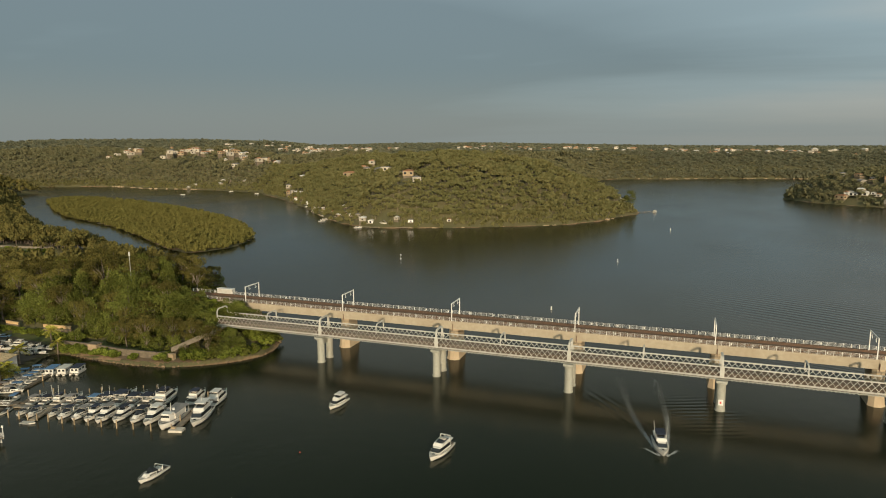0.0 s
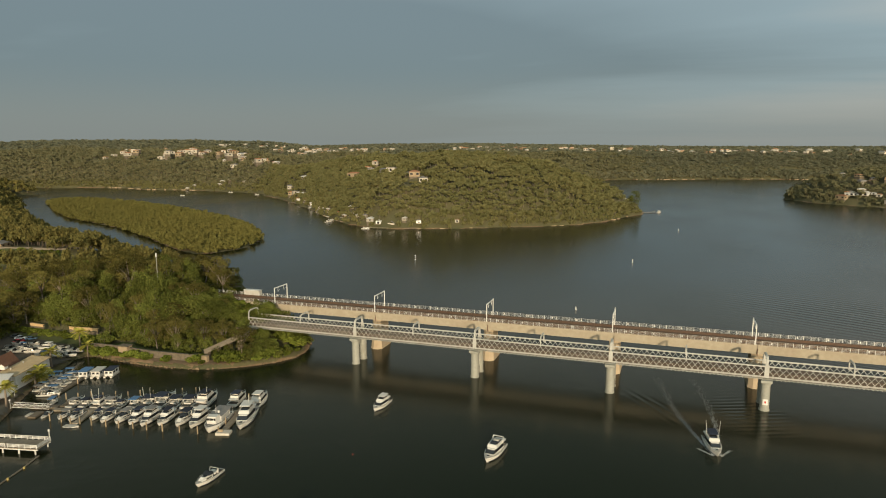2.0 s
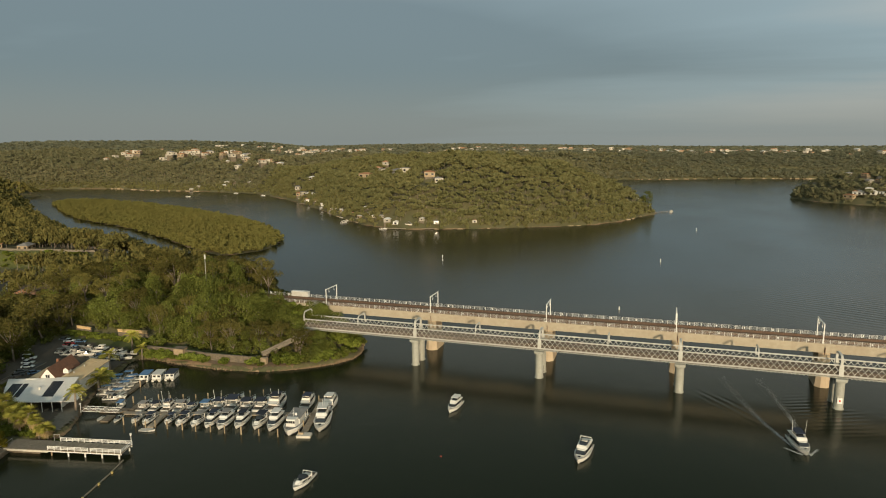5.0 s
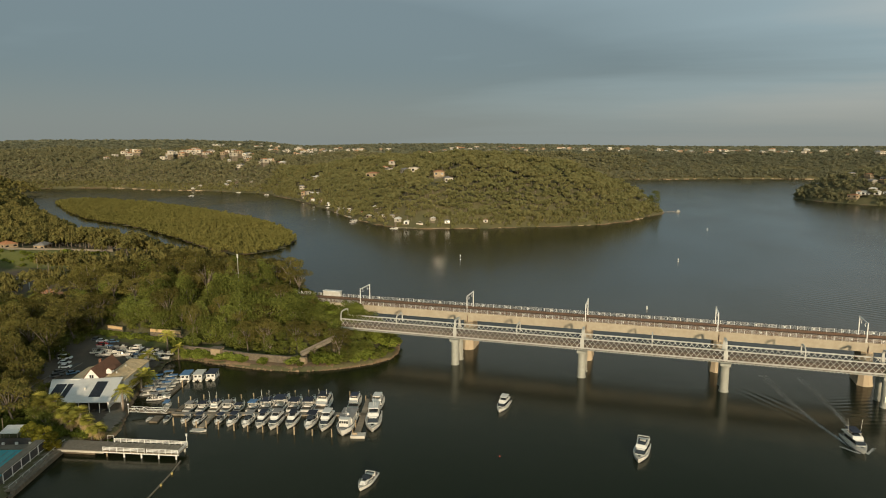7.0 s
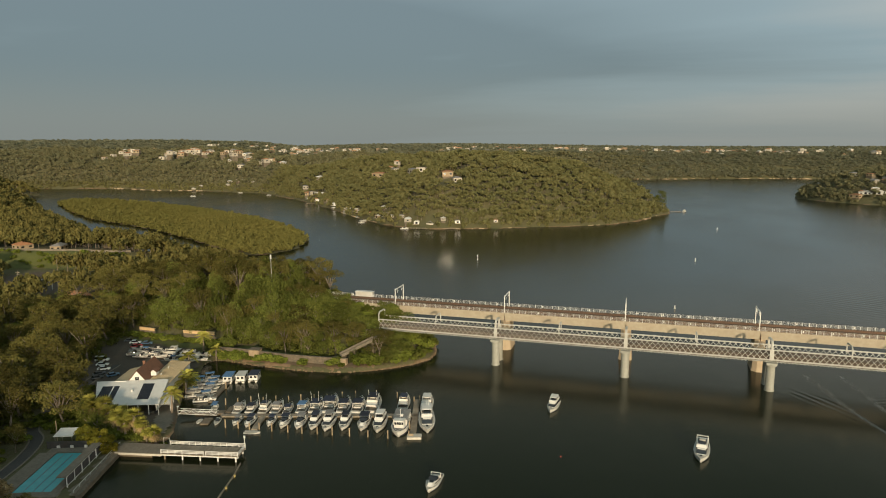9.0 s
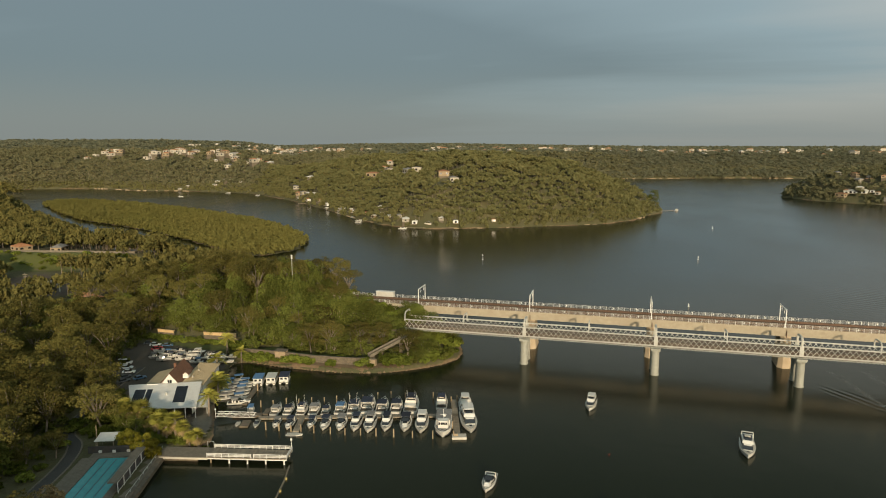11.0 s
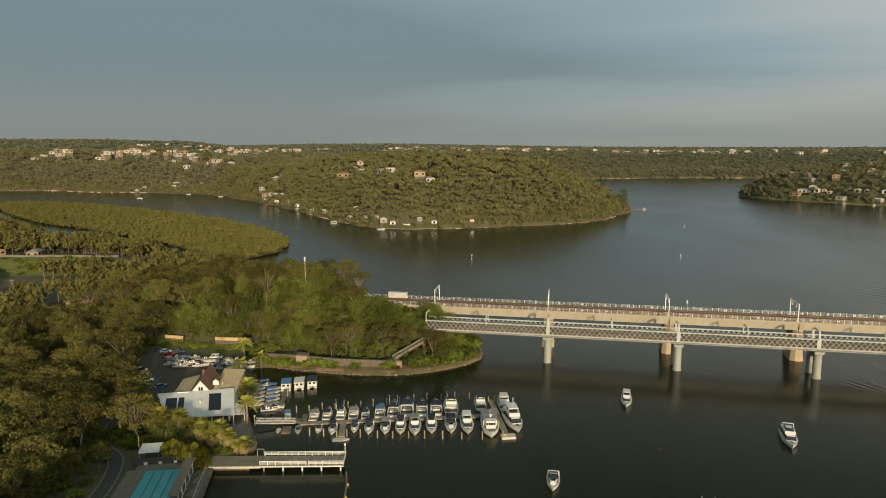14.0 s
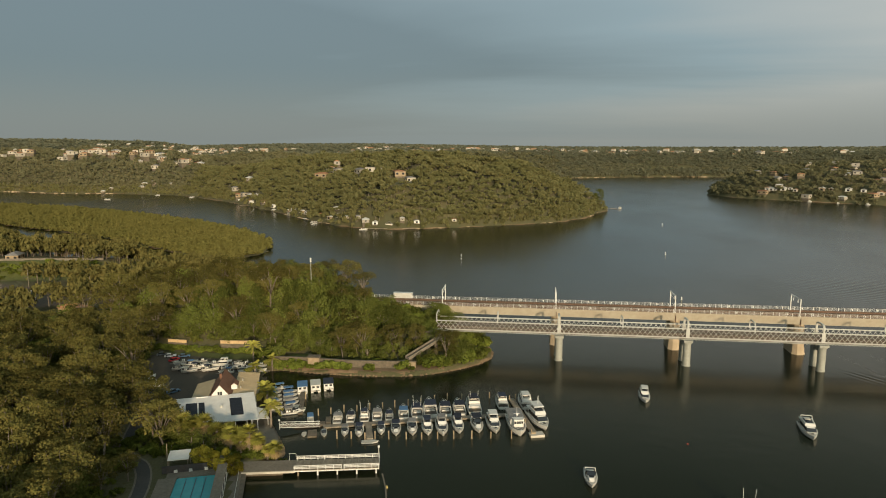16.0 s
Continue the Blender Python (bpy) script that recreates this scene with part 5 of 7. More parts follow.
def smooth_open(pts, n):
    p = [np.array(q, float) for q in pts]
    p = [2 * p[0] - p[1]] + p + [2 * p[-1] - p[-2]]
    out = []
    for i in range(1, len(p) - 2):
        a, b, c, d = p[i - 1:i + 3]
        for t in np.arange(n) / n:
            out.append(0.5 * (2 * b + (c - a) * t + (2 * a - 5 * b + 4 * c - d) * t * t + (3 * b - a - 3 * c + d) * t ** 3))
    return np.array(out + [p[-2]])


drape("boat_yard", "grey asphalt boat yard and car park", "car park", [(-300, 166), (-262, 149), (-232, 128), (-216, 130), (-222, 150), (-231, 166), (-240, 190), (-252, 197), (-290, 199)], M_GRAVEL)
drape("lawn", "mown green lawn below a garden wall", "lawn", [(-290, 199.5), (-252, 197.5), (-243, 193), (-238, 196), (-236, 201), (-250, 207), (-286, 203)], M_LAWN, 0.10)
drape("lawn_bank", "green grass bank above the wall", "lawn", [(-222, 197.5), (-190, 197), (-187, 203), (-205, 208), (-235, 207), (-238, 202)], M_LAWN, 0.10)
M_YARD = surface("brown_ballast", (0.070, 0.052, 0.037), (0.115, 0.086, 0.060), (0.05, 0.042, 0.034), 0.95, fine=0.6, coarse=0.06)
drape("embankment", "grassy railway embankment", "embankment", [(-500, 298), (-486, 276), (-400, 300), (-394, 322), (-428, 318), (-470, 306)], M_LAWN, 0.2, 3.0)
drape("rail_yard", "dark ballasted rail yard and road", "rail yard", [(-440, 262), (-385, 232), (-368, 242), (-325, 258), (-322, 274), (-380, 274), (-430, 284)], M_YARD, 0.15, 3.0)
drape("shore_apron", "worn sandy slipway beside the marina", "slipway", [(-222, 149), (-213, 137.5), (-207.5, 126), (-211, 124), (-217, 132), (-226, 147)], M_SLAB, 0.12, 1.0)
drape("bare_bank", "bare sandy bank above the shore", "bank", [(-236, 192.2), (-219, 190.4), (-206, 190.0), (-186, 191.8), (-172, 198), (-174, 205), (-182, 200), (-187, 195.5), (-206, 194.4), (-226, 195.6), (-237, 195.2)], M_EARTH, 0.05, 0.8)
ribbon("drive", "curved asphalt drive with pale kerbs", "road", [(-268, 172), (-262, 150), (-250, 120.5), (-240, 112), (-234.3, 103), (-229.7, 90), (-224, 70), (-222, 50)], 3.2, M_ASPHALT)
for off in (-1.8, 1.8):
    pts = smooth_open([(-268, 172), (-262, 150), (-250, 120.5), (-240, 112), (-234.3, 103), (-229.7, 90), (-224, 70), (-222, 50)], 6)
    g = Geo()
    shifted = []
    for i, p in enumerate(pts):
        d = pts[min(i + 1, len(pts) - 1)] - pts[max(i - 1, 0)]; d = d / np.linalg.norm(d)
        shifted.append((p[0] - d[1] * off, p[1] + d[0] * off, ground_z(p[0], p[1]) + 0.10))
    for a, b in zip(shifted, shifted[1:]):
        g.bar(a, b, 0.45, 0.2)
    solo("kerb", g, M_SLAB, "pale concrete kerb along the drive", "kerb", kind="structure")


def wall_run(name, label, pts, z0, z1, thick, mat, cap, step_len=2.6):
    """A low wall of separate blocks with a coping."""
    w = thing(name, label, "wall", kind="structure")
    cop = Geo(); body = Geo()
    r = random.Random(len(pts) * 7 + int(z1 * 10))
    for (ax, ay), (bx, by) in zip(pts, pts[1:]):
        ln = math.hypot(bx - ax, by - ay); n = max(1, int(ln / step_len)); ang = math.degrees(math.atan2(by - ay, bx - ax))
        body.box((0, 0, (z0 + z1) / 2), (ln, thick * 0.8, z1 - z0), at=pose((ax + bx) / 2, (ay + by) / 2, 0, 0, 0, ang))
        cop.box((0, 0, z1 + 0.12), (ln + 0.05, thick + 0.25, 0.24), at=pose((ax + bx) / 2, (ay + by) / 2, 0, 0, 0, ang))
        rows = max(1, int((z1 - z0) / 0.75)); hh = (z1 - z0) / rows
        for j in range(rows):
            for k in range(n):
                s = (k + 0.5 + (0.25 if j % 2 else 0)) / n
                if s > 1:
                    continue
                me = block_mesh(round(ln / n, 1), round(hh, 1), thick, mat)
                part("stone", me, None, w, at=pose(ax + (bx - ax) * s, ay + (by - ay) * s, z0 + (j + 0.5) * hh, 0, 0, ang + r.uniform(-1.2, 1.2)))
    part("wall_core", body, M_STONE, w)
    part("coping", cop, cap, w)
    return w


BLOCKS = {}


def block_mesh(l, h, t, mat):
    key = (l, h, t, mat.name)
    if key not in BLOCKS:
        BLOCKS[key] = Geo().box((0, 0, 0), (l - 0.05, t * 1.02, h - 0.05), taper=0.97).mesh("stone", mat)
    return BLOCKS[key]


M_ROCK = surface("shore_rock", (0.12, 0.085, 0.05), (0.21, 0.15, 0.09), (0.07, 0.06, 0.035), 0.95, fine=1.2, coarse=0.3, bump=0.6, spread=0.3, island=True)
rr = random.Random(8)
g = Geo()
for p, q in zip(NEAR_SHORE, np.roll(NEAR_SHORE, -1, axis=0)):
    if not (-240 < p[0] < -150 and 185 < p[1] < 236):
        continue
    for k in range(max(2, int(math.hypot(*(q - p)) / 0.55))):
        c = p + (q - p) * rr.random()
        w = rr.uniform(0.22, 0.75) * (1.3 if rr.random() < 0.1 else 1.0)
        out = rr.uniform(-0.3, 1.5)
        e = (q - p) / np.linalg.norm(q - p)
        x, y = c[0] - e[1] * -out, c[1] + e[0] * -out
        if float(inside(NEAR_SHORE, np.array([x]), np.array([y]))[0]) < -0.4:
            x, y = c[0], c[1]
        g.box((0, 0, 0), (w * rr.uniform(0.9, 1.7), w, w * rr.uniform(0.5, 0.9)), taper=rr.uniform(0.5, 0.8), at=pose(x, y, max(0.1, ground_z(x, y)) + 0.05, rr.uniform(-15, 15), rr.uniform(-15, 15), rr.uniform(0, 180)))
solo("shore_rocks", g, M_ROCK, "tumbled brown sandstone rocks along the bank", "rocks", kind="stuff")
wall_run("shore_wall", "dark sandstone block wall above the river bank", [(-238, 195.3), (-226, 195.8), (-207, 194.6), (-190, 195.6), (-186.5, 197.5)], 1.2, 4.0, 0.6, M_STONE, M_STONE)
wall_run("garden_wall", "low tan garden wall catching the sun", [(-288, 207.6), (-279.5, 207.1)], 4.2, 5.2, 0.5, M_TAN, M_TAN, 3.5)
wall_run("garden_wall", "low tan garden wall catching the sun", [(-265.5, 208.2), (-250.5, 209.4)], 4.2, 5.3, 0.5, M_TAN, M_TAN, 3.5)
wall_run("retaining_wall", "dark stone retaining wall below a garden", [(-288, 207.6), (-279.5, 207.1)], 1.4, 4.0, 0.6, M_STONE, M_STONE, 3.5)
wall_run("retaining_wall", "dark stone retaining wall below a garden", [(-265.5, 208.2), (-250.5, 209.4)], 1.4, 4.0, 0.6, M_STONE, M_STONE, 3.5)
hut = thing("pump_hut", "small tan rendered hut with a dark flat roof", "hut", pose(-221.6, 195.2, 1.4, 0, 0, 6))
part("wall", Geo().box((0, 0, 1.6), (4.2, 3.0, 3.6)), M_SANDST, hut)
part("roof", Geo().box((0, 0, 3.5), (4.7, 3.5, 0.22)), M_STONE, hut, "dark flat roof slab")

ramp = thing("bridge_ramp", "sloping concrete footpath ramp with parapets up to the bridge", "ramp")
a, b, c = Vector((-186.5, 199.5, 3.9)), Vector((-176.5, 209.5, 8.6)), Vector((-174.5, 219.5, 10.6))
d = (b - a).normalized(); s = Vector((-d.y, d.x, 0)).normalized()
part("path", Geo().bar(a, b, 2.4, 0.35).bar(b, c, 2.4, 0.35), M_SLAB, ramp)
for sg in (-1, 1):
    part("parapet", Geo().bar(a + s * sg * 1.15 + Vector((0, 0, 0.6)), b + s * sg * 1.15 + Vector((0, 0, 0.6)), 0.25, 0.9), M_SLAB, ramp)
for t in (0.12, 0.4, 0.7, 0.97):
    p = a.lerp(b, t); part("support", Geo().box((p.x, p.y, (p.z + 0.5) / 2), (1.0, 1.6, p.z - 0.4), at=None), M_STONE, ramp)
part("plinth", Geo().box((-184.0, 196.9, 2.6), (2.6, 1.6, 2.6)), M_SANDST, ramp, "tan sandstone plinth")

# boat shed with solar panels, the tiled house behind it and the long tan roof
SHED = pose(-236.7, 131.4, 1.5, 0, 0, 19.2)
shed = thing("boat_shed", "white metal-roofed boat shed with dark solar panels and open front", "shed", SHED)
roof_out = [(-0.5, -0.8), (19.0, -0.8), (16.5, 14.6), (-6.5, 13.6)]


def shed_z(x, y):
    return 3.6 + 0.17 * (y + 0.8)


g = Geo()
top = [(x, y, shed_z(x, y)) for x, y in roof_out]
g.loft([[(x, y, z - 0.18) for x, y, z in top], top])
roof = part("roof", g, M_ROOFW, shed)
g = Geo()
for t in np.linspace(0.02, 0.98, 34):
    p = Vector(top[0]).lerp(Vector(top[1]), t); q = Vector(top[3]).lerp(Vector(top[2]), t)
    g.bar(p + Vector((0, 0, 0.03)), q + Vector((0, 0, 0.03)), 0.07, 0.07)
tagged(part("roof_rib", g, M_ROOFW, roof), kind="stuff")
for u0, v0, w, l in ((-1.4, 2.0, 3.3, 8.4), (2.3, 2.0, 1.7, 8.4), (11.3, 2.2, 3.6, 9.6)):
    nrow = 6
    for j in range(nrow):
        y0, y1 = v0 + l * j / nrow, v0 + l * (j + 1) / nrow - 0.06
        sh = -0.16
        lo = [(u0 + sh * y0, y0, shed_z(0, y0)), (u0 + w + sh * y0, y0, shed_z(0, y0)), (u0 + w + sh * y1, y1, shed_z(0, y1)), (u0 + sh * y1, y1, shed_z(0, y1))]
        part("solar_panel", Geo().loft([[(x, y, z + dz) for x, y, z in lo] for dz in (0.03, 0.10)]), M_SOLAR, roof)
part("vent", Geo().tube([(7.6, 7.0, shed_z(0, 7) - 0.1), (7.6, 7.0, shed_z(0, 7) + 0.7)], 0.4, 10).tube([(7.6, 7, shed_z(0, 7) + 0.7), (7.6, 7, shed_z(0, 7) + 0.9)], [0.55, 0.2], 10), M_GALV, roof)
part("wall", Geo().box((-1.5, 7.0, 1.5), (0.2, 12.5, 3.6)).box((16.6, 8.5, 1.6), (0.2, 11.5, 3.8)).box((5.5, 13.6, 2.6), (21.5, 0.2, 5.2)).box((2.6, 0.2, 1.4), (6.0, 0.2, 3.4)), M_WHITE, shed)
for u in (0.0, 6.0, 9.2, 12.4, 15.6, 18.6):
    part("post", Geo().box((u, -0.5, 1.6), (0.18, 0.18, 3.6)), M_WHITE, shed)
# no opening here: a dark panel stands for the doorway's shade
part("roller_door", Geo().box((4.2, 0.05, 1.3), (2.4, 0.08, 2.6)), M_GLASSY, shed, "dark panel painted as the shade of an open doorway")
part("awning", Geo().loft([[(17.2, 1.0, 2.9), (21.8, 2.0, 2.3), (20.0, 9.5, 2.3), (16.9, 9.0, 3.6)], [(17.2, 1.0, 2.98), (21.8, 2.0, 2.38), (20.0, 9.5, 2.38), (16.9, 9.0, 3.68)]]), M_ROOFW, shed)
for u, v in ((21.3, 2.2), (19.7, 9.2)):
    part("post", Geo().box((u, v, 1.1), (0.12, 0.12, 2.4)), M_WHITE, shed)
for k in range(11):
    u = 6.8 + k * 1.05
    part("bench", Geo().box((u, 0.6 + 0.3 * (k % 3), 0.45), (0.8, 1.4, 0.08)).box((u - 0.3, 0.6 + 0.3 * (k % 3), 0.2), (0.08, 1.2, 0.45)).box((u + 0.3, 0.6 + 0.3 * (k % 3), 0.2), (0.08, 1.2, 0.45)), M_DARK if k % 3 else M_TIMBER, shed)

house = thing("tiled_house", "white house with a steep brown tiled gable roof", "house", SHED)


def gable(u0, u1, v0, v1, z0, z1, over=0.35):
    um = (u0 + u1) / 2
    walls = Geo().loft([[(u0, v, 0), (u1, v, 0), (u1, v, z0), (um, v, z1 - 0.15), (u0, v, z0)] for v in (v0, v1)])
    r = Geo()
    for sg in (-1, 1):
        e = um + sg * ((u1 - u0) / 2 + over); ze = z0 - over * (z1 - z0) / ((u1 - u0) / 2)
        r.loft([[(e, v, ze), (um, v, z1), (um, v, z1 + 0.18), (e, v, ze + 0.18)] for v in (v0 - over, v1 + over)])
    return walls, r


w, r = gable(3.0, 9.8, 14.2, 29.0, 5.2, 9.4)
part("wall", w, M_WHITE, house); part("roof", r, M_TILE, house, "steep brown tiled roof")
wnd = part("window", Geo().box((6.4, 14.1, 6.7), (1.5, 0.12, 1.3)), M_WHITE, house)
for du in (-0.36, 0.36):
    part("pane", Geo().box((6.4 + du, 14.03, 6.7), (0.6, 0.06, 1.1)), M_GLASSY, wnd)
dorm = part("dormer", Geo().loft([[(9.4, v, 6.3), (11.2, v, 6.3), (11.2, v, 7.5), (10.3, v, 8.2), (9.4, v, 7.6)] for v in (18.0, 20.0)]), M_WHITE, house)
part("dormer_roof", Geo().loft([[(9.2, v, 7.5), (10.3, v, 8.35), (11.5, v, 7.4), (11.5, v, 7.55), (10.3, v, 8.5), (9.2, v, 7.65)] for v in (17.8, 21.5)]), M_TILE, dorm)
part("chimney", Geo().box((6.0, 21.5, 9.6), (0.8, 0.8, 1.8)), M_TILE, house)
part("balcony", Geo().box((1.2, 14.0, 5.3), (3.4, 1.4, 0.2)).box((1.2, 13.35, 5.8), (3.4, 0.08, 0.9)), M_WHITE, house)
part("side_roof", Geo().loft([[(-2.5, v, 4.6), (3.1, v, 5.9), (3.1, v, 6.1), (-2.5, v, 4.8)] for v in (14.6, 29.5)]), M_ROOFT, house, "tan low-pitched roof")
part("side_wall", Geo().loft([[(-2.2, v, 0), (3.0, v, 0), (3.0, v, 5.85), (-2.2, v, 4.62)] for v in (14.8, 29.2)]), M_WHITE, house)
long_shed = thing("long_shed", "long shed with a faded tan metal roof", "shed", SHED)
part("wall", Geo().loft([[(10.2, v, 0), (16.6, v, 0), (16.6, v, 5.0), (10.2, v, 5.6)] for v in (15.0, 35.0)]), M_WHITE, long_shed)
roof = part("roof", Geo().loft([[(9.9, v, 5.68), (17.0, v, 5.0), (17.0, v, 5.2), (9.9, v, 5.88)] for v in (14.4, 35.6)]), M_ROOFT, long_shed, "faded tan metal roof")
g = Geo()
for v in np.arange(15, 35.5, 0.8):
    g.bar((9.95, v, 5.92), (16.95, v, 5.24), 0.06, 0.05)
tagged(part("roof_rib", g, M_ROOFT, roof), kind="stuff")
for v, z in ((20, 5.6), (27, 5.6)):
    part("vent", Geo().tube([(12.0, v, z), (12.0, v, z + 0.8)], 0.18, 8), M_GALV, long_shed)
M_MAROON = surface("dark_red_tile", (0.10, 0.022, 0.018), (0.14, 0.03, 0.025), None, 0.8, fine=2)


def bungalow(at, w, l, h, wall_mat, roof_mat, label, name="house", hip=True, rise=1.9, sides=True):
    t = thing(name, label, "house", at)
    part("wall", Geo().box((0, 0, h / 2), (w, l, h)), wall_mat, t)
    e = 0.5
    r = Geo()
    q = (l / 2 - w * 0.42) if hip else l / 2 + e
    q = max(q, 0.1)
    vs = [(-w / 2 - e, -l / 2 - e, h), (w / 2 + e, -l / 2 - e, h), (w / 2 + e, l / 2 + e, h), (-w / 2 - e, l / 2 + e, h), (0, -q, h + rise), (0, q, h + rise)]
    r.add(vs, [(0, 1, 4), (1, 2, 5, 4), (2, 3, 5), (3, 0, 4, 5), (3, 2, 1, 0)])
    part("roof", r, roof_mat, t)
    for s in (-1, 1) if sides else (-1,):
        for k in (-0.28, 0.28) if sides or l > 14 else (0.0,):
            part("window", Geo().box((k * w, s * (l / 2 + 0.02), h * 0.55), (w * 0.22, 0.1, h * 0.38)), M_GLASSY, t)
            part("window", Geo().box((s * (w / 2 + 0.02), k * l, h * 0.55), (0.1, l * 0.18, h * 0.38)), M_GLASSY, t)
    return t


bungalow(pose(-349, 234, ground_z(-349, 234) - 1.6, 0, 0, 65), 9, 13, 4.0, M_TAN, M_TERRA, "house with an orange terracotta tiled roof among trees")
bungalow(pose(-372, 265, ground_z(-372, 265) - 0.2, 0, 0, 97), 5, 20, 3.4, M_SLAB, M_GREY, "long station shelter with a grey roof", "shelter", False, 0.7)
bungalow(pose(-292, 158, ground_z(-292, 158) - 0.2, 0, 0, 20), 9, 12, 3.2, M_WHITE, M_MAROON, "low house with a dark red tiled roof under trees")
bungalow(pose(-330, 196, ground_z(-330, 196) - 0.2, 0, 0, 30), 9, 12, 3.2, M_WHITE, M_GREY, "low house with a grey roof under trees")
emb = thing("embankment_wall", "pale wall along the top of the railway embankment", "wall", kind="structure")
for xa, xb in ((-500, -482), (-482, -464), (-464, -446), (-446, -428), (-428, -412), (-412, -398)):
    ya, yb = 317 + 0.28 * (xa + 430), 317 + 0.28 * (xb + 430)
    part("wall_panel", Geo().bar((xa, ya, ground_z(xa, ya) + 0.5), (xb - 0.1, yb, ground_z(xb, yb) + 0.5), 0.4, 1.8), M_SLAB, emb)
for k in range(46):
    x = random.uniform(-486, -398)
    plant(BUSHES, x, 299 + 0.28 * (x + 430) + random.uniform(0, 15), random.uniform(0.6, 1.0))
for k, (x, y) in enumerate(((-455, 323), (-481, 318))):
    bungalow(pose(x, y, ground_z(x, y) - 0.2, 0, 0, 20 + 55 * k), 7 + 2 * k, 10, 3.0, M_SANDST, M_TERRA if k == 1 else M_GREY, "low house with a pale roof above the railway" if k != 1 else "low tan house with an orange roof above the railway")


def pole(x, y, h, arm=True):
    z = ground_z(x, y)
    t = thing("power_pole", "grey timber power pole with a crossarm", "pole", pose(x, y, z, 0, 0, 20), "power poles by the railway")
    part("post", Geo().tube([(0, 0, -0.5), (0, 0, h)], [0.2, 0.14], 8), M_SLAB, t)
    if arm:
        part("crossarm", Geo().box((0, 0, h - 0.8), (2.4, 0.14, 0.16)).box((0, 0, h - 2.0), (1.8, 0.12, 0.14)), M_TIMBER, t)
    return t


for x, y, h in ((-475, 341, 13), (-410, 279, 10), (-417, 299, 9), (-386, 233, 13), (-330.5, 263.5, 11), (-325, 275, 11), (-367, 270, 9), (-366, 279, 9)):
    pole(x, y, h, h > 10)
tower = thing("phone_mast", "tall slender grey steel mast with a white head", "mast", pose(-233.3, 228.3, ground_z(-233, 228)))
ht = 36.9 - ground_z(-233, 228)
part("shaft", Geo().tube([(0, 0, -0.5), (0, 0, ht - 1.4)], [0.22, 0.15], 10), M_PIER, tower)
part("head", Geo().tube([(0, 0, ht - 1.8), (0, 0, ht)], 0.36, 10), M_GALV, tower)
gate = thing("signal_gantry", "pale steel portal over the rail yard", "gantry", pose(-383, 239, ground_z(-383, 239), 0, 0, -20))
part("leg", Geo().box((0, 0, 3.3), (0.35, 0.35, 7.0)), M_WHITE, gate); part("leg", Geo().box((0, 9, 3.3), (0.35, 0.35, 7.0)), M_WHITE, gate)
part("beam", Geo().box((0, 4.5, 6.7), (0.3, 9.3, 0.4)).box((0, 4.5, 4.6), (0.25, 9.3, 0.25)), M_WHITE, gate)
box = thing("equipment_box", "long white relay box beside the tracks", "cabinet", pose(-196.6, 248.9, 15.9))
part("body", Geo().box((-1.0, 0, 1.1), (8.4, 2.2, 2.2)), M_GALV, box); part("lid", Geo().box((-1.0, 0, 2.28), (8.7, 2.5, 0.16)), M_WHITE, box)
part("bracket", Geo().box((-1.0, 0, -0.12), (8.6, 2.4, 0.24)), M_CONC, box)

# ---- pool ----
POOL = pose(-227.5, 107.2, 1.5, 0, 0, 20)
M_POOLW = surface("pool_water", (0.07, 0.33, 0.36), (0.09, 0.38, 0.41), None, 0.08, fine=0.6, bump=0.05)
M_LANE = surface("lane_mark", (0.03, 0.06, 0.09), (0.05, 0.08, 0.11), None, 0.3, fine=2, bump=0)
pool = thing("swimming_pool", "outdoor swimming pool with pale turquoise water and dark lane lines", "pool", POOL)
part("coping", Geo().box((4.6, 1.4, 0.1), (14.5, 2.8, 0.5)).box((-2.2, -10.6, 0.1), (4.4, 21.2, 0.5)).box((10.5, -10.6, 0.1), (2.0, 21.2, 0.5)).box((4.6, -22.4, 0.1), (14.5, 2.4, 0.5)), M_SLAB, pool, "worn concrete pool surround")
part("water", Geo().box((4.75, -10.6, -0.1), (9.5, 21.2, 0.3)), M_POOLW, pool, "turquoise pool water")
for k in (2.4, 4.75, 7.1):
    part("lane_line", Geo().box((k, -10.6, 0.056), (0.22, 19.8, 0.012)), M_LANE, pool)
for k in (-0.6, 3.0, 6.8):
    part("start_block", Geo().box((k, 2.3, 0.9), (0.8, 0.3, 0.7)), M_WHITE, pool)
part("screen_wall", Geo().box((4, 2.9, 1.2), (16, 0.2, 2.0)), M_DARK, pool, "dark screen fence")
gal = thing("pool_gallery", "concrete-topped gallery with white posts and dark netting", "gallery", POOL)
part("roof_slab", Geo().box((11.2, -7.6, 3.0), (2.3, 23.6, 0.3)), M_SLAB, gal)
part("netting", Geo().box((12.1, -7.6, 1.7), (0.06, 23.2, 2.3)), M_DARK, gal)
for k in range(7):
    part("post", Geo().box((12.3, 4.0 - k * 3.85, 1.6), (0.18, 0.18, 2.9)), M_WHITE, gal)
part("rail", Geo().box((12.3, -7.6, 0.55), (0.1, 23.4, 0.12)).box((12.3, -7.6, 2.86), (0.1, 23.4, 0.16)), M_WHITE, gal)
wharf = thing("sea_wall_walk", "weathered concrete promenade on a rough stone sea wall", "promenade", POOL, kind="structure")
part("slab", Geo().box((13.9, -8.5, -0.3), (3.4, 27, 0.35)), M_SLAB, wharf)
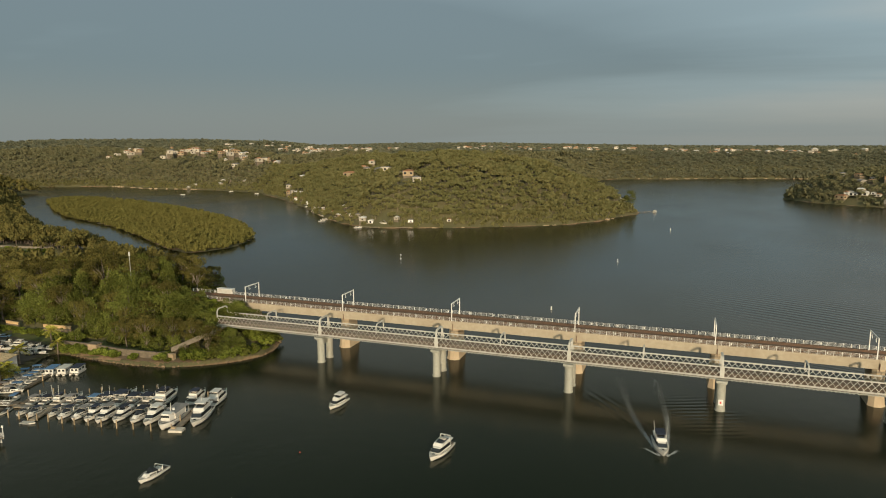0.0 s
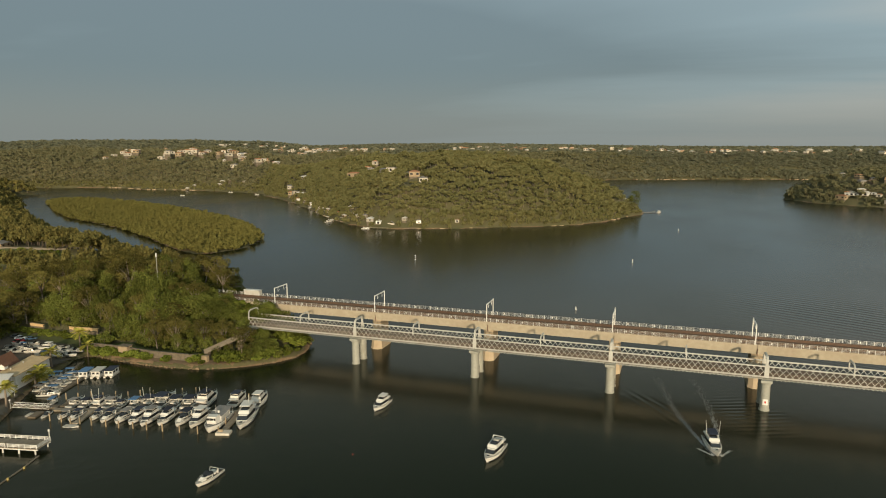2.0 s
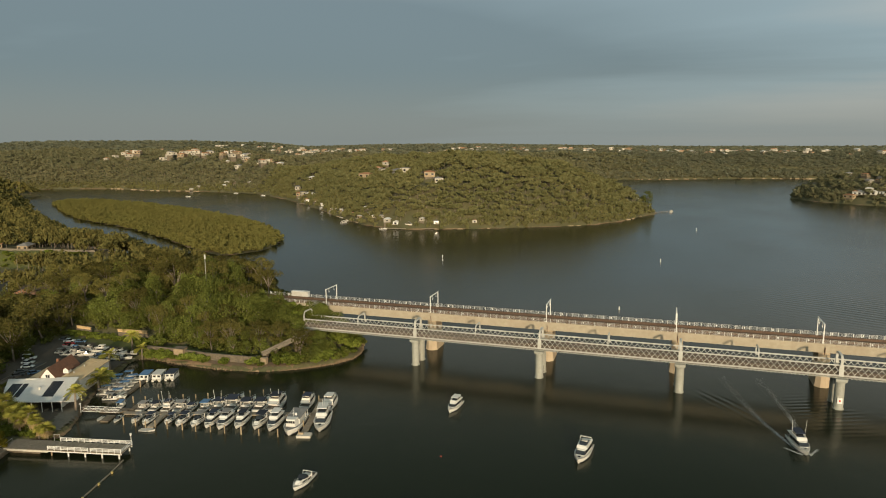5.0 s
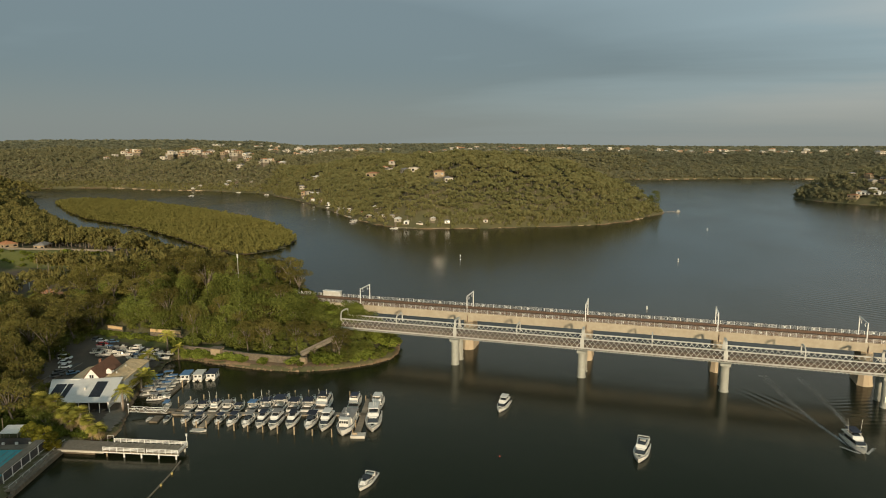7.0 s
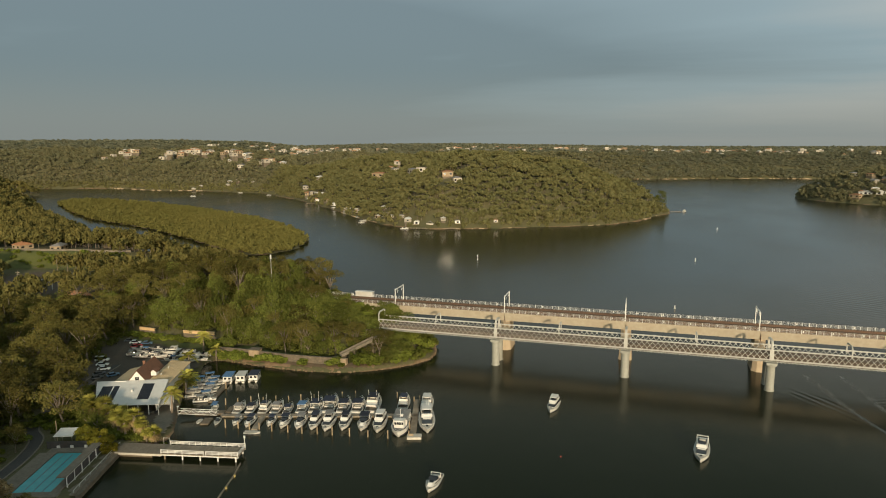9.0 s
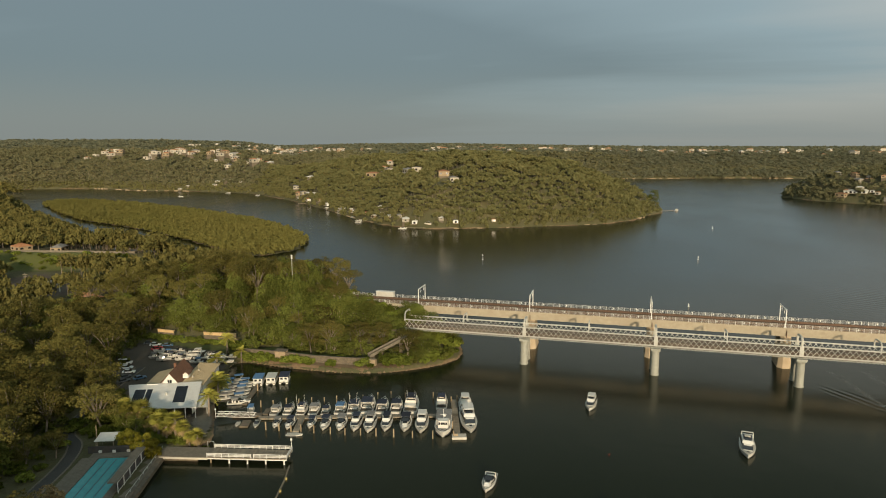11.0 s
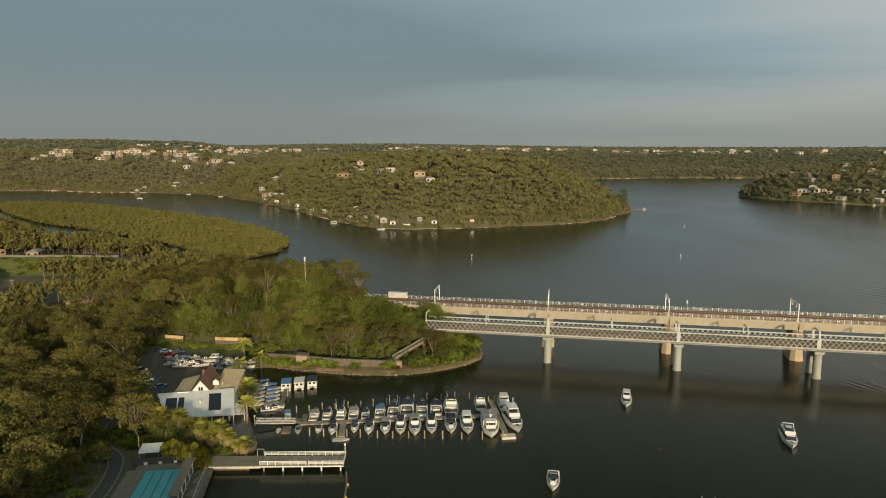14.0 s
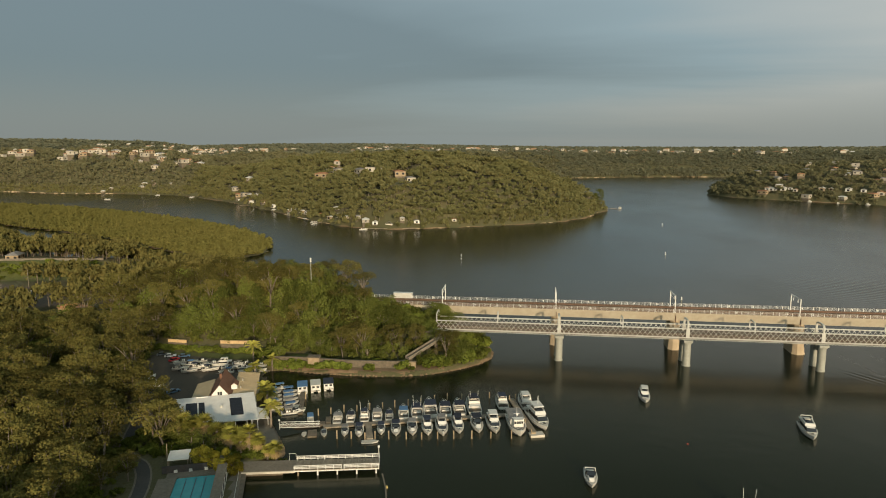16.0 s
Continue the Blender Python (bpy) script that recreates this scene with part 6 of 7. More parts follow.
for k in range(14):
    for j in range(3):
        part("stone", block_mesh(1.95, 0.8, 1.0, M_STONE), None, wharf, at=pose(15.9 + 0.15 * (2 - j), 4.0 - k * 1.95 - (0.9 if j % 2 else 0), -0.5 - 0.75 * j, 0, 0, 90 + random.uniform(-2, 2)))
part("sea_wall", Geo().box((15.8, -8.5, -1.6), (0.7, 27, 2.9)), M_STONE, wharf)
part("kerb", Geo().box((15.3, -8.5, -0.02), (0.5, 27, 0.3)), M_SLAB, wharf)
part("handrail", Geo().bar((15.0, 4.8, 0.75), (15.0, -21.5, 0.75), 0.1, 0.1), M_GALV, wharf)
for k in range(10):
    part("post", Geo().box((15.0, 4.6 - 2.9 * k, 0.3), (0.1, 0.1, 1.0)), M_GALV, wharf)
kiosk = thing("pool_shelter", "open shelter with a pale sloping metal roof", "shelter", pose(-230, 113.2, 1.5, 0, 0, 20))
part("roof", Geo().loft([[(-2.6, -2.2, 2.9), (2.6, -2.2, 2.9), (2.6, 2.2, 3.5), (-2.6, 2.2, 3.5)], [(-2.6, -2.2, 3.05), (2.6, -2.2, 3.05), (2.6, 2.2, 3.65), (-2.6, 2.2, 3.65)]]), M_ROOFW, kiosk)
for u in (-2.3, 2.3):
    for v in (-1.9, 1.9):
        part("post", Geo().box((u, v, 1.5), (0.14, 0.14, 3.1)), M_TIMBER, kiosk)
light_pole = thing("lamp_pole", "bare pale lamp pole", "pole", pose(-233.2, 112.8, 1.4))
part("shaft", Geo().tube([(0, 0, -0.4), (0.1, 0, 6.5)], [0.16, 0.1], 8), M_PILE, light_pole)

# ---- fishing jetty ----
JET = pose(-200.4, 117.6, 0, 0, 0, 11.7)
jetty = thing("jetty", "jetty with white timber rails on piles", "jetty", JET)
for k in range(54):
    part("plank", block_mesh(0.43, 0.17, 5.6, M_TIMBER), None, jetty, at=pose(0.2 + k * 0.405, 0, 1.62))
part("beam", Geo().box((10.9, -2.5, 1.35), (21.8, 0.3, 0.35)).box((10.9, 2.5, 1.35), (21.8, 0.3, 0.35)), M_WHITE, jetty)
for k in range(5):
    for v in (-2.4, 2.4):
        part("pile", Geo().tube([(1 + 5 * k, v, -3), (1 + 5 * k, v, 1.5)], 0.22, 8), M_WHITE if k else M_PILE, jetty)
for v, gaps in ((-2.7, ((0, 12.2), (12.7, 21.8))), (2.7, ((0, 21.8),))):
    for x0, x1 in gaps:
        g = Geo()
        for z in (0.45, 0.8, 1.15):
            g.box(((x0 + x1) / 2, v, 1.7 + z), (x1 - x0, 0.08, 0.16))
        fence = part("rail", g, M_WHITE, jetty)
        for x in np.linspace(x0 + 0.1, x1 - 0.1, int((x1 - x0) / 1.75) + 1):
            part("rail_post", Geo().box((x, v, 2.3), (0.16, 0.13, 1.3)), M_WHITE, fence)
g = Geo()
for z in (0.45, 0.8, 1.15):
    g.box((21.8, 0, 1.7 + z), (0.08, 5.4, 0.16))
part("rail", g, M_WHITE, jetty)
part("light_post", Geo().tube([(21.6, 2.6, 1.6), (21.6, 2.6, 4.6)], 0.09, 8).tube([(21.6, 2.6, 4.6), (21.6, 2.6, 5.2)], 0.28, 10), M_WHITE, jetty, "white lamp post with a drum head")
apron = thing("jetty_apron", "flat concrete landing before the jetty", "landing", JET, kind="structure")
part("slab", Geo().box((-6.9, 0.2, 1.5), (14.0, 5.8, 0.3)), M_SLAB, apron)
part("edge", Geo().box((-6.9, -2.75, 1.3), (14.2, 0.3, 0.5)), M_CREAM, apron, "pale edge beam")
part("wall", Geo().box((-8.5, 0.6, -0.4), (11, 4.8, 3.4)), M_STONE, apron)
gatef = thing("gate_frame", "small grey steel gate frame on the landing", "gate", JET)
part("frame", Geo().bar((-0.2, 2.9, 1.6), (-0.2, 2.9, 3.6), 0.08, 0.08).bar((-2, 2.9, 1.6), (-2, 2.9, 3.6), 0.08, 0.08).bar((-0.2, 2.9, 3.6), (-2, 2.9, 3.6), 0.08, 0.08), M_GALV, gatef)
boom = thing("floating_boom", "grey floating boom with yellow floats", "boom")
bp = [(-177.6, 119.0), (-175.3, 112.5), (-173.8, 106.7), (-172.0, 100), (-169.5, 92), (-166.5, 84)]
part("pipe", Geo().tube([(x, y, 0.12) for x, y in bp], 0.22, 8), M_SLAB, boom)
M_YELLOW = surface("yellow_float", (0.36, 0.27, 0.09), (0.42, 0.33, 0.12), (0.24, 0.19, 0.08), 0.6, fine=2)
for x, y in bp[1:]:
    part("float", Geo().tube([(x + 0.3, y, -0.1), (x + 0.3, y, 0.55)], [0.34, 0.28], 10), M_YELLOW, boom)


# ---- boats ----
def hull_half(t, full):
    """Half beam along the boat, 0 stern to 1 bow."""
    return (0.86 + 0.14 * math.sin(min(t / 0.5, 1) * math.pi / 2)) * (1 - max(0.0, (t - full) / (1 - full)) ** 2.1)


def boat(kind, L, at, label, group="", canvas=None, category="boat"):
    """A boat at the water line, bow along +x, its middle at the origin."""
    canvas = canvas or M_NAVY
    B = {"runabout": 0.34, "trawler": 0.36, "dinghy": 0.42, "hire": 0.40}.get(kind, 0.355) * L
    F = {"runabout": 0.085, "trawler": 0.115, "dinghy": 0.09, "hire": 0.10}.get(kind, 0.098) * L
    full = {"trawler": 0.6, "hire": 0.6}.get(kind, 0.45)
    t = thing({"runabout": "speedboat", "trawler": "trawler_boat", "dinghy": "dinghy", "hire": "hire_boat"}.get(kind, "motor_cruiser"), label, category, at, group)
    N = 14
    rings, deck = [], []
    for i in range(N + 1):
        q = i / N
        hb = max(0.03, hull_half(q, full) * B / 2)
        x = -L / 2 + q * L
        sheer = F * (0.85 + 0.42 * q * q)
        rake = 0.10 * L * max(0, (q - 0.6) / 0.4) ** 1.5
        rings.append([(x - rake, -hb * 0.55, -0.35), (x - rake * 0.5, -hb * 0.93, sheer * 0.35), (x, -hb, sheer), (x, hb, sheer), (x - rake * 0.5, hb * 0.93, sheer * 0.35), (x - rake, hb * 0.55, -0.35)])
        deck.append((x, hb, sheer))
    hull = part("hull", Geo().loft(rings), M_GEL, t)
    st = Geo()
    st.loft([[(r[0][0] * 0.5 + r[1][0] * 0.5, r[1][1] * 1.005 - 0.0, 0.02), (r[1][0], r[1][1] * 1.015, F * 0.20), (r[4][0], r[4][1] * 1.015, F * 0.20), (r[3][0] * 0 + r[5][0] * 0.5 + r[4][0] * 0.5, r[4][1] * 1.005, 0.02)] for r in rings[:-1]])
    part("boot_stripe", st, M_STRIPE, hull)
    g = Geo()
    vs = []
    for x, hb, z in deck[1:-1]:
        vs += [(x, -hb * 0.88, z + 0.03), (x, hb * 0.88, z + 0.03)]
    g.add(vs, [(2 * i, 2 * i + 2, 2 * i + 3, 2 * i + 1) for i in range(len(deck) - 3)])
    part("deck", g, M_CREAM if kind != "trawler" else M_GREY, t)
    def block(name, x0, x1, w0, w1, z0, z1, mat, rake0=0.0, rake1=0.0, inset=0.86, parent=None, lab=""):
        lo = [(x0 * L, -w0 * B / 2, z0), (x1 * L, -w1 * B / 2, z0), (x1 * L, w1 * B / 2, z0), (x0 * L, w0 * B / 2, z0)]
        hi = [((x0 + rake0) * L, -w0 * B / 2 * inset, z1), ((x1 - rake1) * L, -w1 * B / 2 * inset, z1), ((x1 - rake1) * L, w1 * B / 2 * inset, z1), ((x0 + rake0) * L, w0 * B / 2 * inset, z1)]
        return part(name, Geo().loft([lo, hi]), mat, parent or t, lab)
    z = F * 0.95
    if kind in ("express", "runabout"):
        if kind == "express":
            block("cabin", -0.02, 0.34, 0.80, 0.40, z, z + 0.085 * L, M_GEL, 0.0, 0.10)
        # flat slab on the deck, coloured as dark as a shaded cockpit
        block("cockpit", -0.45, -0.03, 0.80, 0.80, z + 0.02, z + 0.07, M_WELL_SHADE)
        for s in (-0.16, -0.26):
            block("seat", s - 0.03, s + 0.03, 0.62, 0.62, z + 0.04, z + 0.55, M_GEL)
        block("windscreen", -0.06, 0.10, 0.80, 0.62, z + (0.085 * L if kind == "express" else 0.1), z + 0.15 * L, M_GLASSY, 0.02, 0.10, 0.85, lab="dark raked windscreen")
        if kind == "express":
            for sy in (-1, 1):
                part("side_window", Geo().bar((0.02 * L, sy * B * 0.395, z + 0.045 * L), (0.20 * L, sy * B * 0.30, z + 0.045 * L), 0.05, 0.035 * L), M_GLASSY, t)
        if canvas is not M_GEL:
            block("canopy", -0.36, 0.0, 0.80, 0.78, z + 0.195 * L, z + 0.208 * L, canvas, 0.02, 0.02, 0.92, lab="canvas bimini canopy")
            for sx in (-0.31, -0.07):
                for sy in (-1, 1):
                    part("canopy_post", Geo().bar((sx * L, sy * B * 0.36, z), (sx * L, sy * B * 0.34, z + 0.205 * L), 0.05, 0.05), M_GALV, t)
        if kind == "express":
            block("hatch", 0.10, 0.20, 0.40, 0.36, z + 0.082 * L, z + 0.090 * L, M_GLASSY)
            g = Geo()
            for sy in (-1, 1):
                g.bar((-0.22 * L, sy * B * 0.40, z), (-0.25 * L, sy * B * 0.36, z + 0.135 * L), 0.1, 0.2)
            g.bar((-0.25 * L, -B * 0.37, z + 0.135 * L), (-0.25 * L, B * 0.37, z + 0.135 * L), 0.2, 0.1)
            part("radar_arch", g, M_GEL, t)
    elif kind in ("fly", "flywhite", "open"):
        h1 = z + 0.118 * L
        block("cabin", -0.30, 0.28, 0.80, 0.56, z, h1, M_GEL, 0.0, 0.12)
        block("cabin_window", -0.26, 0.255, 0.815, 0.60, z + 0.040 * L, z + 0.104 * L, M_GLASSY, 0.01, 0.055, 0.97, lab="dark wraparound cabin windows")
        block("flybridge", -0.28, 0.12, 0.74, 0.66, h1, h1 + 0.06 * L, M_GEL, 0.0, 0.05, 0.95)
        block("flybridge_floor", -0.46, -0.26, 0.72, 0.72, h1 - 0.05, h1 + 0.04, M_GEL)
        block("console", -0.04, 0.05, 0.45, 0.40, h1 + 0.06 * L, h1 + 0.10 * L, M_GLASSY, 0.0, 0.05, lab="dark flybridge windscreen")
        block("helm_seat", -0.20, -0.12, 0.40, 0.40, h1 + 0.03 * L, h1 + 0.09 * L, M_CREAM)
        top = M_GEL if kind == "flywhite" else canvas
        if kind == "open":
            block("flybridge_seat", -0.24, -0.06, 0.56, 0.54, h1 + 0.058 * L, h1 + 0.066 * L, M_NAVY, lab="dark seats on the open flybridge")
            g = Geo()
            for sy in (-1, 1):
                g.bar((-0.24 * L, sy * B * 0.36, h1), (-0.29 * L, sy * B * 0.34, h1 + 0.12 * L), 0.14, 0.3)
            g.bar((-0.29 * L, -B * 0.35, h1 + 0.12 * L), (-0.29 * L, B * 0.35, h1 + 0.12 * L), 0.35, 0.14)
            part("radar_arch", g, M_GEL, t)
        else:
          block("hard_top" if kind == "flywhite" else "canopy", -0.30, 0.03, 0.66, 0.60, h1 + 0.130 * L, h1 + 0.145 * L, top, 0.0, 0.02, 0.94, lab="flat top over the flybridge")
        for sx in (() if kind == "open" else (-0.28, -0.02)):
            for sy in (-1, 1):
                part("canopy_post", Geo().bar((sx * L, sy * B * 0.33, h1), (sx * L, sy * B * 0.30, h1 + 0.130 * L), 0.06, 0.06), M_GALV, t)
        # cockpit and flybridge well: flat slabs with the shade in their colour
        block("cockpit", -0.47, -0.30, 0.80, 0.80, z - 0.02, z + 0.06, M_WELL_SHADE)
        block("flybridge_well", -0.26, 0.02, 0.62, 0.56, h1 + 0.055 * L, h1 + 0.064 * L, M_WELL_SHADE)
        block("hatch", 0.30, 0.345, 0.16, 0.16, z + 0.02 * L, z + 0.035 * L, M_GLASSY)
    elif kind == "trawler":
        block("cabin", -0.30, 0.10, 0.82, 0.80, z, z + 0.13 * L, M_GEL, 0.0, 0.0, 0.97)
        block("wheelhouse", 0.10, 0.27, 0.72, 0.56, z, z + 0.17 * L, M_GEL, 0.0, 0.02, 0.92)
        for k in (-0.22, -0.07, 0.07, 0.22):
            part("window", Geo().box((0.265 * L - 0.02, k * B * 0.9, z + 0.115 * L), (0.06, 0.11 * B, 0.05 * L)), M_GLASSY, t)
        block("roof", -0.44, 0.12, 0.92, 0.88, z + 0.135 * L, z + 0.145 * L, M_GREY, lab="long flat grey awning roof")
        for sx in (-0.42, -0.3):
            for sy in (-1, 1):
                part("post", Geo().bar((sx * L, sy * B * 0.42, z), (sx * L, sy * B * 0.42, z + 0.14 * L), 0.08, 0.08), M_WHITE, t)
        part("mast", Geo().tube([(0.04 * L, 0, z + 0.14 * L), (0.02 * L, 0, z + 0.34 * L)], [0.09, 0.05], 6).bar((0.04 * L, -1.0, z + 0.22 * L), (0.04 * L, 1.0, z + 0.22 * L), 0.07, 0.07), M_WHITE, t)
        part("funnel", Geo().tube([(-0.05 * L, 0.3, z + 0.145 * L), (-0.05 * L, 0.3, z + 0.19 * L)], 0.35, 10), M_WHITE, t)
    elif kind == "hire":
        block("cockpit", -0.42, 0.25, 0.76, 0.66, z + 0.0, z + 0.06, M_CREAM)
        block("console", -0.02, 0.08, 0.62, 0.55, z, z + 0.55, M_GEL)
        block("canopy", -0.44, 0.20, 0.98, 0.90, z + 1.55, z + 1.67, canvas, 0.02, 0.02, 0.9, lab="flat canvas canopy")
        for sx in (-0.38, 0.1):
            for sy in (-1, 1):
                part("canopy_post", Geo().bar((sx * L, sy * B * 0.38, z), (sx * L, sy * B * 0.38, z + 1.55), 0.05, 0.05), M_GALV, t)
    else:
        block("thwart", -0.1, 0.0, 0.8, 0.8, F * 0.8, F * 1.0, M_TIMBER)
        block("inside", -0.42, 0.3, 0.74, 0.6, F * 0.98, F * 1.06, M_CREAM)
    if kind in ("express", "fly", "flywhite", "open", "trawler"):
        g = Geo()
        rail = [(x, y * s * 0.93, zz + 0.55) for s, order in ((1, 1), (-1, -1)) for x, y, zz in (deck[8:] if order == 1 else deck[8:][::-1])]
        for p, q in zip(rail, rail[1:]):
            g.bar(p, q, 0.045, 0.045)
        for p in rail[::2]:
            g.bar((p[0], p[1], p[2] - 0.55), p, 0.04, 0.04)
        part("bow_rail", g, M_GALV, t, "thin steel bow rail")
    if kind in ("runabout", "hire", "dinghy"):
        part("outboard", Geo().box((-0.52 * L, 0, F * 0.95), (0.45, 0.4, 0.65), taper=0.8).box((-0.52 * L, 0, 0.1), (0.16, 0.14, 1.0)), M_RUBBER, t, "black outboard motor")
    return t


def antennas(t, spots, z0, z1):
    for x, y in spots:
        part("antenna", Geo().tube([(x, y, z0), (x - 0.15, y * 1.3, z1)], 0.05, 5), M_WHITE, t)


MAR = math.radians(16.4)


def berth(s, d):
    return (-201.7 + s * math.cos(MAR) - d * math.sin(MAR), 144.4 + s * math.sin(MAR) + d * math.cos(MAR))


def moor(kind, s, d0, d1, label, canvas=None, outward=-1, turn=0.0):
    """Berth a boat at s along the walkway, its ends at d0 (stern) and d1 (bow) from it."""
    x, y = berth(s, (d0 + d1) / 2)
    return boat(kind, abs(d1 - d0), pose(x, y, 0, 0, 0, 16.4 + (90 if d1 > d0 else -90) - 4 + turn), label, "boats in the marina", canvas)


A1, A2, A3 = "white express cruiser with a dark canvas canopy in its berth", "white flybridge cruiser with dark windows in its berth", "white sports cruiser with a grey canopy in its berth"
for kind, s, d0, d1, lab, cv in (
        ("express", 6.5, -1.4, -7.6, A3, M_GREY), ("express", 10.7, -1.4, -8.9, A1, M_NAVY), ("express", 17.2, -1.4, -8.2, A1, M_NAVY), ("express", 21.5, -1.3, -9.8, A1, M_NAVY),
        ("express", 26.4, -1.3, -10.3, A3, M_GREY), ("fly", 30.9, -1.3, -10.9, A2, M_NAVY), ("fly", 35.2, -1.3, -12.0, A2, M_GREY), ("fly", 40.2, -1.3, -11.2, A2, M_NAVY),
        ("express", 46.0, -1.3, -11.7, A1, M_NAVY), ("flywhite", 50.9, -1.3, -12.9, "white flybridge cruiser with a white hard top", None),
        ("express", 4.4, 1.4, 9.8, A3, M_GREY), ("express", 8.4, 1.8, 10.0, A1, M_NAVY), ("fly", 12.7, 1.4, 10.2, A2, M_NAVY), ("express", 16.6, 1.6, 10.8, A3, M_GREY),
        ("express", 20.3, 1.6, 8.9, A1, M_NAVY), ("express", 24.9, 1.6, 11.2, "white cruiser with a blue canvas canopy in its berth", M_BLUE), ("express", 29.2, 1.6, 12.8, A1, M_NAVY),
        ("express", 33.5, 1.6, 14.6, A2, M_NAVY), ("express", 38.2, 1.6, 12.8, A1, M_NAVY), ("express", 42.8, 1.6, 12.9, A2, M_NAVY), ("fly", 47.6, 1.6, 15.2, A2, M_NAVY),
        ("fly", 57.4, 4.6, 15.6, A2, M_NAVY), ("flywhite", 65.0, 3.4, 15.2, "white flybridge cruiser with a white hard top", None)):
    bt = moor(kind, s, d0, d1, lab, cv)
    if s in (29.2, 47.6, 12.7):
        antennas(bt, ((-2.6, 1.0), (-2.6, -1.0)), 2.0, 6.6)
moor("trawler", 57.5, -1.6, -16.0, "old white wooden trawler with a long grey awning roof")
big = moor("flywhite", 65.3, 1.2, -13.3, "large white motor yacht with a flybridge and mast", None, turn=7)
antennas(big, ((-1.5, 0.0), (-2.2, 0.5)), 4.0, 7.6)
x, y = berth(13.6, -12.2)
boat("dinghy", 5.0, pose(x, y, 0, 0, 0, 12), "slim white rowing dinghy at the end of a finger pontoon", "small boats at the marina")
x, y = berth(0.4, -4.4)
boat("runabout", 5.4, pose(x, y, 0, 0, 0, -70), "small white runabout with an outboard", "small boats at the marina", M_GEL)
x, y = berth(-5.4, -4.2)
boat("dinghy", 3.4, pose(x, y, 0, 0, 0, -75), "small grey inflatable dinghy at a pontoon", "small boats at the marina")
for s, d, a, cv in ((-15.3, 35, 20, M_BLUE), (-11.9, 31.0, 14, M_BLUE), (-11.6, 27.5, 18, M_BLUE), (-11.3, 24.0, 12, M_BLUE), (-10.8, 20.6, 20, M_GREY), (-10.2, 17.0, 16, M_BLUE), (-17.4, 31.0, 15, M_BLUE),
                    (-16.8, 27.3, 18, M_BLUE), (-16.3, 23.8, 14, M_GREY), (-15.9, 20.3, 18, M_BLUE), (-15.4, 16.8, 15, M_GREY), (-4.0, 6.4, 95, M_BLUE)):
    x, y = berth(s, d)
    boat("hire", 5.0, pose(x, y, 0, 0, 0, a + 16), "small white hire boat with a flat blue canopy" if cv is M_BLUE else "small white hire boat with a faded grey canopy", "hire boats", cv)
x, y = berth(-9.6, 12.6)
boat("express", 7.6, pose(x, y, 0, 0, 0, 26), "cream cabin boat with a brown canopy", "hire boats", M_GREY)


def houseboat(x, y, a, cv, label):
    t = thing("houseboat", label, "houseboat", pose(x, y, 0, 0, 0, a) @ Matrix.Scale(0.88, 4), "houseboats")
    part("pontoon", Geo().box((-1.35, 0, 0.1), (0.9, 7, 0.8)).box((1.35, 0, 0.1), (0.9, 7, 0.8)), M_GEL, t)
    part("deck", Geo().box((0, 0, 0.56), (3.9, 7.2, 0.12)), M_CREAM, t)
    body = part("cabin", Geo().box((0, 0.3, 1.75), (3.5, 5.6, 2.3)), M_WHITE, t)
    for u in (-0.85, 0.85):
        part("window", Geo().box((u, -2.52, 1.95), (1.0, 0.08, 0.8)), M_GLASSY, body)
    for s in (-1, 1):
        for v in (-1.2, 1.2):
            part("window", Geo().box((s * 1.76, v, 1.95), (0.08, 1.2, 0.8)), M_GLASSY, body)
    part("roof", Geo().box((0, 0, 2.98), (4.0, 6.8, 0.14)), cv, t, "flat roof")
    part("outboard", Geo().box((0.3, -3.8, 0.7), (0.4, 0.5, 0.7), taper=0.8).box((0.3, -3.8, 0.0), (0.14, 0.16, 1.0)), M_RUBBER, t)
    part("railing", Geo().box((0, -3.45, 1.3), (3.7, 0.06, 0.08)).box((-1.8, -3.1, 1.0), (0.06, 0.06, 0.9)).box((1.8, -3.1, 1.0), (0.06, 0.06, 0.9)), M_WHITE, t)
    return t


houseboat(-218.2, 172.6, 20, M_BLUE, "white box houseboat with a blue roof"); houseboat(-214.1, 174.4, 20, M_GEL, "white box houseboat with a pale roof"); houseboat(-210.2, 176.6, 20, M_NAVY, "white box houseboat with a dark blue roof")

# moored on the river
boat("flywhite", 10.2, pose(-102.1, 181.0, 0, 0, 0, -94), "white flybridge cruiser at anchor on the river", "boats at anchor")
boat("open", 12.2, pose(-58.6, 159.8, 0, 0, 0, -97), "white motor cruiser with dark windows at anchor", "boats at anchor", M_NAVY)
boat("express", 9.6, pose(-124.5, 123.2, 0, 0, 0, -90), "white open sports boat with a radar arch at anchor", "boats at anchor", M_GEL)
unseen = boat("fly", 10.5, pose(-90.3, 107.5, 0, 0, 0, -95), "white fishing cruiser with tall antennas at anchor", "boats at anchor", M_NAVY)
antennas(unseen, ((-4.6, 1.1), (-4.6, -1.1)), 2.0, 6.2)
runner = boat("fly", 12.2, pose(-1.0, 183.2, 0, 0, 0, -80), "white game fishing boat with black canopy under way", "", M_NAVY)
antennas(runner, ((-1.2, 1.5), (-1.2, -1.5)), 2.0, 7.5)
M_FOAM = surface("foam", (0.30, 0.31, 0.30), (0.50, 0.50, 0.48), None, 0.6, fine=1.5, bump=0.1)
wake = thing("boat_wake", "white foam wake trailing behind the moving boat", "wake", runner.matrix_basis.copy(), kind="stuff")
rw = np.random.default_rng(4)


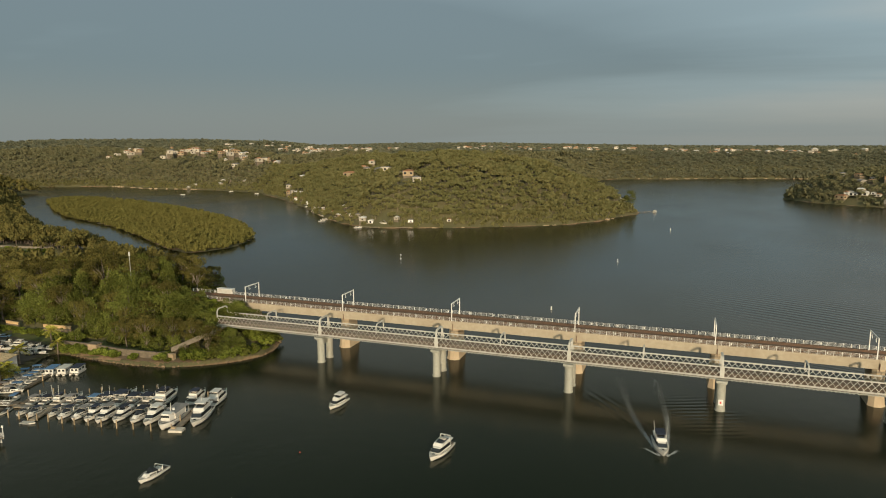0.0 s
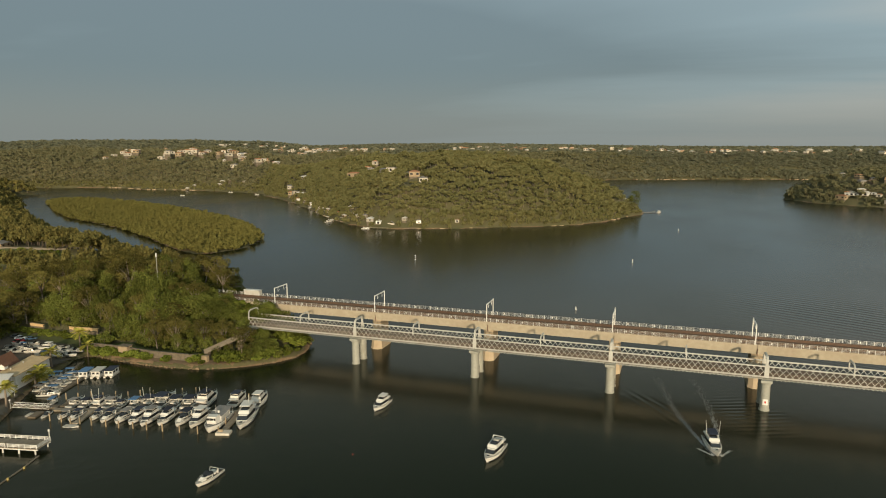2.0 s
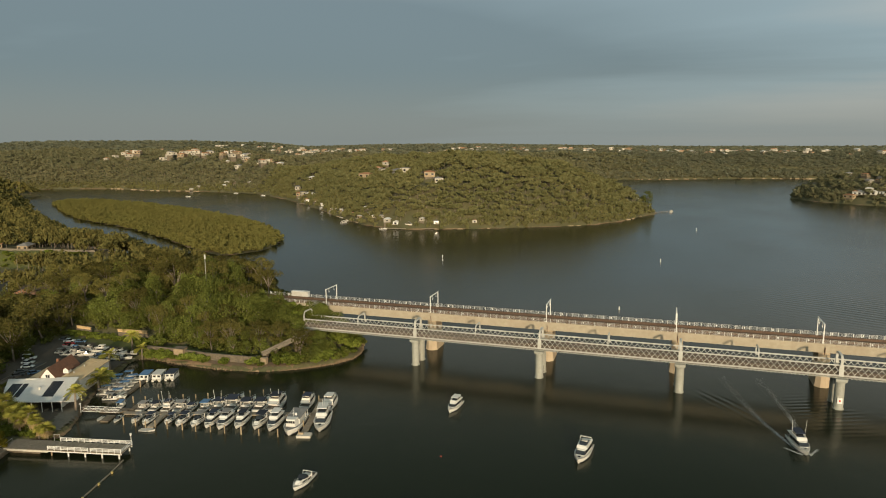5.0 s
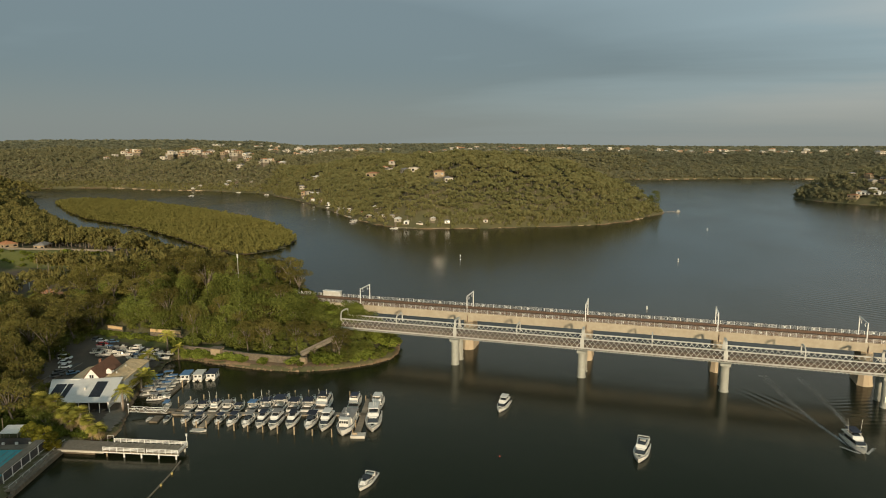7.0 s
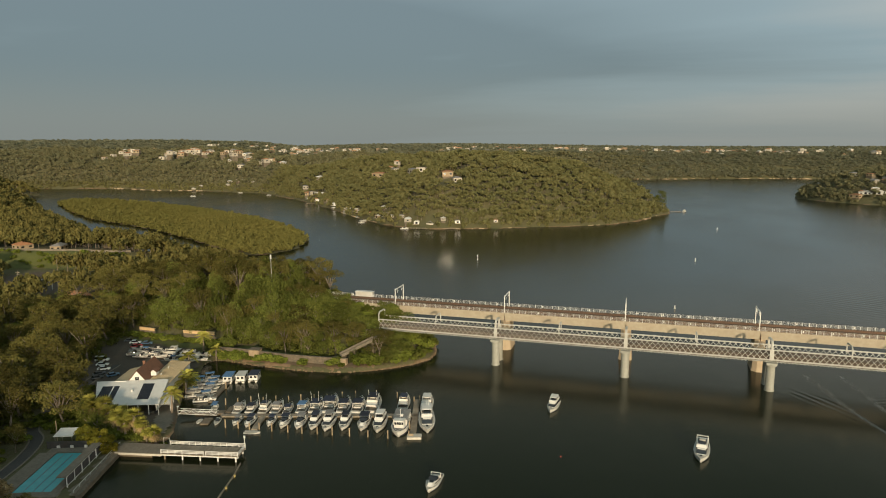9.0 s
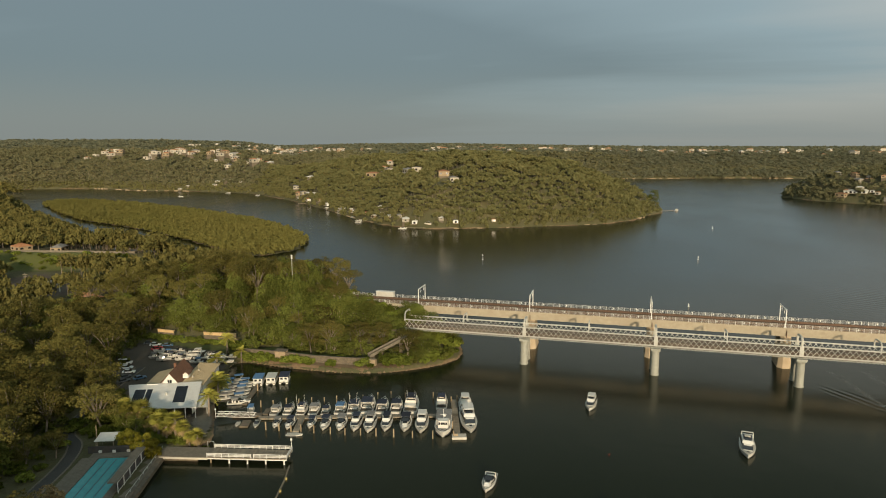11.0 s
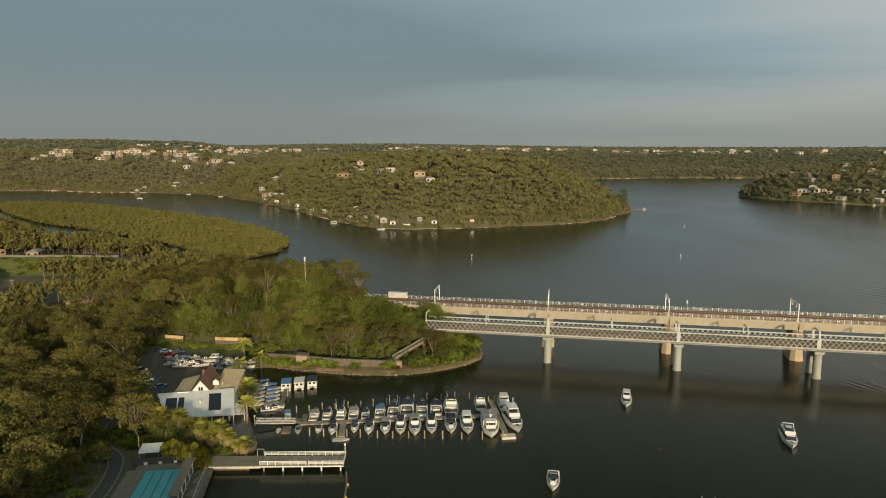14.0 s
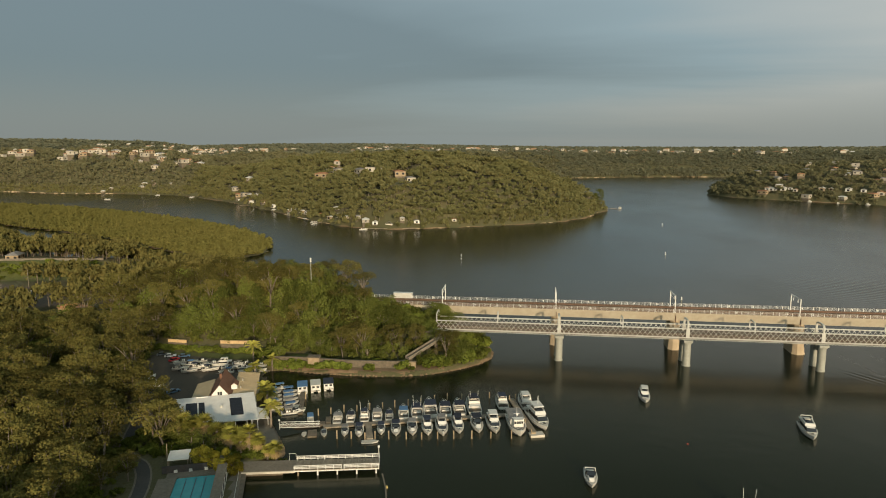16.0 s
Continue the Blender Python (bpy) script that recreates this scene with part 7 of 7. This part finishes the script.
def foam(n, place, size):
    tri = []
    for _ in range(n):
        x, y, dense = place()
        s = size * rw.uniform(0.4, 1.3) * dense; a = rw.uniform(0, 6.28)
        for k in range(3):
            b = a + 2.09 * k + rw.uniform(-0.5, 0.5)
            tri.append((x + s * 2.6 * math.cos(b), y + s * 0.5 * math.sin(b), 0.03 + rw.uniform(0, 0.03)))
    return array_mesh("foam", np.array(tri), np.arange(len(tri)).reshape(-1, 3), [M_FOAM])


def arm():
    q = rw.uniform(0, 1) ** 1.6; x = 4.5 - q * 62
    w = 0.9 + 1.6 * math.sin(min(1, q * 1.6) * 1.57) * 2.6 + 1.2 * q
    return x, rw.choice((-1, 1)) * (w + rw.normal() * (0.18 + 0.8 * q)), 1.0 - 0.55 * q


def bow():
    q = rw.uniform(0, 1)
    return 5.0 - 4.0 * q, rw.choice((-1, 1)) * (0.9 + 3.0 * q + abs(rw.normal()) * 0.35 * (0.4 + q)), 1.0 + 0.6 * (1 - q)


part("foam_arm", foam(7000, arm, 0.11), None, wake)
part("bow_wave", foam(1100, bow, 0.085), None, wake)

# ---- marina walkways and piles ----
PONT = pose(-201.7, 144.4, 0, 0, 0, 16.4)
spine = thing("marina_walkway", "grey timber floating walkway of the marina", "walkway", PONT)
for k in range(26):
    part("deck_board", block_mesh(2.4, 0.5, 2.0, M_TIMBER), None, spine, at=pose(1.2 + k * 2.4, 0, 0.35))
fing = thing("finger_pontoon", "narrow grey timber finger pontoon", "pontoon", PONT)
for k in range(4):
    part("deck_board", block_mesh(2.4, 0.5, 1.9, M_TIMBER), None, fing, at=pose(13.6, -2.3 - k * 2.4, 0.35, 0, 0, 90))
end = thing("end_pontoon", "wide timber pontoon at the marina's end", "pontoon", PONT)
for k in range(11):
    part("deck_board", block_mesh(2.4, 0.5, 1.9, M_TIMBER), None, end, at=pose(61.4, 11.5 - k * 2.4, 0.35, 0, 0, 90))
raft = thing("work_raft", "small tan work raft with a low box", "raft", PONT)
part("deck", Geo().box((61.9, -15.2, 0.35), (4.2, 2.6, 0.7)), M_CREAM, raft); part("box", Geo().box((61.0, -15.0, 0.95), (1.2, 0.8, 0.5)), M_PILE, raft)
west = thing("hire_pontoon", "dark floating pontoon beside the hire boats", "pontoon", PONT)
part("deck", Geo().box((-7.4, 21.0, 0.3), (1.5, 20, 0.6)).box((-4.0, 2.2, 0.3), (9.0, 2.4, 0.6)).box((-3.0, -4.2, 0.25), (2.6, 4.4, 0.5)).box((1.5, 4.5, 0.3), (1.6, 4.5, 0.6)), M_STONE, west)
gang = thing("gangway", "white steel truss gangway down to the marina", "gangway", PONT)
ga, gb = Vector((-12.4, -1.2, 1.75)), Vector((-0.9, 0.0, 0.75))
part("deck", Geo().bar(ga, gb, 1.5, 0.12), M_TIMBER, gang)
for sg in (-0.75, 0.75):
    off = Vector((0, sg, 0))
    g = Geo().bar(ga + off, gb + off, 0.12, 0.12).bar(ga + off + Vector((0, 0, 1.1)), gb + off + Vector((0, 0, 1.1)), 0.12, 0.12)
    for k in range(9):
        p, q = ga.lerp(gb, k / 9) + off, ga.lerp(gb, (k + 1) / 9) + off
        lift = Vector((0, 0, 1.1))
        g.bar(p + (lift if k % 2 else Vector()), q + (Vector() if k % 2 else lift), 0.09, 0.09)
    part("truss", g, M_WHITE, gang)
part("lamp", Geo().tube([(-12.5, -2.3, 1.3), (-12.5, -2.3, 4.2)], 0.06, 6).box((-12.5, -2.3, 4.3), (0.4, 0.4, 0.3)), M_WHITE, gang)
me_pile = Geo().tube([(0, 0, -4), (0, 0, 2.3), (0, 0, 2.38)], [0.21, 0.2, 0.08], 9).mesh("mooring_pile", M_PILE)
for s, d in ((4.2, -8.2), (8.3, -8.9), (12.2, -10.5), (15.1, -10.3), (19.0, -10.8), (24.0, -11.6), (28.4, -12.4), (33.0, -12.7), (37.6, -13.5), (42.8, -14.2), (48.3, -14.8), (54.2, -15.7), (60.3, -15.2), (60.2, -9.0),
             (-1.7, 9.6), (2.2, 10.1), (6.3, 11.0), (10.4, 11.0), (14.5, 11.5), (18.6, 11.9), (22.6, 12.4), (27.0, 12.7), (31.2, 13.4), (36.0, 15.2), (40.4, 16.0), (45.2, 15.4), (54.6, 15.2), (60.5, 11.3), (62.4, 11.0), (-6.4, 24)):
    x, y = berth(s, d)
    solo("mooring_pile", me_pile, None, "weathered timber mooring pile standing in the water", "pile", pose(x, y, random.uniform(-0.3, 0.25)), "mooring piles")

# ---- channel marks ----


def beacon(x, y, h, label):
    t = thing("channel_marker", label, "buoy", pose(x, y, 0), "channel markers")
    part("float", Geo().tube([(0, 0, -0.5), (0, 0, 0.4), (0, 0, 0.6)], [0.45, 0.45, 0.15], 12), M_WHITE, t)
    part("staff", Geo().tube([(0, 0, 0.5), (0, 0, h)], 0.13, 8), M_WHITE, t)
    part("topmark", Geo().tube([(0, 0, h - 0.2), (0, 0, h + 0.9)], [0.34, 0.28], 8), M_WHITE, t)


beacon(-192.5, 444, 3.0, "white channel marker buoy"); beacon(-38.6, 482, 1.5, "white channel marker buoy"); beacon(-58.8, 329.6, 0.8, "small white channel marker buoy"); beacon(-5.2, 676, 1.5, "white channel marker buoy"); beacon(-560, 905, 4, "white channel marker buoy")
M_BUOY = surface("faded_red", (0.22, 0.03, 0.02), (0.28, 0.045, 0.03), None, 0.7, fine=3, bump=0.02)
rb = thing("mooring_buoy", "small red mooring buoy", "buoy", pose(-95.6, 147.4, 0))
part("ball", Geo().tube([(0, 0, -0.3), (0, 0, -0.05), (0, 0, 0.2), (0, 0, 0.34)], [0.08, 0.24, 0.2, 0.06], 10), M_BUOY, rb)
boat("express", 9, pose(-800, 912, 0, 0, 0, 15), "white cruiser on the far reach of the river", "boats at anchor", M_GEL)

# ---- cars and stored boats in the yard ----
CARW = surface("car_white", (0.72, 0.72, 0.70), (0.76, 0.76, 0.74), None, 0.3, fine=1, bump=0.0)
CARG = surface("car_grey", (0.10, 0.105, 0.11), (0.13, 0.135, 0.14), None, 0.3, 0.4, fine=1, bump=0.0)
CARB = surface("car_blue", (0.08, 0.16, 0.26), (0.10, 0.19, 0.30), None, 0.3, 0.2, fine=1, bump=0.0)
CARR = surface("car_red", (0.45, 0.02, 0.02), (0.52, 0.03, 0.03), None, 0.3, fine=1, bump=0.0)
g = Geo()
g.tube([(0, -0.11, 0), (0, 0.11, 0)], 0.33, 12)
me_wheel = g.mesh("wheel", M_RUBBER)


def car(x, y, a, paint, label, van=False):
    t = thing("van" if van else "car", label, "van" if van else "car", pose(x, y, ground_z(x, y) + 0.07, 0, 0, a), "vehicles in the yard")
    L, W = (4.9, 1.9) if van else (4.4, 1.78)
    H1, H2 = (1.05, 2.0) if van else (0.85, 1.42)
    body = Geo().loft([[(-L / 2, -W / 2, 0.3), (L / 2, -W / 2, 0.3), (L / 2, W / 2, 0.3), (-L / 2, W / 2, 0.3)],
                       [(-L / 2, -W / 2, H1 * 0.9), (L / 2, -W / 2, H1 * 0.8), (L / 2, W / 2, H1 * 0.8), (-L / 2, W / 2, H1 * 0.9)],
                       [(-L / 2 + 0.06, -W / 2 + 0.08, H1), (L / 2 - 0.15, -W / 2 + 0.08, H1 * 0.88), (L / 2 - 0.15, W / 2 - 0.08, H1 * 0.88), (-L / 2 + 0.06, W / 2 - 0.08, H1)]])
    part("body", body, paint, t)
    f0, f1 = (-L / 2 + 0.05, L * 0.32) if van else (-L * 0.40, L * 0.22)
    cab = Geo().loft([[(f0, -W * 0.45, H1 - 0.05), (f1, -W * 0.45, H1 - 0.08), (f1, W * 0.45, H1 - 0.08), (f0, W * 0.45, H1 - 0.05)],
                      [(f0 + (0.08 if van else 0.5), -W * 0.40, H2 - 0.06), (f1 - 0.7, -W * 0.40, H2 - 0.06), (f1 - 0.7, W * 0.40, H2 - 0.06), (f0 + (0.08 if van else 0.5), W * 0.40, H2 - 0.06)]])
    part("glasshouse", cab, M_GLASSY, t, "dark car windows")
    part("roof", Geo().box(((f0 + f1 - (0.62 if van else 0.2)) / 2, 0, H2 - 0.03), (f1 - f0 - (0.7 if van else 1.15), W * 0.82, 0.07)), paint, t)
    for sx in (-0.31, 0.31):
        for sy in (-1, 1):
            part("wheel", me_wheel, None, t, at=pose(sx * L, sy * (W / 2 - 0.1), 0.33))
    return t


car(-287, 180, 30, CARW, "white utility vehicle parked in the yard", True); car(-276, 173.5, 25, CARW, "white van parked in the yard", True); car(-268, 166, 28, CARW, "white car parked in the yard")
car(-291, 176, 28, CARG, "dark grey car parked under trees"); car(-265.5, 161.2, 60, CARG, "dark grey car parked beside the sheds"); car(-263.0, 157.6, 62, CARG, "dark grey car parked beside the sheds"); car(-272, 169.5, 26, CARW, "white car parked in the yard"); car(-259.5, 161.5, 60, CARB, "dark blue car parked beside the sheds"); car(-285, 198, 25, CARG, "dark grey car at the yard's edge")
car(-281, 196.8, 25, CARW, "white car at the yard's edge"); car(-275.5, 197.4, 30, CARB, "pale blue car at the yard's edge"); car(-277, 192.8, 70, CARR, "bright red car in the boat yard"); car(-235.5, 186.0, 10, CARG, "dark car beside the lawn")
car(-375, 303, 20, surface("orange_paint", (0.6, 0.22, 0.03), (0.66, 0.26, 0.05), None, 0.5, fine=1, bump=0), "orange van on the station road", True); car(-378, 327, 10, CARW, "white van on the station road", True)
TR = surface("trailer_steel", (0.25, 0.25, 0.25), (0.33, 0.33, 0.32), None, 0.5, 0.6, fine=1)
for x, y, a, L, kind, cv in ((-272.5, 189, 200, 6.0, "runabout", M_GEL), (-268, 186.6, 195, 6.2, "runabout", M_BLUE), (-265.5, 190.8, 200, 5.6, "runabout", M_GEL), (-262.5, 184.2, 20, 6.5, "express", M_NAVY), (-260, 188.8, 205, 6.0, "runabout", M_GEL),
                             (-257, 183, 25, 6.4, "runabout", M_NAVY), (-255, 187.5, 200, 8.2, "fly", M_GEL), (-250.5, 185.6, 20, 6.8, "runabout", M_GEL), (-247.5, 189.5, 195, 6.5, "express", M_GEL), (-244.5, 186.4, 20, 7.0, "express", M_GEL),
                             (-241.5, 189.0, 200, 6.4, "runabout", M_GEL), (-239, 184.4, 15, 6.0, "runabout", M_GEL), (-264, 180.6, 20, 6.0, "runabout", M_GEL), (-268.5, 182.4, 22, 6.2, "runabout", M_GREY), (-250, 180.8, 200, 5.6, "runabout", M_BLUE), (-243.2, 182, 195, 5.6, "runabout", M_GEL)):
    zb = ground_z(x, y)
    boat(kind, L, pose(x, y, zb + 0.95, 0, 0, a), "white powerboat stored ashore on a trailer", "boats stored in the yard", cv)
    tr = thing("boat_trailer", "grey steel boat trailer under a stored boat", "trailer", pose(x, y, zb + 0.07, 0, 0, a), "boat trailers")
    part("frame", Geo().bar((-L * 0.4, -0.7, 0.5), (L * 0.4, -0.3, 0.5), 0.1, 0.14).bar((-L * 0.4, 0.7, 0.5), (L * 0.4, 0.3, 0.5), 0.1, 0.14).bar((L * 0.35, 0, 0.5), (L * 0.65, 0, 0.5), 0.1, 0.12).box((-L * 0.1, 0, 0.5), (0.2, 1.7, 0.25)), TR, tr)
    for sy in (-0.95, 0.95):
        part("wheel", me_wheel, None, tr, at=pose(-L * 0.1, sy, 0.33))
x, y = -232.5, 188.6
boat("dinghy", 3.2, pose(x, y, ground_z(x, y) + 0.1, 0, 0, 15), "pale dinghy lying on the grass bank", "small boats at the marina")


# ---- houses across the water ----
def house_kind(name, label, w, l, h, wall, roof, hip=True, rise=1.8):
    t = bungalow(pose(0, 0, -500), w, l, h, wall, roof, label, name, hip, rise, False)
    part("undercroft", Geo().box((0, 0, -6.5), (w - 0.6, l - 0.6, 13.0)), M_STONE, t, "dark masonry base down the slope")
    return t


# far house walls, darkened in the colour to stand for haze
M_PALE_HAZED = surface("pale_render", (0.36, 0.32, 0.26), (0.44, 0.40, 0.33), (0.28, 0.24, 0.18), 0.85, fine=1.0, coarse=0.2, spread=0.3)
KINDS = [house_kind("house", "white two-storey house with a terracotta roof among trees", 11, 14, 6.2, M_PALE_HAZED, M_TERRA),
         house_kind("house", "pale rendered house with a grey roof among trees", 10, 15, 5.6, M_PALE_HAZED, M_GREY),
         house_kind("house", "white flat-roofed house on the hillside", 12, 14, 6.8, M_PALE_HAZED, M_GREY, False, 0.5),
         house_kind("house", "tan house with an orange tiled roof on the ridge", 12, 16, 5.6, M_SANDST, M_TERRA),
         house_kind("house", "low cream house with a pale metal roof", 9, 14, 4.2, M_PALE_HAZED, M_ROOFW)]
for k in KINDS:
    k["group"] = "houses across the river"
seen = set()


def settle(x, y, kind, turn, s=1.0, lift=0.0):
    t = KINDS[kind]
    m = Matrix.LocRotScale((x, y, ground_z(x, y) - 0.6 + lift), Euler((0, 0, radians(turn))), (s, s, s))
    if kind in seen:
        t = copy_thing(t, Matrix.Identity(4))
    seen.add(kind)
    t.matrix_basis = m


SKINS = [(M_PALE_HAZED, M_TERRA), (M_PALE_HAZED, M_GREY), (M_PALE_HAZED, M_GREY), (M_SANDST, M_TERRA), (M_PALE_HAZED, M_ROOFW)]
SHAPES = [(11, 14, 6.2, 1.8), (10, 15, 5.6, 1.8), (12, 14, 6.8, 0.5), (12, 16, 5.6, 1.8), (9, 14, 4.2, 1.8)]
slots = [M_PALE_HAZED, M_SANDST, M_TERRA, M_GREY, M_ROOFW, M_STONE, M_GLASSY]
suburb = Geo()
for x, y, kind, turn, s, lift in HOUSES:
    if y < 1700:
        settle(x, y, kind, turn, s, lift)
        continue
    w, l, h, rise = SHAPES[kind]
    at = Matrix.LocRotScale((x, y, ground_z(x, y) - 0.6 + lift), Euler((0, 0, radians(turn))), (s, s, s))
    suburb.box((0, 0, h / 2), (w, l, h), slots.index(SKINS[kind][0]), at=at)
    suburb.box((0, 0, -6.5), (w - 0.6, l - 0.6, 13.0), slots.index(M_STONE), at=at)
    q = max(l / 2 - w * 0.42, 0.1)
    suburb.add([(-w / 2 - 0.5, -l / 2 - 0.5, h), (w / 2 + 0.5, -l / 2 - 0.5, h), (w / 2 + 0.5, l / 2 + 0.5, h), (-w / 2 - 0.5, l / 2 + 0.5, h), (0, -q, h + rise), (0, q, h + rise)],
               [(0, 1, 4), (1, 2, 5, 4), (2, 3, 5), (3, 0, 4, 5), (3, 2, 1, 0)], slots.index(SKINS[kind][1]), at)
    for k in (-0.28, 0.28):
        suburb.box((k * w, -l / 2 - 0.02, h * 0.55), (w * 0.22, 0.1, h * 0.38), slots.index(M_GLASSY), at=at)
solo("hilltop_suburb", suburb, slots, "pale and terracotta-roofed houses scattered along the far ridge", "houses", kind="stuff")
SHED_KINDS = []
for wall, rf, lab in ((M_WHITE, M_ROOFW, "small white boat shed at the water's edge"), (M_CREAM, M_TERRA, "small cream boat shed with an orange roof"), (M_WHITE, M_GREY, "small white boat shed with a grey roof"), (M_SANDST, M_ROOFW, "tan boat shed with a pale metal roof")):
    t = thing("boat_shed", lab, "shed", pose(0, 0, -500), "boat sheds on the far bank")
    part("wall", Geo().box((0, 0, 1.3), (6.0, 5.0, 3.8)), wall, t)
    part("roof", Geo().loft([[(-3.4, v, 3.0), (0, v, 4.4), (3.4, v, 3.0), (3.4, v, 3.2), (0, v, 4.65), (-3.4, v, 3.2)] for v in (-2.9, 2.9)]), rf, t)
    part("door", Geo().box((0, -2.53, 1.3), (2.6, 0.1, 2.4)), M_GLASSY, t)
    part("landing", Geo().box((0, -4.2, 0.0), (6.4, 3.2, 0.5)), M_CONC, t)
    SHED_KINDS.append(t)
for k, (x, y, kind, turn, s) in enumerate(SHEDS):
    m = Matrix.LocRotScale((x, y, max(0.6, ground_z(x, y) - 0.2)), Euler((0, 0, radians(turn))), (s, s, s))
    t = SHED_KINDS[kind] if k < 4 else copy_thing(SHED_KINDS[kind], Matrix.Identity(4))
    t.matrix_basis = m
M_PALEST = surface("sunlit_sandstone", (0.36, 0.27, 0.17), (0.46, 0.35, 0.23), (0.24, 0.18, 0.11), 0.95, fine=0.3, coarse=0.03, bump=0.4)


def shore_ledge(label, a, b, high, wide):
    """A broken sandstone ledge along the far waterline between two corners of the shore."""
    r = random.Random(int(a[0]))
    g = Geo()
    near = np.array([p for p in FAR_SHORE if min(a[0], b[0]) <= p[0] <= max(a[0], b[0]) and p[1] < max(a[1], b[1]) + 60 and (p[1] > 1500) == (a[1] > 1500)])
    near = near[np.argsort(near[:, 0])]
    for p, q in zip(near, near[1:]):
        n = max(1, int(math.hypot(*(q - p)) / 7))
        for k in range(n):
            if r.random() < 0.45:
                continue
            c = p + (q - p) * (k + 0.5) / n
            g.box((0, 0, 0), (r.uniform(2.5, 9), wide * r.uniform(0.6, 1.2), high * r.uniform(1.2, 2.6)), at=pose(c[0], c[1], 0.1, 0, r.uniform(-2, 2), math.degrees(math.atan2(q[1] - p[1], q[0] - p[0]))))
    return solo("shore_ledge", g, M_PALEST, label, "rock ledge", kind="stuff")


shore_ledge("pale sandstone ledge along the far waterline", (-120, 1620), (640, 1780), 1.0, 5.0)
shore_ledge("low pale sea wall round the headland tip", (-82, 735), (-44, 786), 0.7, 3.0)
shore_ledge("low sandstone edge round the headland", (-470, 760), (-100, 700), 0.22, 2.0)
shore_ledge("broken sandstone edge below the hillside", (-1110, 1050), (-860, 1034), 1.2, 5.0)
boathouse = thing("boathouse", "pale boathouse with a red door at the water's edge", "boathouse", pose(-285, 615, 0.9, 0, 0, 12))
part("wall", Geo().box((0, 0, 2.0), (7, 8, 4.6)), M_CREAM, boathouse)
part("roof", Geo().loft([[(-3.9, v, 4.2), (0, v, 6.4), (3.9, v, 4.2), (3.9, v, 4.4), (0, v, 6.65), (-3.9, v, 4.4)] for v in (-4.4, 4.4)]), M_GREY, boathouse)
part("door", Geo().box((0, -4.05, 1.3), (3.6, 0.12, 3.4)), M_RED, boathouse, "red boathouse doors")
for x, y, l, a in ((-296, 604.5, 22, 10), (-370, 648, 10, 60), (-540, 838, 14, 40), (-38, 848, 20, 40), (-262, 612, 16, 20), (250, 1003, 14, -60), (310, 962, 16, -60)):
    t = thing("river_jetty", "small timber jetty on the far bank", "jetty", pose(x, y, 0, 0, 0, a), "far jetties")
    part("deck", Geo().box((0, 0, 0.9), (l, 2.4, 0.25)), M_TIMBER, t)
    for u in (-0.4, 0, 0.4):
        part("pile", Geo().tube([(u * l, 0, -2), (u * l, 0, 1.6)], 0.2, 6), M_PILE, t)
for x, y, a in ((-26, 855, 60), (-308, 601, 20), (-372, 640, 60), (262, 992, 30), (322, 950, 20), (290, 966, 60), (-690, 968, 10), (-770, 1003, 10), (-378, 655, 45)):
    boat("flywhite" if x > -200 else "express", 8.5, pose(x, y, 0, 0, 0, a), "white boat moored by the far bank", "boats on the far bank", M_GEL)
